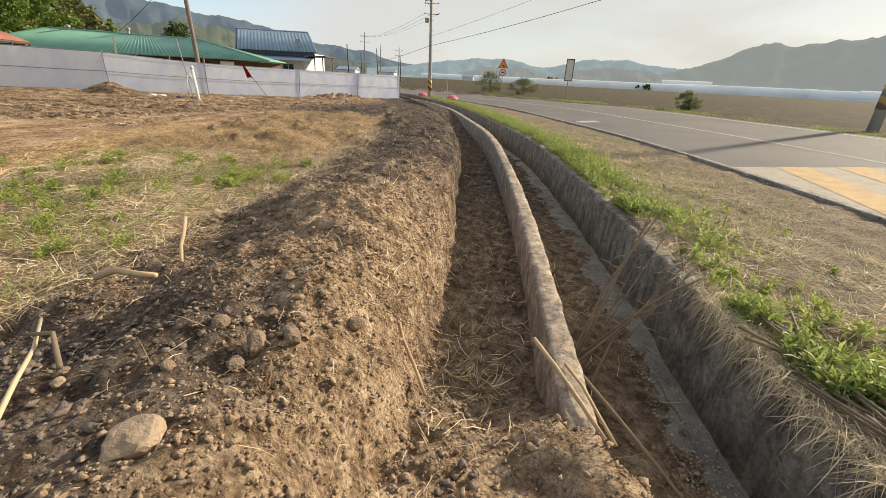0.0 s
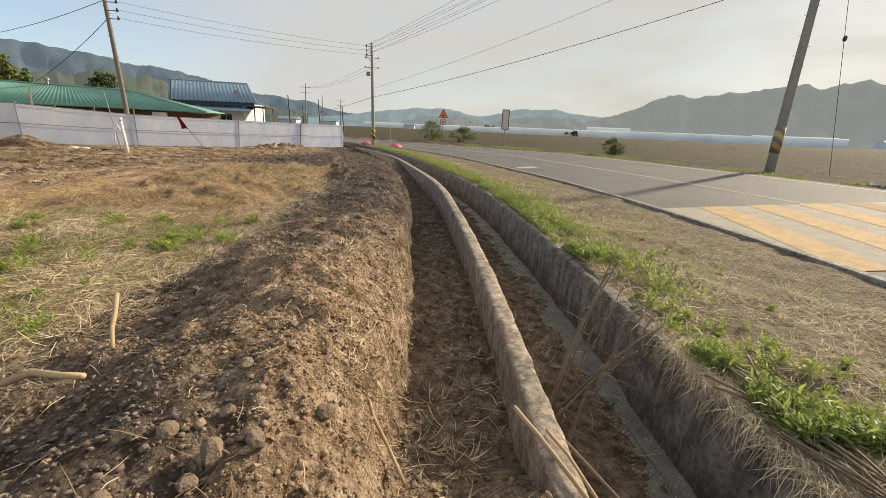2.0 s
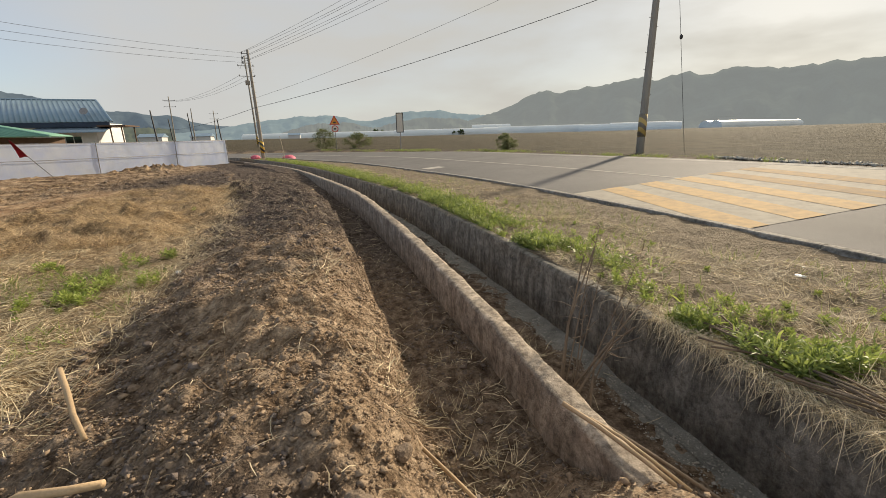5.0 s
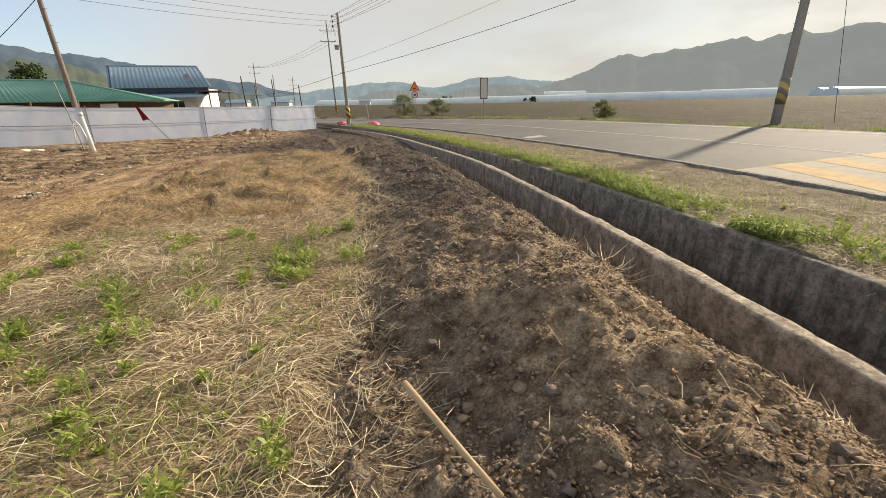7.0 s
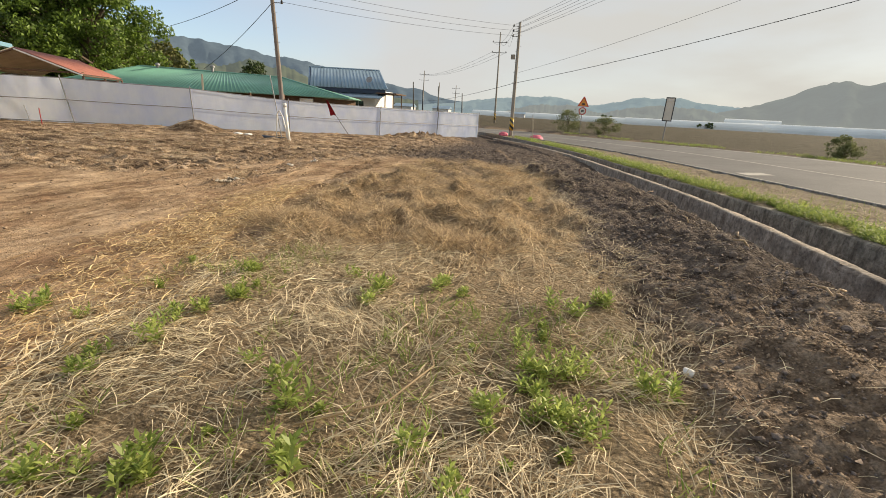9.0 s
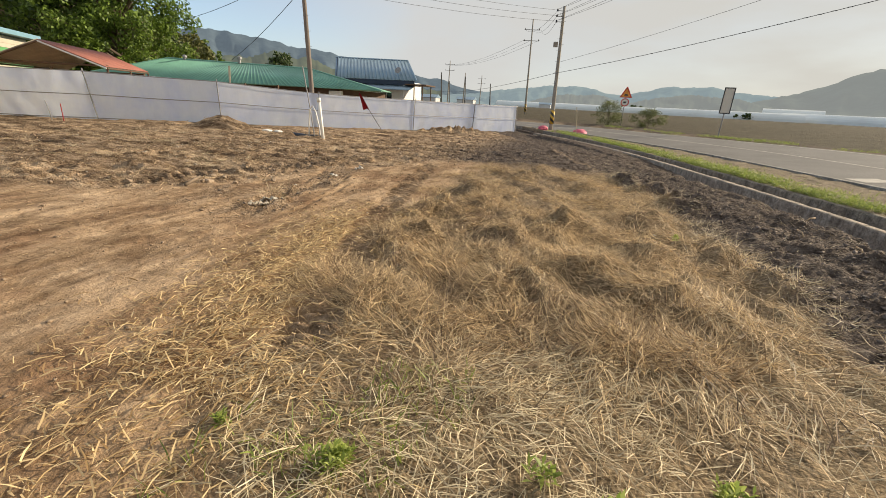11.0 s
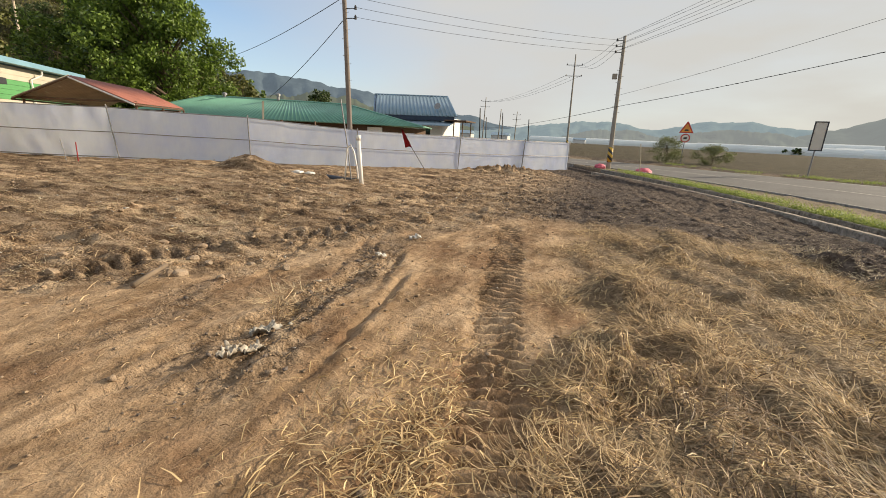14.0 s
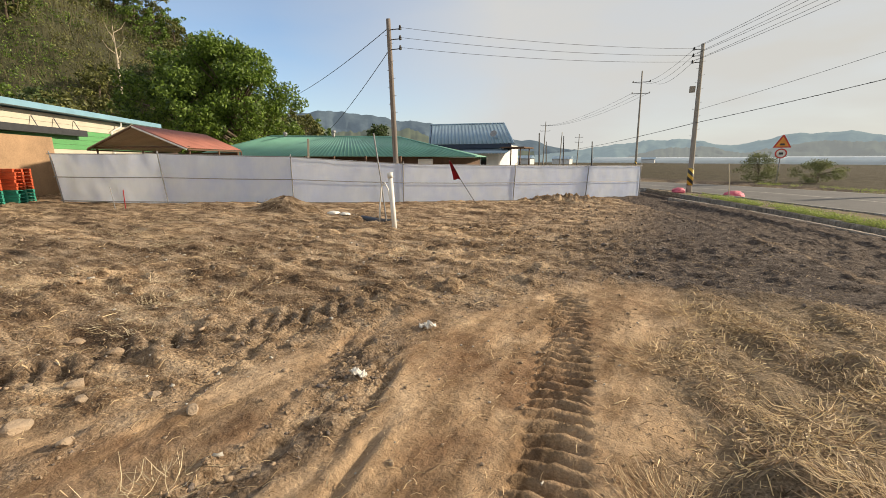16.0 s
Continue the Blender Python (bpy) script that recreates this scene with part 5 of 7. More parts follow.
# ---- trees ----
M_BARK = simple("bark", (0.12, 0.09, 0.065), 0.9, 0, 0.3, 6, 0.01)
M_LEAF_SPRING = leafy("spring_leaves", (0.035, 0.07, 0.010), (0.21, 0.31, 0.045), 0.35)
M_LEAF_DARK = leafy("dark_leaves", (0.03, 0.055, 0.018), (0.10, 0.14, 0.04), 0.3)
M_LEAF_BROWN = leafy("budding_twigs", (0.06, 0.07, 0.02), (0.20, 0.205, 0.055), 0.25)
M_LEAF_BUSH = leafy("bush_leaves", (0.08, 0.10, 0.04), (0.26, 0.28, 0.11), 0.35)


def leaf_cloud(rng, centres, radii, per, size):
    """Leaf blades scattered in clumps: arrays of verts and faces."""
    V = []
    for c, r in zip(centres, radii):
        k = max(6, int(per * (r / radii.mean()) ** 2))
        d = rng.normal(size=(k, 3))
        d /= np.linalg.norm(d, axis=1)[:, None]
        p = c + d * r * (rng.random((k, 1)) ** 0.45) * np.array([1, 1, 0.75])
        a = rng.normal(size=(k, 3))
        a /= np.linalg.norm(a, axis=1)[:, None]
        b = np.cross(a, d + 0.6 * rng.normal(size=(k, 3)))
        b /= np.linalg.norm(b, axis=1)[:, None] + 1e-6
        s = size * (0.6 + 0.8 * rng.random((k, 1)))
        V.append(np.stack([p - a * s, p + b * s * 0.55, p + a * s, p - b * s * 0.55], 1))
    V = np.concatenate(V)
    return V.reshape(-1, 3), np.arange(len(V) * 4).reshape(-1, 4)


def tree(name, at, h, spread, material, label, seed, clumps=40, per=60, leaf=0.28, trunk_h=0.3, category="tree", group="", clump=1.0):
    rng = np.random.default_rng(seed)
    e = thing(name, at, label, category, group)
    th = h * trunk_h
    bm = bmesh.new()
    add_tube(bm, [(0, 0, -0.6), (0.05 * h * 0.1, 0, th * 0.6), (0.1, 0.1, th), (0.0, 0.1, h * 0.75)], [h * 0.032, h * 0.024, h * 0.02, h * 0.004], 8)
    cs, rsz = [], []
    for k in range(clumps):
        f = rng.random()
        ang = rng.random() * 2 * math.pi
        zz = th * 0.8 + (h - th * 0.8) * f
        prof = math.sin(math.pi * (0.12 + 0.80 * f)) ** 0.7
        rad = spread * prof * (0.35 + 0.65 * math.sqrt(rng.random())) * (1 + 0.28 * math.sin(2.3 * ang + seed) + 0.15 * math.sin(5 * ang + 7 * f + seed))
        c = np.array([math.cos(ang) * rad, math.sin(ang) * rad, zz * 0.96])
        cs.append(c)
        rsz.append(h * (0.07 + 0.07 * rng.random()) * clump)
        if k % 3 == 0:
            base = Vector((0.05, 0.05, th * 0.7 + (h * 0.7 - th * 0.7) * f * 0.8))
            add_tube(bm, [base, base.lerp(Vector(c), 0.55) + Vector((0, 0, 0.03 * h)), Vector(c)], [h * 0.010, h * 0.006, h * 0.002], 5)
    part("trunk", bm, M_BARK, e, shade=True)
    v, f = leaf_cloud(rng, np.array(cs), np.array(rsz), per, leaf)
    ob = new("crown", mesh_np("crown", v, f, material))
    ob.parent = e
    return e


big = tree("broadleaf_tree", (-62.6, 48.0, -0.3), 18.0, 7.8, M_LEAF_SPRING, "large broadleaf tree in fresh spring leaf", 4, 190, 170, 0.22, 0.12, clump=0.8)
t2 = tree("broadleaf_tree", (-71.0, 46.0, 0.0), 16.5, 7.5, M_LEAF_SPRING, "broadleaf tree in spring leaf at the foot of the hill", 5, 110, 200, 0.23, 0.12)
tree("bush", (-2.2, 59.8, hz(-2.2, 59.8)), 2.7, 1.35, M_LEAF_BUSH, "rounded roadside bush with fine leaves", 6, 60, 70, 0.06, 0.06, "bush", "roadside bushes", 1.7)
tree("bush", (2.3, 60.5, hz(2.3, 60.5)), 2.0, 1.6, M_LEAF_BUSH, "low spreading roadside bush", 7, 60, 70, 0.06, 0.12, "bush", "roadside bushes", 1.9)
tree("bush", (13.6, 34.2, hz(13.6, 34.2)), 1.25, 0.75, M_LEAF_BUSH, "small green bush beside the road", 8, 44, 120, 0.04, 0.02, "bush", "roadside bushes", 2.0)
pine = tree("pine_tree", (-52, 66, 0.5), 7.6, 2.3, M_LEAF_DARK, "small dark pine tree behind the farmhouse", 9, 34, 60, 0.22, 0.4)

# wooded hillside
hr, hc = 46, 60
HA, HT = np.meshgrid(np.linspace(-100, -40, hc), np.linspace(0, 1, hr))
top_el = curve_of([(-100, 13.5), (-85, 13), (-74, 15.5), (-66, 15.0), (-61, 13.0), (-56, 9.5), (-50, 4.5), (-45, 2.2), (-40, 0.5)])
HD = 82 + 95 * HT + 6 * fbm(HA * 0.15, HT * 3, 41, 3)
HX, HY = -6 + np.sin(np.radians(HA)) * HD, 8 + np.cos(np.radians(HA)) * HD
HZ = -0.5 + np.tan(np.radians(top_el(HA))) * 177 * smooth(0.0, 1.0, HT) ** 0.8 * (1 + 0.08 * fbm(HA * 0.2, HT * 4, 42, 3))
M_HILL = simple("leaf_litter_slope", (0.05, 0.05, 0.022), 0.95, 0, 0.5, 0.4, 0.05)
tagged(new("wooded_hillside", mesh_np("wooded_hillside", np.stack([HX.ravel(), HY.ravel(), HZ.ravel()], 1), grid_faces(hr, hc)[:, ::-1], M_HILL, True)), "steep wooded hillside with brown undergrowth", "hillside", kind="structure")
kinds = [tree("hillside_tree", (-120, 40, 5), 8.5, 3.6, mt, lb, 20 + i, 30, 46, 0.30, 0.2, "tree", "hillside trees") for i, (mt, lb) in enumerate(((M_LEAF_SPRING, "hillside tree in fresh green spring leaf"), (M_LEAF_BROWN, "hillside tree with brown budding twigs"), (M_LEAF_DARK, "dark evergreen hillside tree"), (M_LEAF_BROWN, "bare budding hillside tree")))]
rng = np.random.default_rng(12)
for k in range(170):
    i, j = int(rng.integers(1, hr - 1)) if k % 3 else int(rng.integers(36, hr - 1)), int(rng.integers(1, hc - 6))
    at = (HX[i, j] + rng.uniform(-1, 1), HY[i, j] + rng.uniform(-1, 1), HZ[i, j] - 0.4)
    kd = kinds[int(rng.choice([0, 1, 0, 3, 1, 0, 2]))]
    if k < 4:
        kinds[k].matrix_basis = pose(*at, 0, 0, 40 * k)
        continue
    sc = rng.uniform(0.6, 1.25)
    c = copy_thing(kd, pose(*at, 0, 0, rng.uniform(0, 360)) @ Matrix.Diagonal((sc, sc, sc, 1)))
for at, h in (((-97, 50, 14), 11), ((-84, 58, 9), 10)):
    e = thing("bare_tree", at, "pale bare dead tree standing on the hillside", "tree")
    bm = bmesh.new()
    add_tube(bm, [(0, 0, -1), (0.1, 0, h * .5), (-0.1, 0, h)], [0.2, 0.14, 0.03], 7)
    for k in range(7):
        z = h * (0.4 + 0.08 * k)
        a = k * 2.3
        add_tube(bm, [(0, 0, z), (math.cos(a) * 1.2, math.sin(a) * 1.2, z + 0.9), (math.cos(a) * 1.8, math.sin(a) * 1.8, z + 2.0)], [0.07, 0.04, 0.012], 5)
    part("trunk", bm, M_LUMBER, e)

ru = np.random.default_rng(71)
NU = 12500
ii, jj = ru.integers(0, hr - 1, NU), ru.integers(0, hc - 4, NU)
cc = np.stack([HX[ii, jj] + ru.normal(size=NU) * 1.4, HY[ii, jj] + ru.normal(size=NU) * 1.4, HZ[ii, jj] + ru.uniform(0.1, 1.3, NU)], 1)
pick = fbm(cc[:, 0] * 0.09, cc[:, 1] * 0.09, 72, 3)
for nm, sel, mt, lb in (("undergrowth", pick < 0.1, M_LEAF_BROWN, "brown budding undergrowth covering the hillside"), ("green_undergrowth", pick >= 0.1, M_LEAF_SPRING, "fresh green undergrowth on the hillside")):
    v, f = leaf_cloud(ru, cc[sel], np.full(sel.sum(), 1.3), 15, 0.20)
    tagged(new(nm, mesh_np(nm, v, f, mt)), lb, "undergrowth", kind="stuff")

NT = 17000
ii, jj = ru.integers(0, hr - 1, NT), ru.integers(0, hc - 4, NT)
tp = np.stack([HX[ii, jj] + ru.normal(size=NT) * 1.5, HY[ii, jj] + ru.normal(size=NT) * 1.5, HZ[ii, jj] + ru.uniform(-0.3, 0.5, NT)], 1)
tl, tw = ru.uniform(1.5, 4.2, NT), ru.uniform(0.03, 0.08, NT)
td = np.stack([ru.normal(size=NT) * 0.3, ru.normal(size=NT) * 0.3, np.ones(NT)], 1)
td /= np.linalg.norm(td, axis=1)[:, None]
tsd = np.cross(td, ru.normal(size=(NT, 3)))
tsd /= np.linalg.norm(tsd, axis=1)[:, None]
tv = np.stack([tp - tsd * tw[:, None], tp + tsd * tw[:, None], tp + td * tl[:, None] + tsd * 0.008, tp + td * tl[:, None] - tsd * 0.008], 1)
M_TWIG = leafy("bare_twigs", (0.04, 0.036, 0.016), (0.15, 0.125, 0.06), 0.1, 0.8)
tagged(new("hillside_twigs", mesh_np("hillside_twigs", tv.reshape(-1, 3), np.arange(NT * 4).reshape(-1, 4), M_TWIG)), "bare brown twigs of scrub on the hillside", "scrub", kind="stuff")

# ---- plastic greenhouses across the fields ----
M_FILM = simple("greenhouse_film", (0.70, 0.74, 0.74), 0.35, 0, 0.08, 0.2)
def tunnel(a, b, w, h, label="long white plastic greenhouse tunnel across the fields"):
    a, b = Vector(a), Vector(b)
    d = (b - a).normalized()
    s = Vector((d.y, -d.x, 0))
    sec = []
    for p in (a, b):
        sec.append([p + s * (w / 2 * math.cos(t)) + Vector((0, 0, h * math.sin(t) ** 0.8)) for t in np.linspace(0, math.pi, 13)])
    o = part("greenhouse", loft([[tuple(v) for v in q] for q in sec]), M_FILM, None, "", False)
    return tagged(o, label, "greenhouse", "plastic greenhouses")


def far_z(x, y):
    return hz(x, y) - 0.1


for (x0, y0), (x1, y1), w, h in (((-20, 330), (70, 318), 9, 4), ((40, 305), (110, 285), 9, 4.3), ((105, 300), (165, 265), 9, 4.8), ((160, 262), (205, 222), 9, 4.6), ((110, 345), (140, 335), 14, 7.5), ((175, 250), (203, 226), 12, 5.0), ((258, 249), (345, 262), 10, 5), ((300, 300), (400, 300), 12, 6), ((-70, 360), (-20, 350), 9, 4)):
    tunnel((x0, y0, far_z(x0, y0)), (x1, y1, far_z(x1, y1)), w, h)
for at, h, s in (((82, 288), 3.6, 4.5), ((30, 330), 5, 6)):
    tree("far_tree", (*at, far_z(*at)), h, s, M_LEAF_DARK, "dark rounded tree among the far fields", 60 + int(h), 26, 40, 0.6, 0.1, "tree", "far field trees")
M_FARHOUSE = simple("far_house_wall", (0.6, 0.6, 0.6), 0.7, 0, 0.1, 0.5)
for at in ((-58, 210), (-70, 190), (-30, 330)):
    z = far_z(*at)
    e = thing("far_house", (*at, z), "small pale farm building far across the fields", "house", "far houses")
    part("wall", box((-4, -3, -1), (4, 3, 2.6), 0.02), M_FARHOUSE, e)
    part("roof", loft([[(-4.4, -3.4, 2.6), (4.4, -3.4, 2.6), (4.4, 3.4, 2.6), (-4.4, 3.4, 2.6)], [(-4.4, -0.1, 3.9), (4.4, -0.1, 3.9), (4.4, 0.1, 3.9), (-4.4, 0.1, 3.9)]]), M_ROOF_B, e)

# ---- painted hump across the road ----
S_A, S_B = S_OF_Y(5.45), S_OF_Y(10.75)
marking("hump_ground", S_A, S_B, 0.12, ROAD_W - 0.7, M_ZONE, "pale painted ground of the road hump", 0.007)
for k in range(5):
    v, f = strip_on_road(S_A, S_B, 0.06 + 1.5 * k, 0.82 + 1.5 * k, 0.011, 12)
    # the stripes run askew to the bending kerb
    sv = np.repeat(np.linspace(0, 1, 12), 3)
    mid_s = S_A + (S_B - S_A) * sv
    tx, ty = _kx(mid_s + 0.05) - _kx(mid_s - 0.05), _ky(mid_s + 0.05) - _ky(mid_s - 0.05)
    tl_ = np.hypot(tx, ty)
    v[:, 0] += 1.35 * sv * ty / tl_
    v[:, 1] -= 1.35 * sv * tx / tl_
    v[:, 2] = road_z(kerb_offset(v[:, 0], v[:, 1]), v[:, 1]) + 0.012
    tagged(new("hump_stripe", mesh_np("hump_stripe", v, f, M_YELLOW if k < 3 else M_YELLOW_WORN)), "faded orange painted stripe of the road hump", "road marking", kind="structure")

# ---- scattering helpers ----
def unit(a):
    return a / (np.linalg.norm(a, axis=1)[:, None] + 1e-9)


def ribbons(rng, P, D, length, width, lift, droop=0.6):
    """Thin bent blades: start points P, directions D. Two joints each."""
    n = len(P)
    D = unit(D)
    side = unit(np.cross(D, unit(rng.normal(size=(n, 3)) * 0.5 + np.array([0, 0, 1.0]))))
    L, W = length[:, None], width[:, None]
    mid = P + D * L * 0.5 + np.array([0, 0, 1.0]) * lift[:, None]
    bend = rng.normal(size=(n, 3)) * L * 0.08
    bend[:, 2] = 0
    end = P + D * L + bend + np.array([0, 0, 1.0]) * (lift * (1 - droop))[:, None]
    V = np.stack([P - side * W * 0.5, P + side * W * 0.5, mid - side * W * 0.5, mid + side * W * 0.5, end - side * W * 0.2, end + side * W * 0.2], 1)
    b = np.arange(n)[:, None] * 6
    F = np.concatenate([b + np.array([0, 1, 3, 2]), b + np.array([2, 3, 5, 4])], 0)
    return V.reshape(-1, 3), F


def stuff(name, v, f, material, label, category):
    return tagged(new(name, mesh_np(name, v, f, material)), label, category, kind="stuff")


def lying(rng, x, y, heading, spread, lmin, lmax, wmin, wmax, rise=0.12, off=-5.0):
    n = len(x)
    z = height(x, y, np.full(n, off))
    a = heading + rng.normal(size=n) * spread
    D = np.stack([np.cos(a), np.sin(a), rng.normal(size=n) * rise], 1)
    L = rng.uniform(lmin, lmax, n)
    # the far end follows the ground
    zx = height(x + D[:, 0] * L, y + D[:, 1] * L, np.full(n, off))
    D[:, 2] += np.clip((zx - z) / L, -0.8, 0.8)
    P = np.stack([x, y, z + rng.uniform(0.0, 0.03, n)], 1)
    return ribbons(rng, P, D, L, rng.uniform(wmin, wmax, n), np.abs(rng.normal(size=n)) * 0.05 * L + 0.008)


# ---- cut hay and straw ----
rng = np.random.default_rng(2)
N = 195000
yy = rng.uniform(0.5, 18.2, N) ** 1.0
uu = rng.uniform(-10.6, -3.3, N)
xx = uu + ditch(yy)
_, zs_, _, _, _ = zones(xx, yy, uu)
row = np.clip(0.25 + 1.6 * np.sin((xx * 0.95 + yy * 0.36 + 0.5 * fbm(xx * .6, yy * .6, 91, 2)) * 4.4), 0.12, 1.6)
row = 1 + (row - 1) * smooth(10.5, 12.5, yy) * smooth(-5.0, -6.2, xx)
keep = rng.random(N) < row * np.clip(zs_, 0, 1) * np.clip(0.62 + 0.75 * fbm(xx * 1.3, yy * 1.3, 4, 3), 0.12, 1) * (1 - 0.96 * track_mask(xx, yy)) * (1 - 0.35 * smooth(10.5, 12.5, yy) * smooth(-5.0, -6.2, xx))
xx, yy = xx[keep], yy[keep]
rec = yy < 7.0 + 0.9 * rng.normal(size=len(yy)) + 0.8 * fbm(xx * 0.9, yy * 0.9, 113, 2)
v, f = lying(rng, xx[rec], yy[rec], 3.2 * fbm(xx[rec] * 1.5, yy[rec] * 1.5, 8, 2), 0.8, 0.05, 0.26, 0.0025, 0.006, 0.2)
stuff("straw_litter", v, f, M_STRAW_GREY, "weathered straw lying loose over the field", "straw")
swath = 1.93 + 1.8 * fbm(xx[~rec] * 1.6, yy[~rec] * 1.6, 7, 2)
br = fbm(xx[~rec] * 1.6, yy[~rec] * 1.6, 63, 3) + 0.5 * rng.normal(size=(~rec).sum()) < -0.12 - 0.45 * smooth(-6.6, -4.6, xx[~rec])
for sel, mt, nm, lb in ((~br, M_STRAW, "hay_swath", "pale golden cut hay lying in rumpled swaths"), (br, M_STRAW_BROWN, "damp_hay", "brown damp hay between the pale swaths")):
    hx, hy, hs = xx[~rec][sel], yy[~rec][sel], swath[sel]
    chop = hy > 10.6 + 0.8 * rng.normal(size=len(hy)) + 0.9 * (hx + 6.5)
    v, f = lying(rng, hx[~chop], hy[~chop], hs[~chop], 0.5, 0.06, 0.30, 0.003, 0.0065, 0.25)
    stuff(nm, v, f, mt, lb, "hay")
    v, f = lying(rng, hx[chop], hy[chop], hs[chop], 1.1, 0.035, 0.13, 0.004, 0.009, 0.22)
    stuff("chopped_" + nm, v, f, mt, lb.replace("lying in rumpled swaths", "broken short on dark soil").replace("between the pale swaths", "broken short on dark soil"), "hay")
# golden stalks along the edge of the hay and over the bare clay
N = 17000
yy = rng.uniform(2, 11.8, N)
xx = straw_left(yy) + rng.normal(size=N) * 0.5 - 0.55
near_cam = rng.random(N) < np.where(yy > 6, smooth(11.4, 9.6, yy), 0.5) * (1 - 0.85 * track_mask(xx, yy))
v, f = lying(rng, xx[near_cam], yy[near_cam], 0.9, 1.3, 0.05, 0.17, 0.005, 0.010, 0.2)
stuff("golden_straw", v, f, M_GOLD, "bright golden straw at the edge of the bare clay", "straw")
N = 12000
yy, xx = rng.uniform(2, 24, N), rng.uniform(-22, -6, N)
v, f = lying(rng, xx, yy, 0.8, 0.9, 0.03, 0.13, 0.003, 0.006, 0.08)
stuff("straw_scraps", v, f, M_STRAW, "scattered scraps of straw on bare earth", "straw")
N = 2600
yy, uu = rng.uniform(0.2, 20, N), rng.uniform(-3.6, -0.2, N)
v, f = lying(rng, uu + ditch(yy), yy, 0.5, 2.0, 0.04, 0.2, 0.002, 0.005, 0.12)
stuff("soil_straw", v, f, M_STRAW_GREY, "bits of dry root and straw in dug soil", "straw")

# chopped stalks strewn thick over the trodden hay
N = 26000
yy, xx = 9.8 + 7.0 * rng.random(N), rng.uniform(-8.9, -4.4, N)
k = rng.random(N) < zones(xx, yy, xx - ditch(yy))[1] * np.clip(0.5 + 1.1 * fbm(xx * 1.5, yy * 1.0, 117, 3), 0.04, 1) * (1 - 0.9 * track_mask(xx, yy))
xx, yy = xx[k], yy[k]
gd = rng.random(len(xx)) < 0.6
for sel, mt, nm, lb in ((gd, M_GOLD, "chopped_straw", "short golden straw strewn over trodden hay"), (~gd, M_STRAW_BROWN, "chopped_brown_straw", "short brown stalks strewn over trodden hay")):
    v, f = lying(rng, xx[sel], yy[sel], 0.6, 1.4, 0.035, 0.12, 0.004, 0.009, 0.3)
    stuff(nm, v, f, mt, lb, "straw")

# tufts of matted hay
def tuft_cloud(rng, centres, radius, h, per, lean=None):
    P, D, L = [], [], []
    for (cx, cy) in centres:
        k = per
        a = rng.uniform(0, 6.28, k)
        r = radius * np.sqrt(rng.random(k))
        px, py = cx + np.cos(a) * r, cy + np.sin(a) * r
        pz = height(px, py, np.full(k, -5.0)) + h * np.clip(1 - r / radius, 0, 1) * rng.random(k)
        d = np.stack([np.cos(a) + 0.5 * rng.normal(size=k), np.sin(a) + 0.5 * rng.normal(size=k), rng.uniform(-0.15, 0.55, k)], 1)
        if lean is not None:
            d[:, 0] += lean[0]
            d[:, 1] += lean[1]
        P.append(np.stack([px, py, pz], 1))
        D.append(d)
        L.append(rng.uniform(0.07, 0.25, k))
    P, D, L = np.concatenate(P), np.concatenate(D), np.concatenate(L)
    return ribbons(rng, P, D, L, rng.uniform(0.003, 0.0065, len(P)), -0.12 * L, 1.6)


tc_ = [(-7.22, 12.3), (-6.86, 11.5), (-7.4, 16.2), (-6.6, 14.7), (-6.1, 12.9), (-5.45, 13.2), (-7.75, 10.7), (-7.3, 9.4), (-6.2, 10.2), (-5.6, 11.2), (-6.8, 8.6), (-5.9, 8.8), (-5.0, 9.6), (-4.6, 10.9), (-4.4, 12.6), (-4.9, 14.6), (-5.9, 16.3), (-8.4, 14.8), (-8.2, 12.6), (-8.0, 16.4), (-4.2, 8.4), (-3.8, 9.6)]
tc_ += [(rng.uniform(-8.0, -3.9), 7.5 + 9.0 * rng.random() ** 2.6) for _ in range(75)]
v, f = tuft_cloud(rng, tc_, 0.33, 0.2, 230, (-0.35, 0.6))
stuff("hay_tufts", v, f, M_STRAW, "rumpled tufts of dry hay on the field", "hay")
et = [(float(ditch(y)) - 3.55 + rng.normal() * 0.15, y) for y in np.arange(1.5, 17.5, 0.33)]
v, f = tuft_cloud(rng, et, 0.24, 0.06, 90, (0.5, 0))
stuff("grey_grass_fringe", v, f, M_STRAW_GREY, "grey dead grass fringing the dug soil", "grass")
mt_ = [(rng.uniform(-24, -13), rng.uniform(10, 18)) for _ in range(36)] + [(-10.95, 11.15), (-10.85, 11.3), (-16.9, 12.4), (-17.3, 13.3), (-15.6, 13.8), (-14.4, 13.2)]
v, f = tuft_cloud(rng, mt_, 0.3, 0.07, 60)
stuff("mud_straw_clumps", v, f, M_STRAW_GREY, "muddy clumps of old straw in churned earth", "straw")

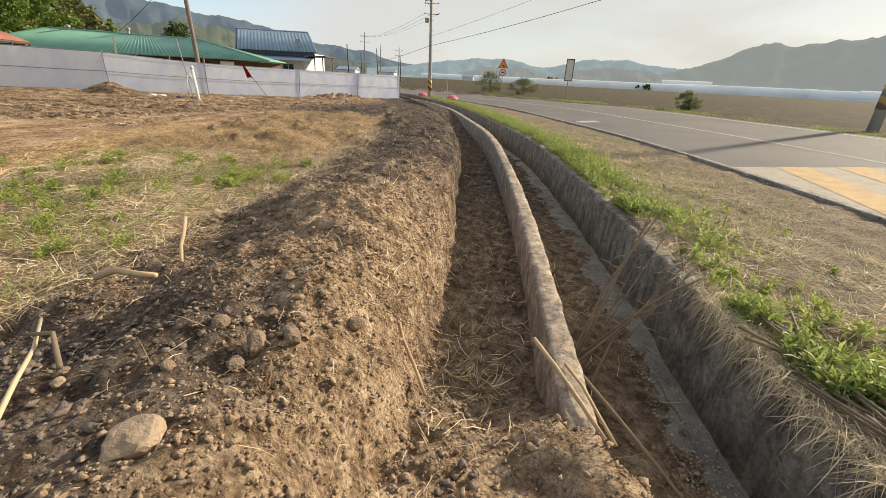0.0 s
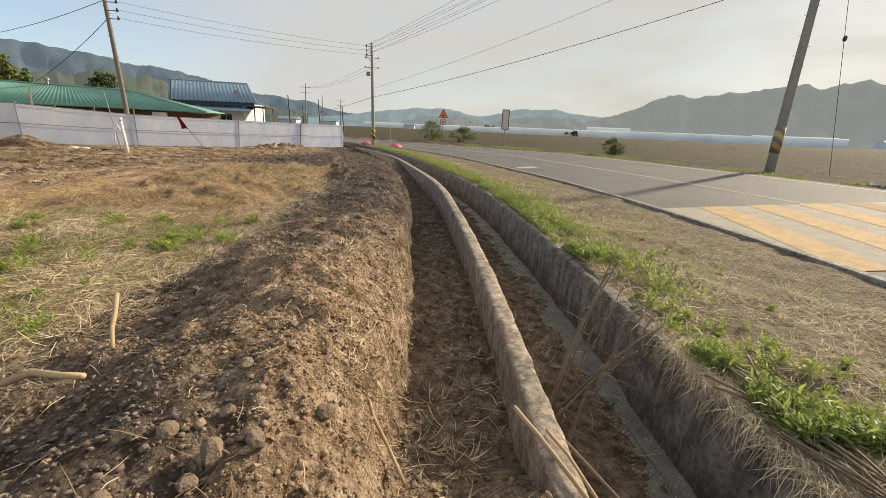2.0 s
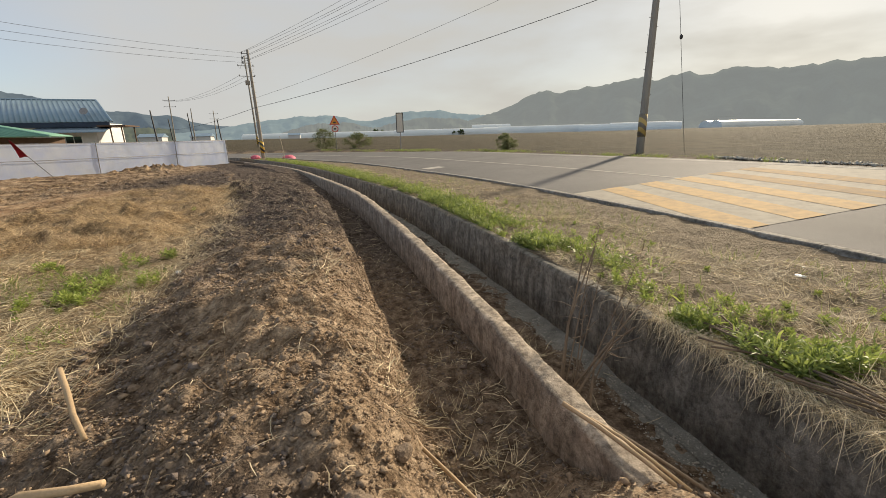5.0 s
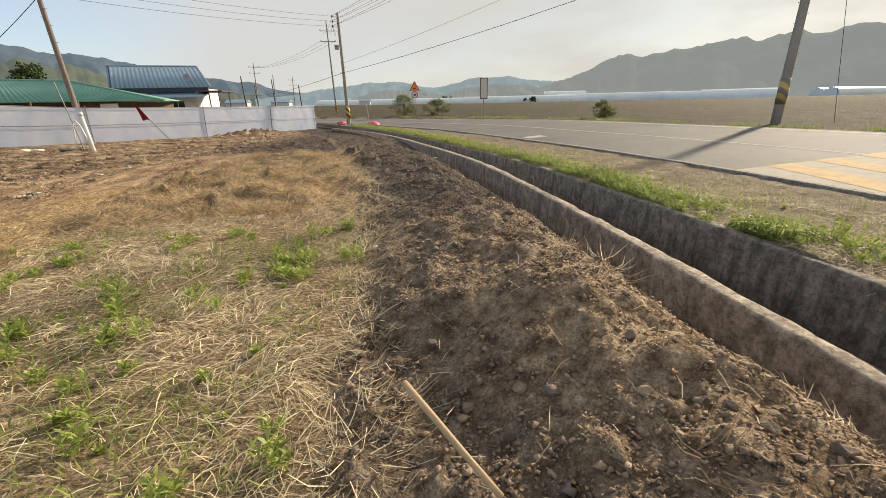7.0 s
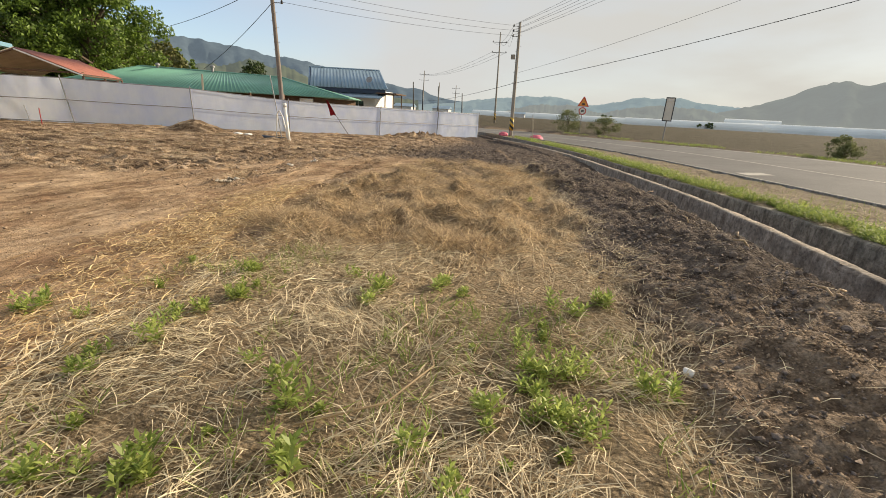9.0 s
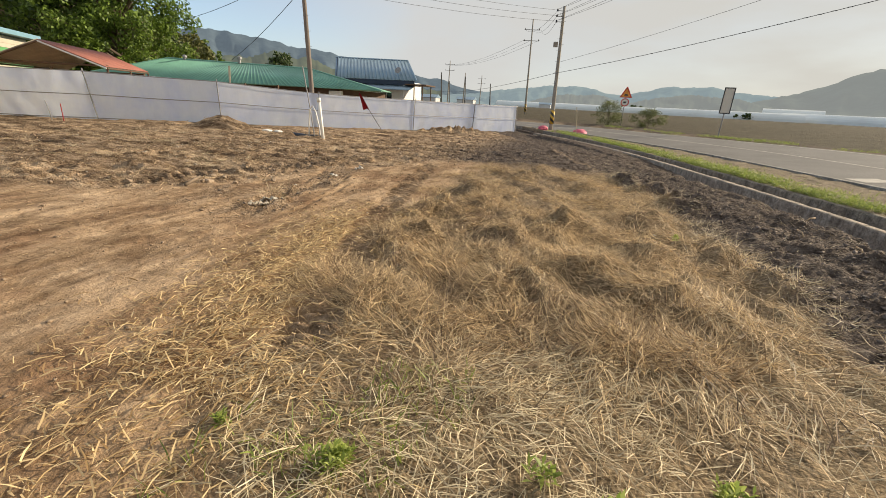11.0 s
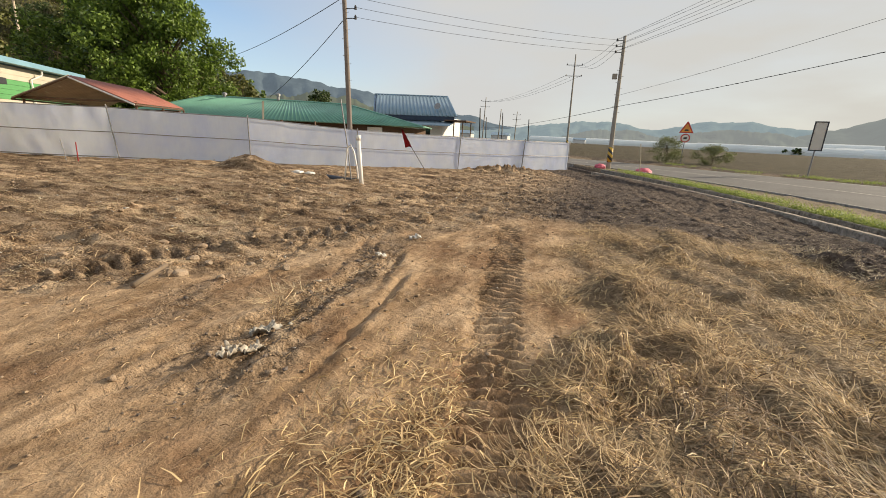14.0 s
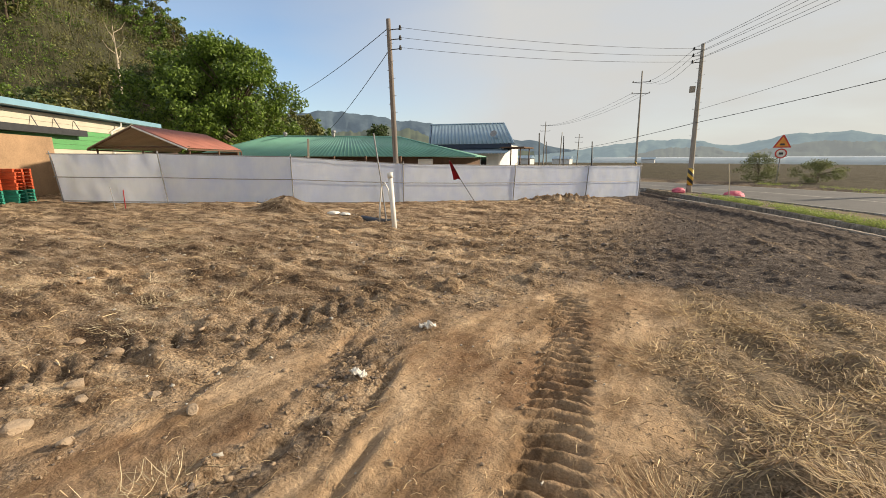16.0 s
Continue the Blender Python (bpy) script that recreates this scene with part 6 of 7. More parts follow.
# ---- clods ----
def clods(rng, x, y, size, off=-5.0, sink=0.25):
    base = np.array([(1, 0, 0), (-1, 0, 0), (0, 1, 0), (0, -1, 0), (0, 0, 1), (0, 0, -1), (.6, .6, .6), (-.6, .6, .6), (.6, -.6, .6), (-.6, -.6, .6)], float)
    tri = np.array([(0, 6, 4), (6, 2, 4), (2, 7, 4), (7, 1, 4), (1, 9, 4), (9, 3, 4), (3, 8, 4), (8, 0, 4), (0, 2, 6), (2, 1, 7), (1, 3, 9), (3, 0, 8), (2, 0, 5), (1, 2, 5), (3, 1, 5), (0, 3, 5)])
    n = len(x)
    z = height(x, y, np.full(n, off))
    j = base[None] * (1 + 0.42 * rng.normal(size=(n, 10, 1)).clip(-1.6, 1.8)) + 0.2 * rng.normal(size=(n, 10, 3))
    a = rng.uniform(0, 6.28, n)
    ca, sa = np.cos(a)[:, None], np.sin(a)[:, None]
    sx = size[:, None] * rng.uniform(0.7, 1.3, (n, 1))
    X, Y, Z = j[..., 0] * sx, j[..., 1] * size[:, None], j[..., 2] * size[:, None] * 0.75
    V = np.stack([x[:, None] + X * ca - Y * sa, y[:, None] + X * sa + Y * ca, (z + size * sink)[:, None] + Z], 2)
    F = (np.arange(n)[:, None, None] * 10 + tri[None]).reshape(-1, 3)
    return V.reshape(-1, 3), F


def sizes(rng, n, lo, hi, power=2.4):
    return lo * (1 - rng.random(n) * (1 - (lo / hi) ** power)) ** (-1 / power)


def clod_field(n, y0, y1, u0, u1, lo, hi, seed, keep=None, y_pow=1.0):
    r = np.random.default_rng(seed)
    y = y0 + (y1 - y0) * r.random(n) ** y_pow
    u = r.uniform(u0, u1, n)
    x = u + ditch(y)
    k = r.random(n) < 0.35 + 0.9 * np.clip(fbm(x * 1.6, y * 1.6, seed, 3) + 0.35, 0, 1)
    if keep is not None:
        k &= keep(x, y, u, r)
    x, y = x[k], y[k]
    return clods(r, x, y, sizes(r, len(x), lo, hi))


v, f = clod_field(62000, -0.6, 8.5, -3.6, -0.95, 0.0045, 0.026, 5, lambda x, y, u, r: r.random(len(x)) > np.maximum(smooth(2.5, 8.5, y), np.maximum(0.55 * smooth(-2.2, -2.9, u), 0.85 * smooth(-1.5, -2.2, u) * smooth(1.9, 0.9, y))), 1.0)
stuff("dry_clods", v, f, M_CLOD, "crumbled dry brown clods on the soil heap", "soil clods")
v, f = clod_field(46000, -0.6, 18, -3.7, -0.95, 0.0055, 0.034, 6, lambda x, y, u, r: r.random(len(x)) < np.maximum(smooth(2.5, 8.5, y), np.maximum(0.55 * smooth(-2.2, -2.9, u), 0.85 * smooth(-1.5, -2.2, u) * smooth(1.9, 0.9, y))), 1.3)
stuff("moist_clods", v, f, M_CLOD_DARK, "crumbled dark moist clods on the soil heap", "soil clods")
v, f = clod_field(5000, 0.0, 16, -1.0, -0.15, 0.007, 0.035, 7)
stuff("trench_clods", v, f, M_CLOD_DARK, "small dark clods on the trench floor", "soil clods")
v, f = clod_field(5500, -0.6, 1.7, -1.0, 1.0, 0.005, 0.03, 17)
stuff("bank_clods", v, f, M_CLOD, "dry clods on the bank over the wall's end", "soil clods")
r_ = np.random.default_rng(9)
x, y = r_.uniform(-30, -5, 30000), 8 + 30 * r_.random(30000) ** 1.6
_, _, _, md, _ = zones(x, y, x - ditch(y))
k = (r_.random(len(x)) < md * (0.3 + np.clip(fbm(x * 0.9, y * 1.3, 19, 3) + 0.4, 0, 1)))
x, y = x[k], y[k]
dk = r_.random(len(x)) < smooth(-16, -10, x) * smooth(14, 17, y)
v, f = clods(r_, x[~dk], y[~dk], sizes(r_, (~dk).sum(), 0.007, 0.06))
stuff("churned_clods", v, f, M_CLOD, "churned lumps of brown earth on the field", "soil clods")
v, f = clods(r_, x[dk], y[dk], sizes(r_, dk.sum(), 0.009, 0.075))
stuff("churned_dark_clods", v, f, M_CLOD_DARK, "churned lumps of dark moist earth", "soil clods")
x, y = r_.uniform(-13, -6.5, 2600), r_.uniform(4, 17, 2600)
v, f = clods(r_, x, y, sizes(r_, len(x), 0.006, 0.03))
stuff("clay_crumbs", v, f, M_CLOD, "small crumbs of dry clay on bare ground", "soil clods")
r2_ = np.random.default_rng(29)
x, y = r2_.uniform(-14.5, -8.6, 26000), r2_.uniform(7.2, 15.0, 26000)
k = r2_.random(26000) < rut_strip(x, y) * np.clip(0.5 + fbm(x * 2.4, y * 1.6, 107, 3), 0.08, 1)
x, y = x[k], y[k]
dk = r2_.random(len(x)) < 0.35
for sel, nm, mt, lb in ((~dk, "rut_clods", M_CLOD, "crumbled clods pushed up beside the ruts"), (dk, "rut_dark_clods", M_CLOD_DARK, "damp dark crumbs pressed up in the ruts")):
    v, f = clods(r2_, x[sel], y[sel], sizes(r2_, sel.sum(), 0.005, 0.034))
    stuff(nm, v, f, mt, lb, "soil clods")
# straw trodden into the bare clay and the churned earth
x, y = r2_.uniform(-17.5, -7.6, 17000), r2_.uniform(7.5, 16.5, 17000)
k = r2_.random(17000) < np.clip(0.45 + 0.8 * fbm(x * 0.9, y * 0.9, 109, 3) + 0.35 * rut_strip(x, y), 0.05, 1)
x, y = x[k], y[k]
dk = r2_.random(len(x)) < 0.45
for sel, nm, mt, lb in ((~dk, "clay_straw", M_STRAW, "short straw trodden into the bare clay"), (dk, "clay_brown_straw", M_STRAW_BROWN, "short brown stalks trodden into the bare clay")):
    v, f = lying(r2_, x[sel], y[sel], 0.8, 1.0, 0.025, 0.10, 0.0025, 0.005, 0.12)
    stuff(nm, v, f, mt, lb, "straw")
for nm, mt, lb, n_ in (("mud_stalks", M_STRAW, "pale broken stalks lying across churned earth", 9500), ("mud_brown_stalks", M_STRAW_BROWN, "brown rotten stalks lying across churned earth", 4800)):
    x, y = r2_.uniform(-26, -9, n_), r2_.uniform(10.5, 22.5, n_)
    k = (r2_.random(n_) < zones(x, y, x - ditch(y))[3] * np.clip(0.45 + 1.1 * fbm(x * 0.45, y * 1.1, 111, 3), 0.06, 1)) & (zones(x, y, x - ditch(y))[0] < 0.75)
    v, f = lying(r2_, x[k], y[k], 0.45, 0.8, 0.04, 0.17, 0.005, 0.013, 0.1)
    stuff(nm, v, f, mt, lb, "stalks")
x, y = r2_.uniform(-24, -8.5, 1500), 10 + 13 * r2_.random(1500)
k = r2_.random(1500) < 0.25 + 0.75 * zones(x, y, x - ditch(y))[3]
v, f = clods(r2_, x[k], y[k], sizes(r2_, k.sum(), 0.008, 0.04))
stuff("pale_chips", v, f, M_GRIT, "pale stone chips scattered over churned earth", "stone chips")
bx, by = r2_.uniform(-15, -8.4, 150), r2_.uniform(8, 15, 150)
v, f = lying(r2_, bx, by, 0.8, 1.1, 0.08, 0.2, 0.005, 0.010, 0.1)
stuff("stubble_stalks", v, f, M_STRAW, "long pale stalks lying on the bare clay", "straw")


def stone(rng, name, at, size, material, label, flat=0.7, category="stone", group=""):
    bm = bmesh.new()
    bmesh.ops.create_icosphere(bm, subdivisions=3, radius=1)
    o = Vector(rng.uniform(-50, 50, 3))
    planes = [(Vector(rng.normal(size=3)).normalized(), rng.uniform(0.55, 0.85)) for _ in range(9)]
    for v in bm.verts:
        p = v.co.copy()
        for nrm, d in planes:
            e = p.dot(nrm) - d
            if e > 0:
                p -= nrm * e
        p *= 1 + 0.10 * noise.fractal(p * 2.5 + o, 0.9, 2.0, 4)
        v.co = Vector((p.x * size, p.y * size * 0.8, p.z * size * flat))
    ob = part(name, bm, material)
    ob.matrix_basis = pose(at[0], at[1], hz(at[0], at[1]) + size * flat * 0.35, 0, 0, rng.uniform(0, 360))
    return tagged(ob, label, category, group)


rs = np.random.default_rng(3)
HEAP_LUMPS = (((-0.87, 1.03), 0.05), ((-0.80, 0.78), 0.075), ((-0.66, 0.86), 0.06), ((-1.03, 0.85), 0.05), ((-0.98, 1.84), 0.045), ((-0.84, 0.66), 0.05), ((-0.47, 1.23), 0.055), ((-1.06, 1.95), 0.035), ((-0.9, 1.3), 0.04))
stone(rs, "stone", (-0.83, 0.12), 0.098, M_ROCK, "pale angular stone lying on the soil heap", 0.7)
for at, s in (((-12.5, 11.1), 0.10), ((-11.94, 11.2), 0.06), ((-12.5, 11.5), 0.06), ((-12.2, 11.9), 0.07), ((-12.9, 11.6), 0.09), ((-13.3, 11.4), 0.06), ((-11.6, 11.9), 0.07)):
    stone(rs, "stone", at, s, M_ROCK, "pale dusty stone at the edge of churned earth", 0.6, "stone", "field stones")
for k in range(46):
    at = (rs.uniform(-24, -12), rs.uniform(10.5, 19))
    stone(rs, "earth_lump", at, rs.uniform(0.03, 0.085), M_CLOD, "large dry lump of churned earth", 0.6, "earth lump", "earth lumps")
for at, sz in HEAP_LUMPS:
    stone(rs, "earth_lump", at, sz, M_LUMP, "large brown clod of dug earth on the soil heap", 0.85, "earth lump", "heap lumps")
for k in range(70):
    y = rs.uniform(0.3, 9)
    at = (float(ditch(y)) + rs.uniform(-3.1, -1.2), y)
    stone(rs, "earth_lump", at, rs.uniform(0.02, 0.05), M_LUMP if y < 3 else M_CLOD_DARK, "lump of dug earth on the soil heap", 0.75, "earth lump", "heap lumps")
for k in range(16):
    y = rs.uniform(0.2, 5)
    stone(rs, "stone", (float(ditch(y)) + rs.uniform(-2.8, -1.2), y), rs.uniform(0.015, 0.04), M_ROCK, "small pale stone on the soil heap", 0.7, "stone", "heap stones")
stone(rs, "stone", (-2.76, 5.35), 0.045, M_PVC, "small white pebble on dark soil", 0.8)
for at, s in (((4.6, 3.15), 0.06), ((5.0, 3.4), 0.03), ((-4.3, 10.9), 0.03)):
    stone(rs, "stone", at, s, M_PVC, "small white scrap of stone on the ground", 0.35)
for at, big_, mt, lb in (((-10.48, 9.98), 1.7, M_BAG, "crumpled pale plastic bag lying on bare clay"), ((-10.36, 10.1), 1.4, M_BAG, "crumpled pale plastic bag lying on bare clay"), ((-10.56, 10.46), 1.9, M_GRIT, "muddy grey crumpled plastic bag in a rut"), ((-10.81, 13.0), 1.3, M_SIGN_W, "crumpled pale scrap of paper on bare clay"), ((-10.87, 14.36), 1.5, M_SIGN_W, "crumpled pale scrap of paper on bare clay")):
    bm = bmesh.new()
    bmesh.ops.create_grid(bm, x_segments=18, y_segments=12, size=0.5)
    for v in bm.verts:
        p = v.co
        w = Vector((p.x * 2.6 + at[0], p.y * 2.6, at[1]))
        v.co = Vector((p.x * 0.13 + 0.02 * noise.noise(w * 1.3), p.y * 0.07 + 0.02 * noise.noise(w * 1.1 + Vector((9, 0, 0))), 0.06 * abs(noise.fractal(w, 0.8, 2.0, 3)) + 0.004)) * big_
    bmesh.ops.solidify(bm, geom=bm.faces[:], thickness=0.003)
    sc = part("plastic_scrap", bm, mt, None, "", True)
    sc.matrix_basis = pose(at[0], at[1], hz(*at) + 0.01, 6, -8, rs.uniform(0, 360))
    tagged(sc, lb, "plastic scrap", "scraps on the clay")
v, f = tuft_cloud(rs, [(-10.67, 10.8), (-10.6, 10.66), (-10.74, 10.95)], 0.16, 0.05, 70, (0.5, 0.5))
stuff("rut_straw_pile", v, f, M_STRAW, "small pile of pale straw lying in a rut", "straw")

# ---- sticks ----
def stick(name, pts, r, material, label, knots=0):
    b = Vector(pts[0])
    e = thing(name, tuple(b), label, "stick")
    q = [Vector(p) - b for p in pts]
    radii = [r * (1.0 - 0.25 * i / max(1, len(q) - 1)) for i in range(len(q))]
    part("shaft", tube(q, radii, 9), material, e, shade=True)
    return e


def on_ground(x, y, dz):
    return (x, y, hz(x, y) + dz)


stick("peeled_stick", [(-2.42, 2.37, 0.30), (-2.28, 2.16, 0.245), (-2.17, 1.98, 0.21), (-2.05, 1.82, 0.15)], 0.018, M_STICK, "thick peeled stick leaning at the foot of the heap")
stick("peeled_stick", [(-1.98, 1.10, 0.37), (-1.86, 1.13, 0.415), (-1.7, 1.11, 0.42), (-1.58, 1.10, 0.43)], 0.02, M_STICK, "short peeled stick lying on the soil heap")
stick("peeled_stick", [(-0.40, 1.93, -0.12), (-0.30, 1.72, -0.22), (-0.17, 1.50, -0.26), (-0.05, 1.27, -0.29)], 0.014, M_STICK, "long peeled stick leaning into the trench")
stick("bamboo_stem", [(0.60, 1.63, -0.02), (0.72, 1.42, -0.06), (0.86, 1.2, -0.14), (0.97, 1.05, -0.22)], 0.016, M_STICK, "split golden stem lying over the wall's end")
stick("bamboo_stem", [(0.84, 1.68, -0.22), (0.91, 1.45, -0.2), (0.96, 1.22, -0.2), (1.02, 1.02, -0.22)], 0.012, M_STICK, "split golden stem lying along the wall")
stick("dead_branch", [(0.95, 1.72, -0.3), (1.12, 1.45, -0.36), (1.32, 1.13, -0.44), (1.5, 0.8, -0.52)], 0.014, M_DEADSTEM, "thin grey branch lying in the ditch")
stick("bent_stalk", [(-1.35, 0.05, 0.3), (-1.55, 0.32, 0.33), (-1.75, 0.55, 0.3), (-2.05, 0.82, 0.25)], 0.011, M_STRAW_GREY, "bent pale stalk at the foot of the heap")
stick("bent_stalk", [(-1.5, 0.45, 0.31), (-1.72, 0.62, 0.34), (-1.95, 0.66, 0.27)], 0.012, M_DEADSTEM, "forked dry stalk at the foot of the heap")
stick("long_stalk", [on_ground(-4.9, 4.15, 0.05), on_ground(-4.5, 4.4, 0.09), on_ground(-4.35, 4.8, 0.09), on_ground(-4.5, 5.2, 0.05)], 0.007, M_STRAW, "long pale stalk curving over the straw")
stick("fence_plank", [on_ground(-12.5, 10.55, 0.04), on_ground(-12.6, 10.82, 0.07), on_ground(-12.7, 11.08, 0.09)], 0.035, M_DEADSTEM, "weathered piece of wood among the stones")
for k in range(9):
    y = 6.4 + 0.9 * k + rs.uniform(-0.3, 0.3)
    x = float(ditch(y)) - rs.uniform(1.2, 2.3)
    a = rs.uniform(0, 3.1)
    stick("root_stub", [on_ground(x, y, -0.02), on_ground(x + 0.08 * math.cos(a), y + 0.08 * math.sin(a), 0.07), on_ground(x + 0.2 * math.cos(a), y + 0.2 * math.sin(a), 0.08)], 0.013, M_STICK, "pale broken root sticking out of dug soil")
rr_ = np.random.default_rng(36)
v, f = tuft_cloud(rr_, [(-0.44, 1.62), (-0.57, 4.9), (-0.45, 3.76), (-0.72, 0.74), (-1.3, 1.7), (-2.3, 2.6), (-2.45, 2.45), (-2.2, 1.5)], 0.09, 0.04, 45, (0.5, -0.5))
stuff("heap_roots", v, f, M_STRAW_BROWN, "dry root clumps sticking out of the soil heap", "roots")
# twigs over the trench and ditch floors
rt = np.random.default_rng(33)
N = 480
yy = 0.9 + 17 * rt.random(N) ** 1.4
uu = np.where(rt.random(N) < 0.62, rt.uniform(-0.95, -0.15, N), rt.uniform(0.15, 1.1, N))
v, f = lying(rt, uu + ditch(yy), yy, 0.7, 1.6, 0.06, 0.32, 0.003, 0.008, 0.12)
stuff("trench_twigs", v, f, M_STRAW_GREY, "dry twigs and root fibres on the trench floor", "twigs")
v, f = tuft_cloud(rt, [(0.22, 2.1), (0.12, 2.5), (0.42, 2.75), (0.3, 1.75), (-0.02, 1.9), (0.35, 3.4), (1.2, 4.0), (1.15, 4.5), (1.3, 3.6), (-0.45, 1.95), (-0.42, 2.1), (-0.95, 3.4), (-0.9, 4.6)], 0.16, 0.07, 60)
stuff("dry_root_tufts", v, f, M_STRAW_GREY, "tangled dry grass and roots in the trench", "dry grass")
# pale silt with gravel along the ditch
ys = np.linspace(-4, 24, 240)
us = np.linspace(0.84, 1.19, 16)
SX, SY = np.meshgrid(us, ys)
SXw = SX + ditch(SY) + 0.06 * fbm(SX * 3, SY * 1.2, 66, 2) * (SX < 1.0)
SZ = -0.855 + 0.5 * smooth(20, 42, SY) + 0.022 * fbm(SXw * 4, SY * 2.5, 67, 4) + 0.04 * smooth(0.82, 1.12, SX) - 0.022
tagged(new("ditch_silt", mesh_np("ditch_silt", np.stack([SXw.ravel(), SY.ravel(), SZ.ravel()], 1), grid_faces(240, 16), M_GRAVEL, True)), "pale silt and grit along the ditch bottom", "silt", kind="structure")
x = ditch(yy := -1 + 12 * rt.random(3200) ** 1.3) + rt.uniform(0.8, 1.18, 3200)
v, f = clods(rt, x, yy, sizes(rt, 3200, 0.005, 0.014))
v[:, 2] += 0.024
stuff("ditch_grit", v, f, M_GRIT, "pale grit and small stones in the ditch", "gravel")

# ---- weeds ----
def leaf_quads(V, F, base, d, up, L, W):
    """One pointed leaf, folded a little along its middle."""
    side = d.cross(up).normalized()
    k = len(V)
    mid = base + d * L * 0.5 + up * L * 0.06
    V += [base, mid + side * W * 0.5 + up * 0.12 * W, base + d * L - up * L * 0.08, mid - side * W * 0.5 + up * 0.12 * W]
    F += [(k, k + 1, k + 2, k + 3)]


def weed_mesh(name, rng, stems, h, leaf, width):
    V, F = [], []
    for s in range(stems):
        a = rng.uniform(0, 6.28)
        r = rng.uniform(0, 0.35) * h
        foot = Vector((math.cos(a) * r, math.sin(a) * r, 0))
        lean = Vector((math.cos(a) * rng.uniform(0, .5), math.sin(a) * rng.uniform(0, .5), 1)).normalized()
        sh_ = h * rng.uniform(0.55, 1.0)
        n = int(rng.integers(8, 13))
        for i in range(n):
            t = (i + 1) / n
            b = a + i * 2.4 + rng.uniform(-.3, .3)
            el = 0.25 + 0.75 * t + rng.uniform(-.2, .2)
            d = Vector((math.cos(b) * math.cos(el), math.sin(b) * math.cos(el), math.sin(el)))
            up = Vector((-math.cos(b) * math.sin(el), -math.sin(b) * math.sin(el), math.cos(el)))
            leaf_quads(V, F, foot + lean * sh_ * t * 0.8, d, up, leaf * rng.uniform(0.6, 1.1) * (1.1 - 0.35 * t), width)
    return mesh_np(name, [tuple(v) for v in V], F, M_WEED)


rw = np.random.default_rng(8)
weed_meshes = [weed_mesh("weed", rw, int(rw.integers(4, 10)), h, lf, w) for h, lf, w in ((0.20, 0.10, 0.024), (0.26, 0.12, 0.026), (0.14, 0.09, 0.022), (0.22, 0.085, 0.02), (0.10, 0.07, 0.02), (0.3, 0.13, 0.03))]


def weed(x, y, s=1.0, kind=None, off_ground=0.0, group="field weeds", label="fresh green leafy weed growing through straw"):
    me = weed_meshes[int(rw.integers(0, 6)) if kind is None else kind]
    o = new("weed", me)
    o.matrix_basis = pose(x, y, hz(x, y) - 0.01 + off_ground, rw.uniform(-8, 8), rw.uniform(-8, 8), rw.uniform(0, 360)) @ Matrix.Diagonal((s, s, s, 1))
    return tagged(o, label, "weed", group)


spots = [(-6.52, 5.80), (-5.28, 6.16), (-4.68, 6.25), (-3.63, 6.02), (-3.27, 6.40), (-7.52, 4.72), (-6.28, 4.27), (-6.23, 4.57), (-5.46, 4.70), (-4.26, 4.30), (-3.79, 4.95), (-3.52, 5.05), (-3.10, 4.96), (-5.43, 3.61), (-4.77, 3.79), (-6.31, 4.98), (-3.86, 4.56), (-3.50, 4.63), (-6.23, 5.4), (-5.14, 5.75), (-4.52, 5.88), (-4.64, 3.54), (-4.83, 3.08), (-4.08, 3.18), (-4.11, 2.63), (-3.59, 4.66), (-4.14, 3.95), (-3.48, 2.10), (-3.06, 2.27), (-5.24, 4.33)]
for sx, sy in spots:
    for k in range(int(rw.integers(1, 4))):
        weed(sx + rw.normal() * 0.1, sy + rw.normal() * 0.1, rw.uniform(0.65, 1.0), int(rw.choice([0, 1, 2, 3])))
for k in range(42):
    weed(rw.uniform(-7.2, -3.0), 1.2 + 5.0 * rw.random(), rw.uniform(0.45, 0.9), int(rw.choice([2, 4, 4, 3])))
for k in range(26):
    weed(rw.uniform(-6.6, -4.4), rw.uniform(1.6, 3.7), rw.uniform(0.6, 0.9), int(rw.choice([0, 1, 5])))
weed(-4.1, 10.6, 0.8, 2)
# low green grass among the straw
N = 9000
yy = 0.8 + 6.0 * rng.random(N)
xx = rng.uniform(-7.2, -2.9, N)
k = fbm(xx * 1.1, yy * 1.1, 23, 3) > 0.05
xx, yy = xx[k], yy[k]
P = np.stack([xx, yy, height(xx, yy, np.full(len(xx), -5.0))], 1)
D = np.stack([rng.normal(size=len(xx)) * 0.7, rng.normal(size=len(xx)) * 0.7, np.ones(len(xx)) * 0.8], 1)
v, f = ribbons(rng, P, D, rng.uniform(0.05, 0.14, len(xx)), rng.uniform(0.004, 0.009, len(xx)), 0 * xx, 0)
stuff("field_grass", v, f, M_GRASS, "short green grass coming up through straw", "grass")

# ---- verge plants ----
VL = "fresh green leafy weed on the road verge"
for k in range(84):
    y = 2.2 + 26 * rw.random() ** 1.6
    u = 1.42 + abs(rw.normal()) * 0.42
    if u < 3.3:
        weed(float(ditch(y)) + u, y, rw.uniform(0.45, 0.85), None, 0, "verge weeds", VL)
for sx, sy in ((2.21, 2.26), (2.64, 2.27), (2.62, 1.73), (2.78, 1.34), (2.68, 1.05), (2.5, 2.0), (2.9, 1.6), (3.0, 1.2), (2.4, 2.6), (2.12, 5.0), (2.3, 3.4), (2.7, 3.1)):
    for k in range(2):
        weed(sx + 0.12 + rw.normal() * 0.08, sy + rw.normal() * 0.08, rw.uniform(0.45, 0.7), int(rw.choice([0, 1, 3])), 0, "verge weeds", VL)
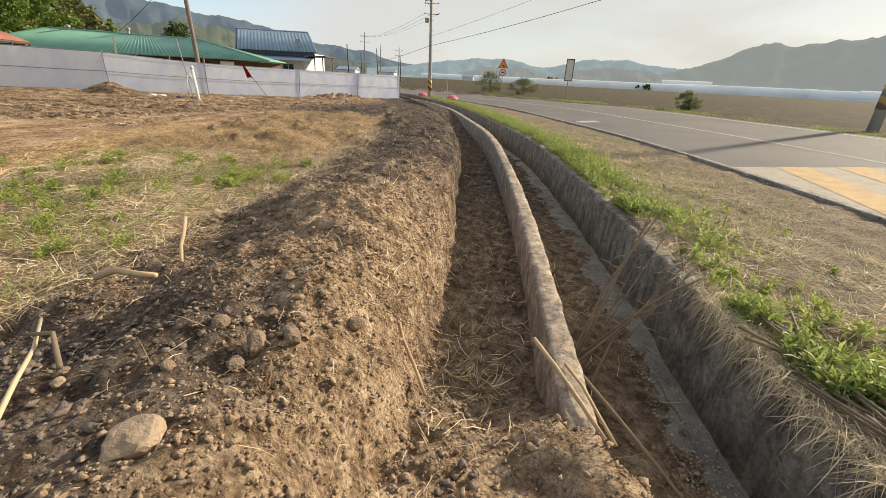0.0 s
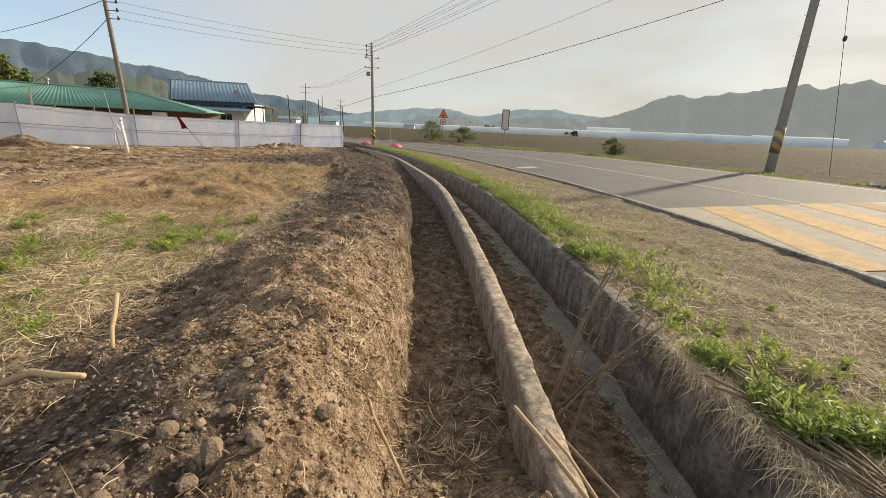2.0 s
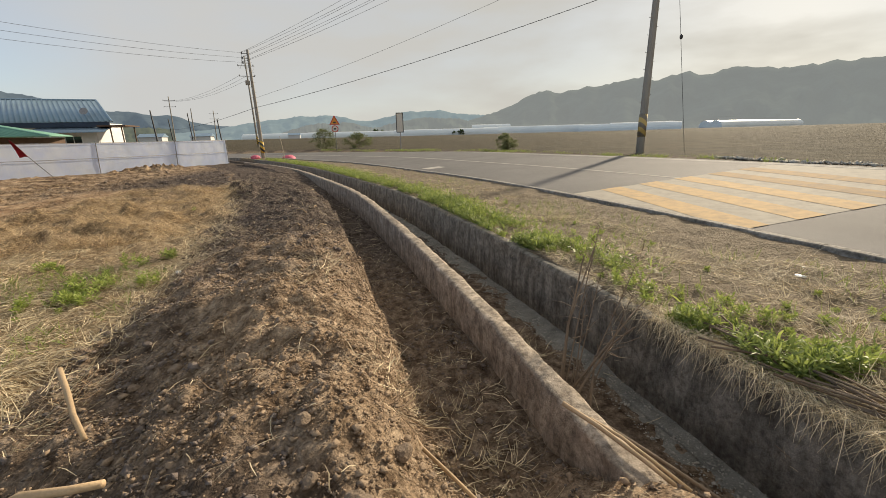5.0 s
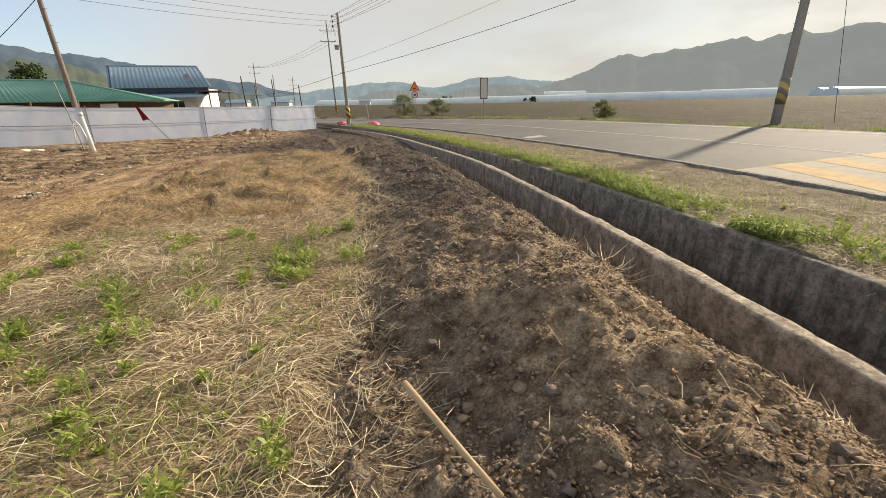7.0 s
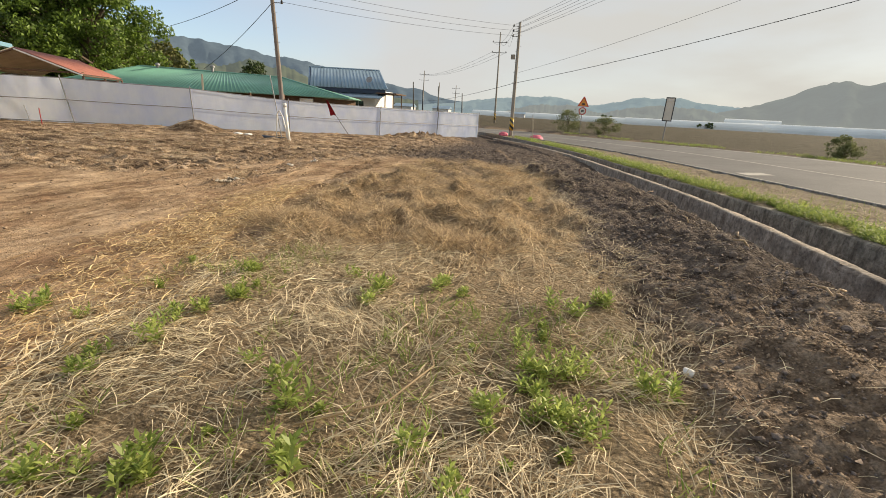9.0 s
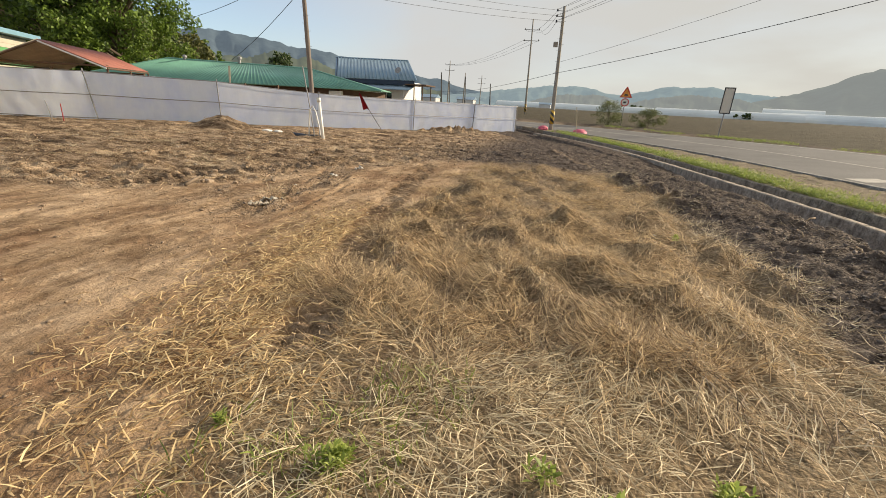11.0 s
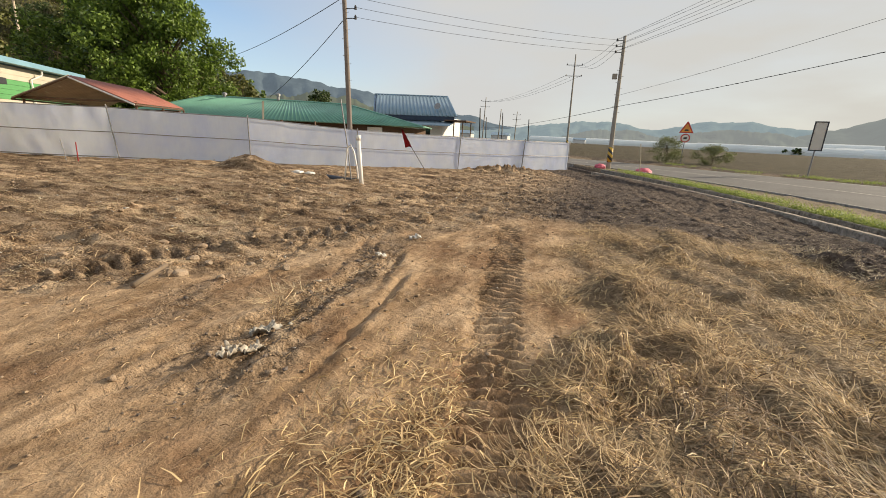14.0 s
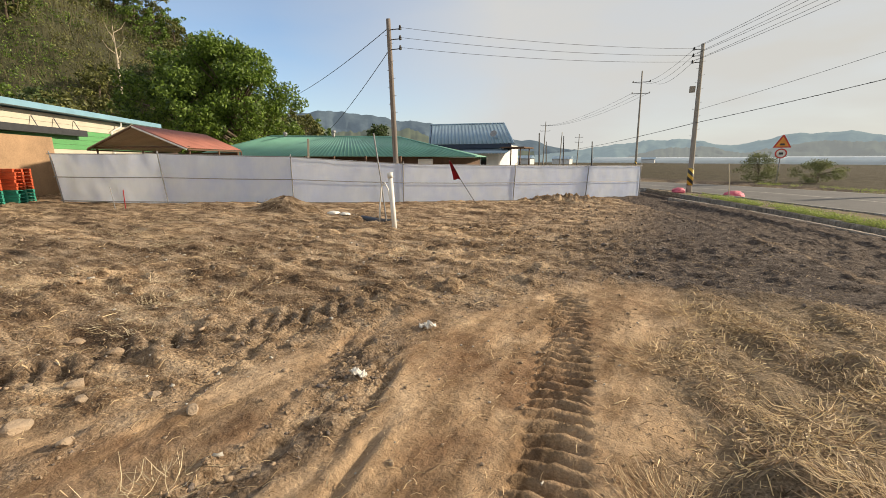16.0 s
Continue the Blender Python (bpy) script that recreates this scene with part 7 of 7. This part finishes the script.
# one mass of small leaves for the rest of the green strip
N = 85000
yy = 1.4 + 41 * rng.random(N) ** 1.75
uu = 1.34 + np.abs(rng.normal(size=N)) * (0.33 + 0.012 * yy)
xx = uu + ditch(yy)
k = (fbm(xx * 1.3, yy * 1.3, 27, 3) > 0.5 - 0.85 * smooth(2.2, 6, yy)) & (uu < 3.6)
xx, yy = xx[k], yy[k]
P = np.stack([xx, yy, height(xx, yy, np.full(len(xx), -5.0)) + rng.uniform(0, 0.21, len(xx)) * (rng.random(len(xx)) ** 1.2)], 1)
D = np.stack([rng.normal(size=len(xx)), rng.normal(size=len(xx)), np.abs(rng.normal(size=len(xx))) * 0.8], 1)
v, f = ribbons(rng, P, D, rng.uniform(0.04, 0.11, len(xx)), rng.uniform(0.009, 0.019, len(xx)), 0.1 * rng.uniform(0.05, 0.12, len(xx)), 0.7)
stuff("verge_greenery", v, f, M_VERGE, "low green weeds growing along the ditch", "weeds")
N = 42000
yy = -1.5 + 26 * rng.random(N) ** 1.7
uu = rng.uniform(1.3, 4.9, N)
k = fbm(uu * 1.2, yy * 1.2, 37, 3) + 0.4 - 0.32 * (uu - 1.3) > 0
v, f = lying(rng, (uu + ditch(yy))[k], yy[k], 0.3, 2.0, 0.06, 0.28, 0.003, 0.006, 0.2)
stuff("verge_dry_grass", v, f, M_STRAW_GREY, "dry matted grass on the road verge", "dry grass")
N = 4500
yy = 0.5 + 24 * rng.random(N) ** 1.5
uu = rng.uniform(1.35, 4.7, N)
k = fbm(uu * 1.0, yy * 1.0, 47, 3) > 0.1
xx, yy = (uu + ditch(yy))[k], yy[k]
P = np.stack([xx, yy, height(xx, yy, np.full(len(xx), -5.0))], 1)
D = np.stack([rng.normal(size=len(xx)) * 0.5, rng.normal(size=len(xx)) * 0.5, np.ones(len(xx))], 1)
v, f = ribbons(rng, P, D, rng.uniform(0.05, 0.2, len(xx)), rng.uniform(0.004, 0.008, len(xx)), 0 * xx, 0)
stuff("verge_grass", v, f, M_GRASS, "thin green grass on the road verge", "grass")
# dead grass hanging over the ditch wall
N = 8000
yy = -1.6 + 4.9 * rng.random(N)
x0 = ditch(yy) + 1.19 + rng.uniform(0, 0.3, N)
P = np.stack([x0, yy, -0.05 + rng.uniform(-0.01, 0.05, N)], 1)
D = np.stack([-np.ones(N) * rng.uniform(0.1, 0.75, N), rng.normal(size=N) * 0.8, -rng.uniform(-0.1, 1.5, N)], 1)
k = rng.random(N) < smooth(3.4, 1.8, yy)
v, f = ribbons(rng, P[k], D[k], rng.uniform(0.05, 0.3, k.sum()), rng.uniform(0.002, 0.004, k.sum()), np.full(k.sum(), 0.03), 1.6)
stuff("hanging_grass", v, f, M_STRAW_GREY, "dead grass hanging over the ditch wall", "dry grass")
# grass and rubble on the far shoulder
N = 9000
sy_ = S_OF_Y(6) + 46 * rng.random(N)
so_ = ROAD_W + 0.25 + np.abs(rng.normal(size=N)) * 0.6
xx, yy = _kx(sy_), _ky(sy_)
tx, ty = _kx(sy_ + 0.1) - xx, _ky(sy_ + 0.1) - yy
xx, yy = xx + so_ * ty * 10, yy - so_ * tx * 10
k = fbm(xx * 0.7, yy * 0.7, 57, 3) > -0.15
xx, yy = xx[k], yy[k]
P = np.stack([xx, yy, height(xx, yy)], 1)
D = np.stack([rng.normal(size=len(xx)) * 0.6, rng.normal(size=len(xx)) * 0.6, np.ones(len(xx))], 1)
v, f = ribbons(rng, P, D, rng.uniform(0.06, 0.24, len(xx)), rng.uniform(0.008, 0.02, len(xx)), 0 * xx, 0)
stuff("shoulder_grass", v, f, M_GRASS, "rough grass on the far road shoulder", "grass")
ry_ = rng.uniform(9.5, 16.2, 420)
rx_ = 16.45 + 0.03 * (ry_ - 12) + rng.normal(size=420) * 0.13
v, f = clods(rng, rx_, ry_, sizes(rng, 420, 0.035, 0.13), ROAD_W + 1.8)
stuff("shoulder_rubble", v, f, M_GRIT, "row of pale rubble along the far shoulder", "rubble")
# heap of dead stalks on the verge
rp_ = np.random.default_rng(44)
for k in range(40):
    t = rp_.random()
    cx, cy = 2.2 + 0.28 * t + rp_.normal() * 0.06, 1.5 + rp_.normal() * 0.42
    a = math.radians(-84 + rp_.normal() * 20)
    L = rp_.uniform(0.15, 0.48)
    dx, dy = math.cos(a) * L, math.sin(a) * L
    b = on_ground(cx, cy, rp_.uniform(0.03, 0.13))
    e = thing("dead_stalk", b, "grey-brown dead stalk lying in a heap on the verge", "dead stalk", "heap of stalks")
    part("stem", tube([(-dx, -dy, rp_.uniform(-0.02, 0.03)), (0, 0, 0.02), (dx, dy, rp_.uniform(-0.02, 0.04))], [0.010, 0.008, 0.004], 6), M_DEADSTEM if k % 6 else M_STRAW_BROWN, e)
# tall dead weed leaning out of the ditch
dw = thing("dead_weed", (1.12, 2.42, -0.8), "tall dead brown weed leaning from the ditch", "dead weed")
TWIGS = ((1.75, 3.1, 0.54), (1.7, 3.2, 0.42), (1.66, 2.9, 0.86), (1.82, 3.05, 0.35), (1.6, 2.95, 0.2), (2.28, 3.05, 0.5), (2.05, 2.85, 0.12))
for k, tp_ in enumerate(TWIGS):
    foot = Vector((0.04 * k - 0.1, 0.03 * (k % 3), 0.0))
    top = Vector(tp_) - Vector((1.12, 2.42, -0.8))
    mid = foot.lerp(top, 0.5) + Vector((rp_.normal() * 0.03, rp_.normal() * 0.03, 0.02))
    r = 0.012 if k < 2 else 0.006
    stem = part("stem", tube([foot, foot.lerp(mid, 0.5), mid, mid.lerp(top, 0.5), top], [r, r * 1.05, r * 0.9, r * 0.75, r * (0.6 if k < 2 else 0.2)], 7), M_DEADSTEM, dw)
    for j in range(12 if k > 1 else 5):
        q = mid.lerp(top, rp_.uniform(0.0, 0.97))
        dv = Vector((rp_.normal() * 0.09, rp_.normal() * 0.09, 0.04 + rp_.normal() * 0.05))
        part("twig", tube([q, q + dv * 0.5 + Vector((0, 0, 0.015)), q + dv], [0.004, 0.003, 0.001], 4), M_DEADSTEM, stem)
for k, pts in enumerate((((1.15, 2.52, -0.7), (1.48, 2.45, -0.2), (1.75, 2.52, 0.02), (2.02, 2.66, 0.1)), ((1.0, 2.3, -0.74), (1.3, 2.42, -0.45), (1.52, 2.4, -0.12)), ((1.2, 2.2, -0.72), (1.42, 2.5, -0.3), (1.7, 2.38, 0.0)))):
    q = [Vector(p) - Vector((1.12, 2.42, -0.8)) for p in pts]
    br_ = part("fallen_stem", tube(q, [0.013 - 0.002 * i for i in range(len(q))], 6), M_DEADSTEM, dw)
    for j in range(9):
        i = int(rp_.integers(1, len(q) - 1))
        w = q[i].lerp(q[i + 1], rp_.random())
        dv = Vector((rp_.normal() * 0.12, rp_.normal() * 0.12, rp_.normal() * 0.07))
        part("twig", tube([w, w + dv * 0.5, w + dv + Vector((0, 0, 0.03))], [0.004, 0.003, 0.001], 4), M_STRAW_BROWN if j % 2 else M_DEADSTEM, br_)

# ---- odds and ends by the spoil heap ----
for at, s in (((-20.4, 22.6), 0.17), ((-19.6, 22.4), 0.13)):
    bm = bmesh.new()
    bmesh.ops.create_icosphere(bm, subdivisions=4, radius=1)
    for v in bm.verts:
        q = v.co.copy()
        v.co = Vector((q.x * 1.5, q.y, max(q.z, -0.3) * 0.55)) * s * (1 + 0.3 * noise.fractal(q * 2.6 + Vector((at[0], 0, 0)), 0.8, 2.0, 4))
    o = part("plastic_scrap", bm, M_PVC, None, "", True)
    o.matrix_basis = pose(*at, hz(*at) + 0.1 * s, 0, 0, 30)
    tagged(o, "crumpled white plastic scrap on the spoil heap", "plastic scrap", "plastic scraps")
ds = thing("drain_pipe", (-17.6, 21.9, hz(-17.6, 21.9)), "length of black drain pipe lying in a dug hole", "pipe")
part("barrel", tube([(-0.9, 0.2, 0.16), (0.0, 0.0, 0.14), (0.8, -0.1, 0.17)], 0.16, 14), M_DARK, ds, shade=True)
part("collar", tube([(0.72, -0.09, 0.168), (0.86, -0.108, 0.172)], 0.185, 14), M_DARK, ds, shade=True)

# ---- more cover on the verge, and broken branches in the ditch ----
rv = np.random.default_rng(81)
vt = []
for _ in range(150):
    y = 0.6 + 16 * rv.random() ** 1.7
    vt.append((float(ditch(y)) + rv.uniform(1.35, 3.9), y))
v, f = tuft_cloud(rv, vt, 0.17, 0.05, 70)
stuff("verge_dry_tufts", v, f, M_STRAW_GREY, "dry grass tufts on the road verge", "dry grass")
for k in range(110):
    y = 1.4 + 11 * rv.random() ** 1.2
    weed(float(ditch(y)) + (1.45 if y > 2.7 else 1.95) + abs(rv.normal()) * 0.75, y, rv.uniform(0.4, 0.85), int(rv.choice([0, 2, 3, 4])), 0, "verge weeds", VL)
for k in range(16):
    y = rv.uniform(2.6, 6.5)
    x = float(ditch(y)) + rv.uniform(0.2, 0.75)
    a, L = rv.uniform(0, 3.1), rv.uniform(0.12, 0.34)
    stick("dead_branch", [on_ground(x, y, 0.02), on_ground(x + L * 0.5 * math.cos(a), y + L * 0.5 * math.sin(a), 0.06), on_ground(x + L * math.cos(a) * 0.8, y + L * math.sin(a), 0.05 + rv.uniform(0, 0.15))], rv.uniform(0.006, 0.012), M_DEADSTEM, "broken dry branch lying in the ditch")
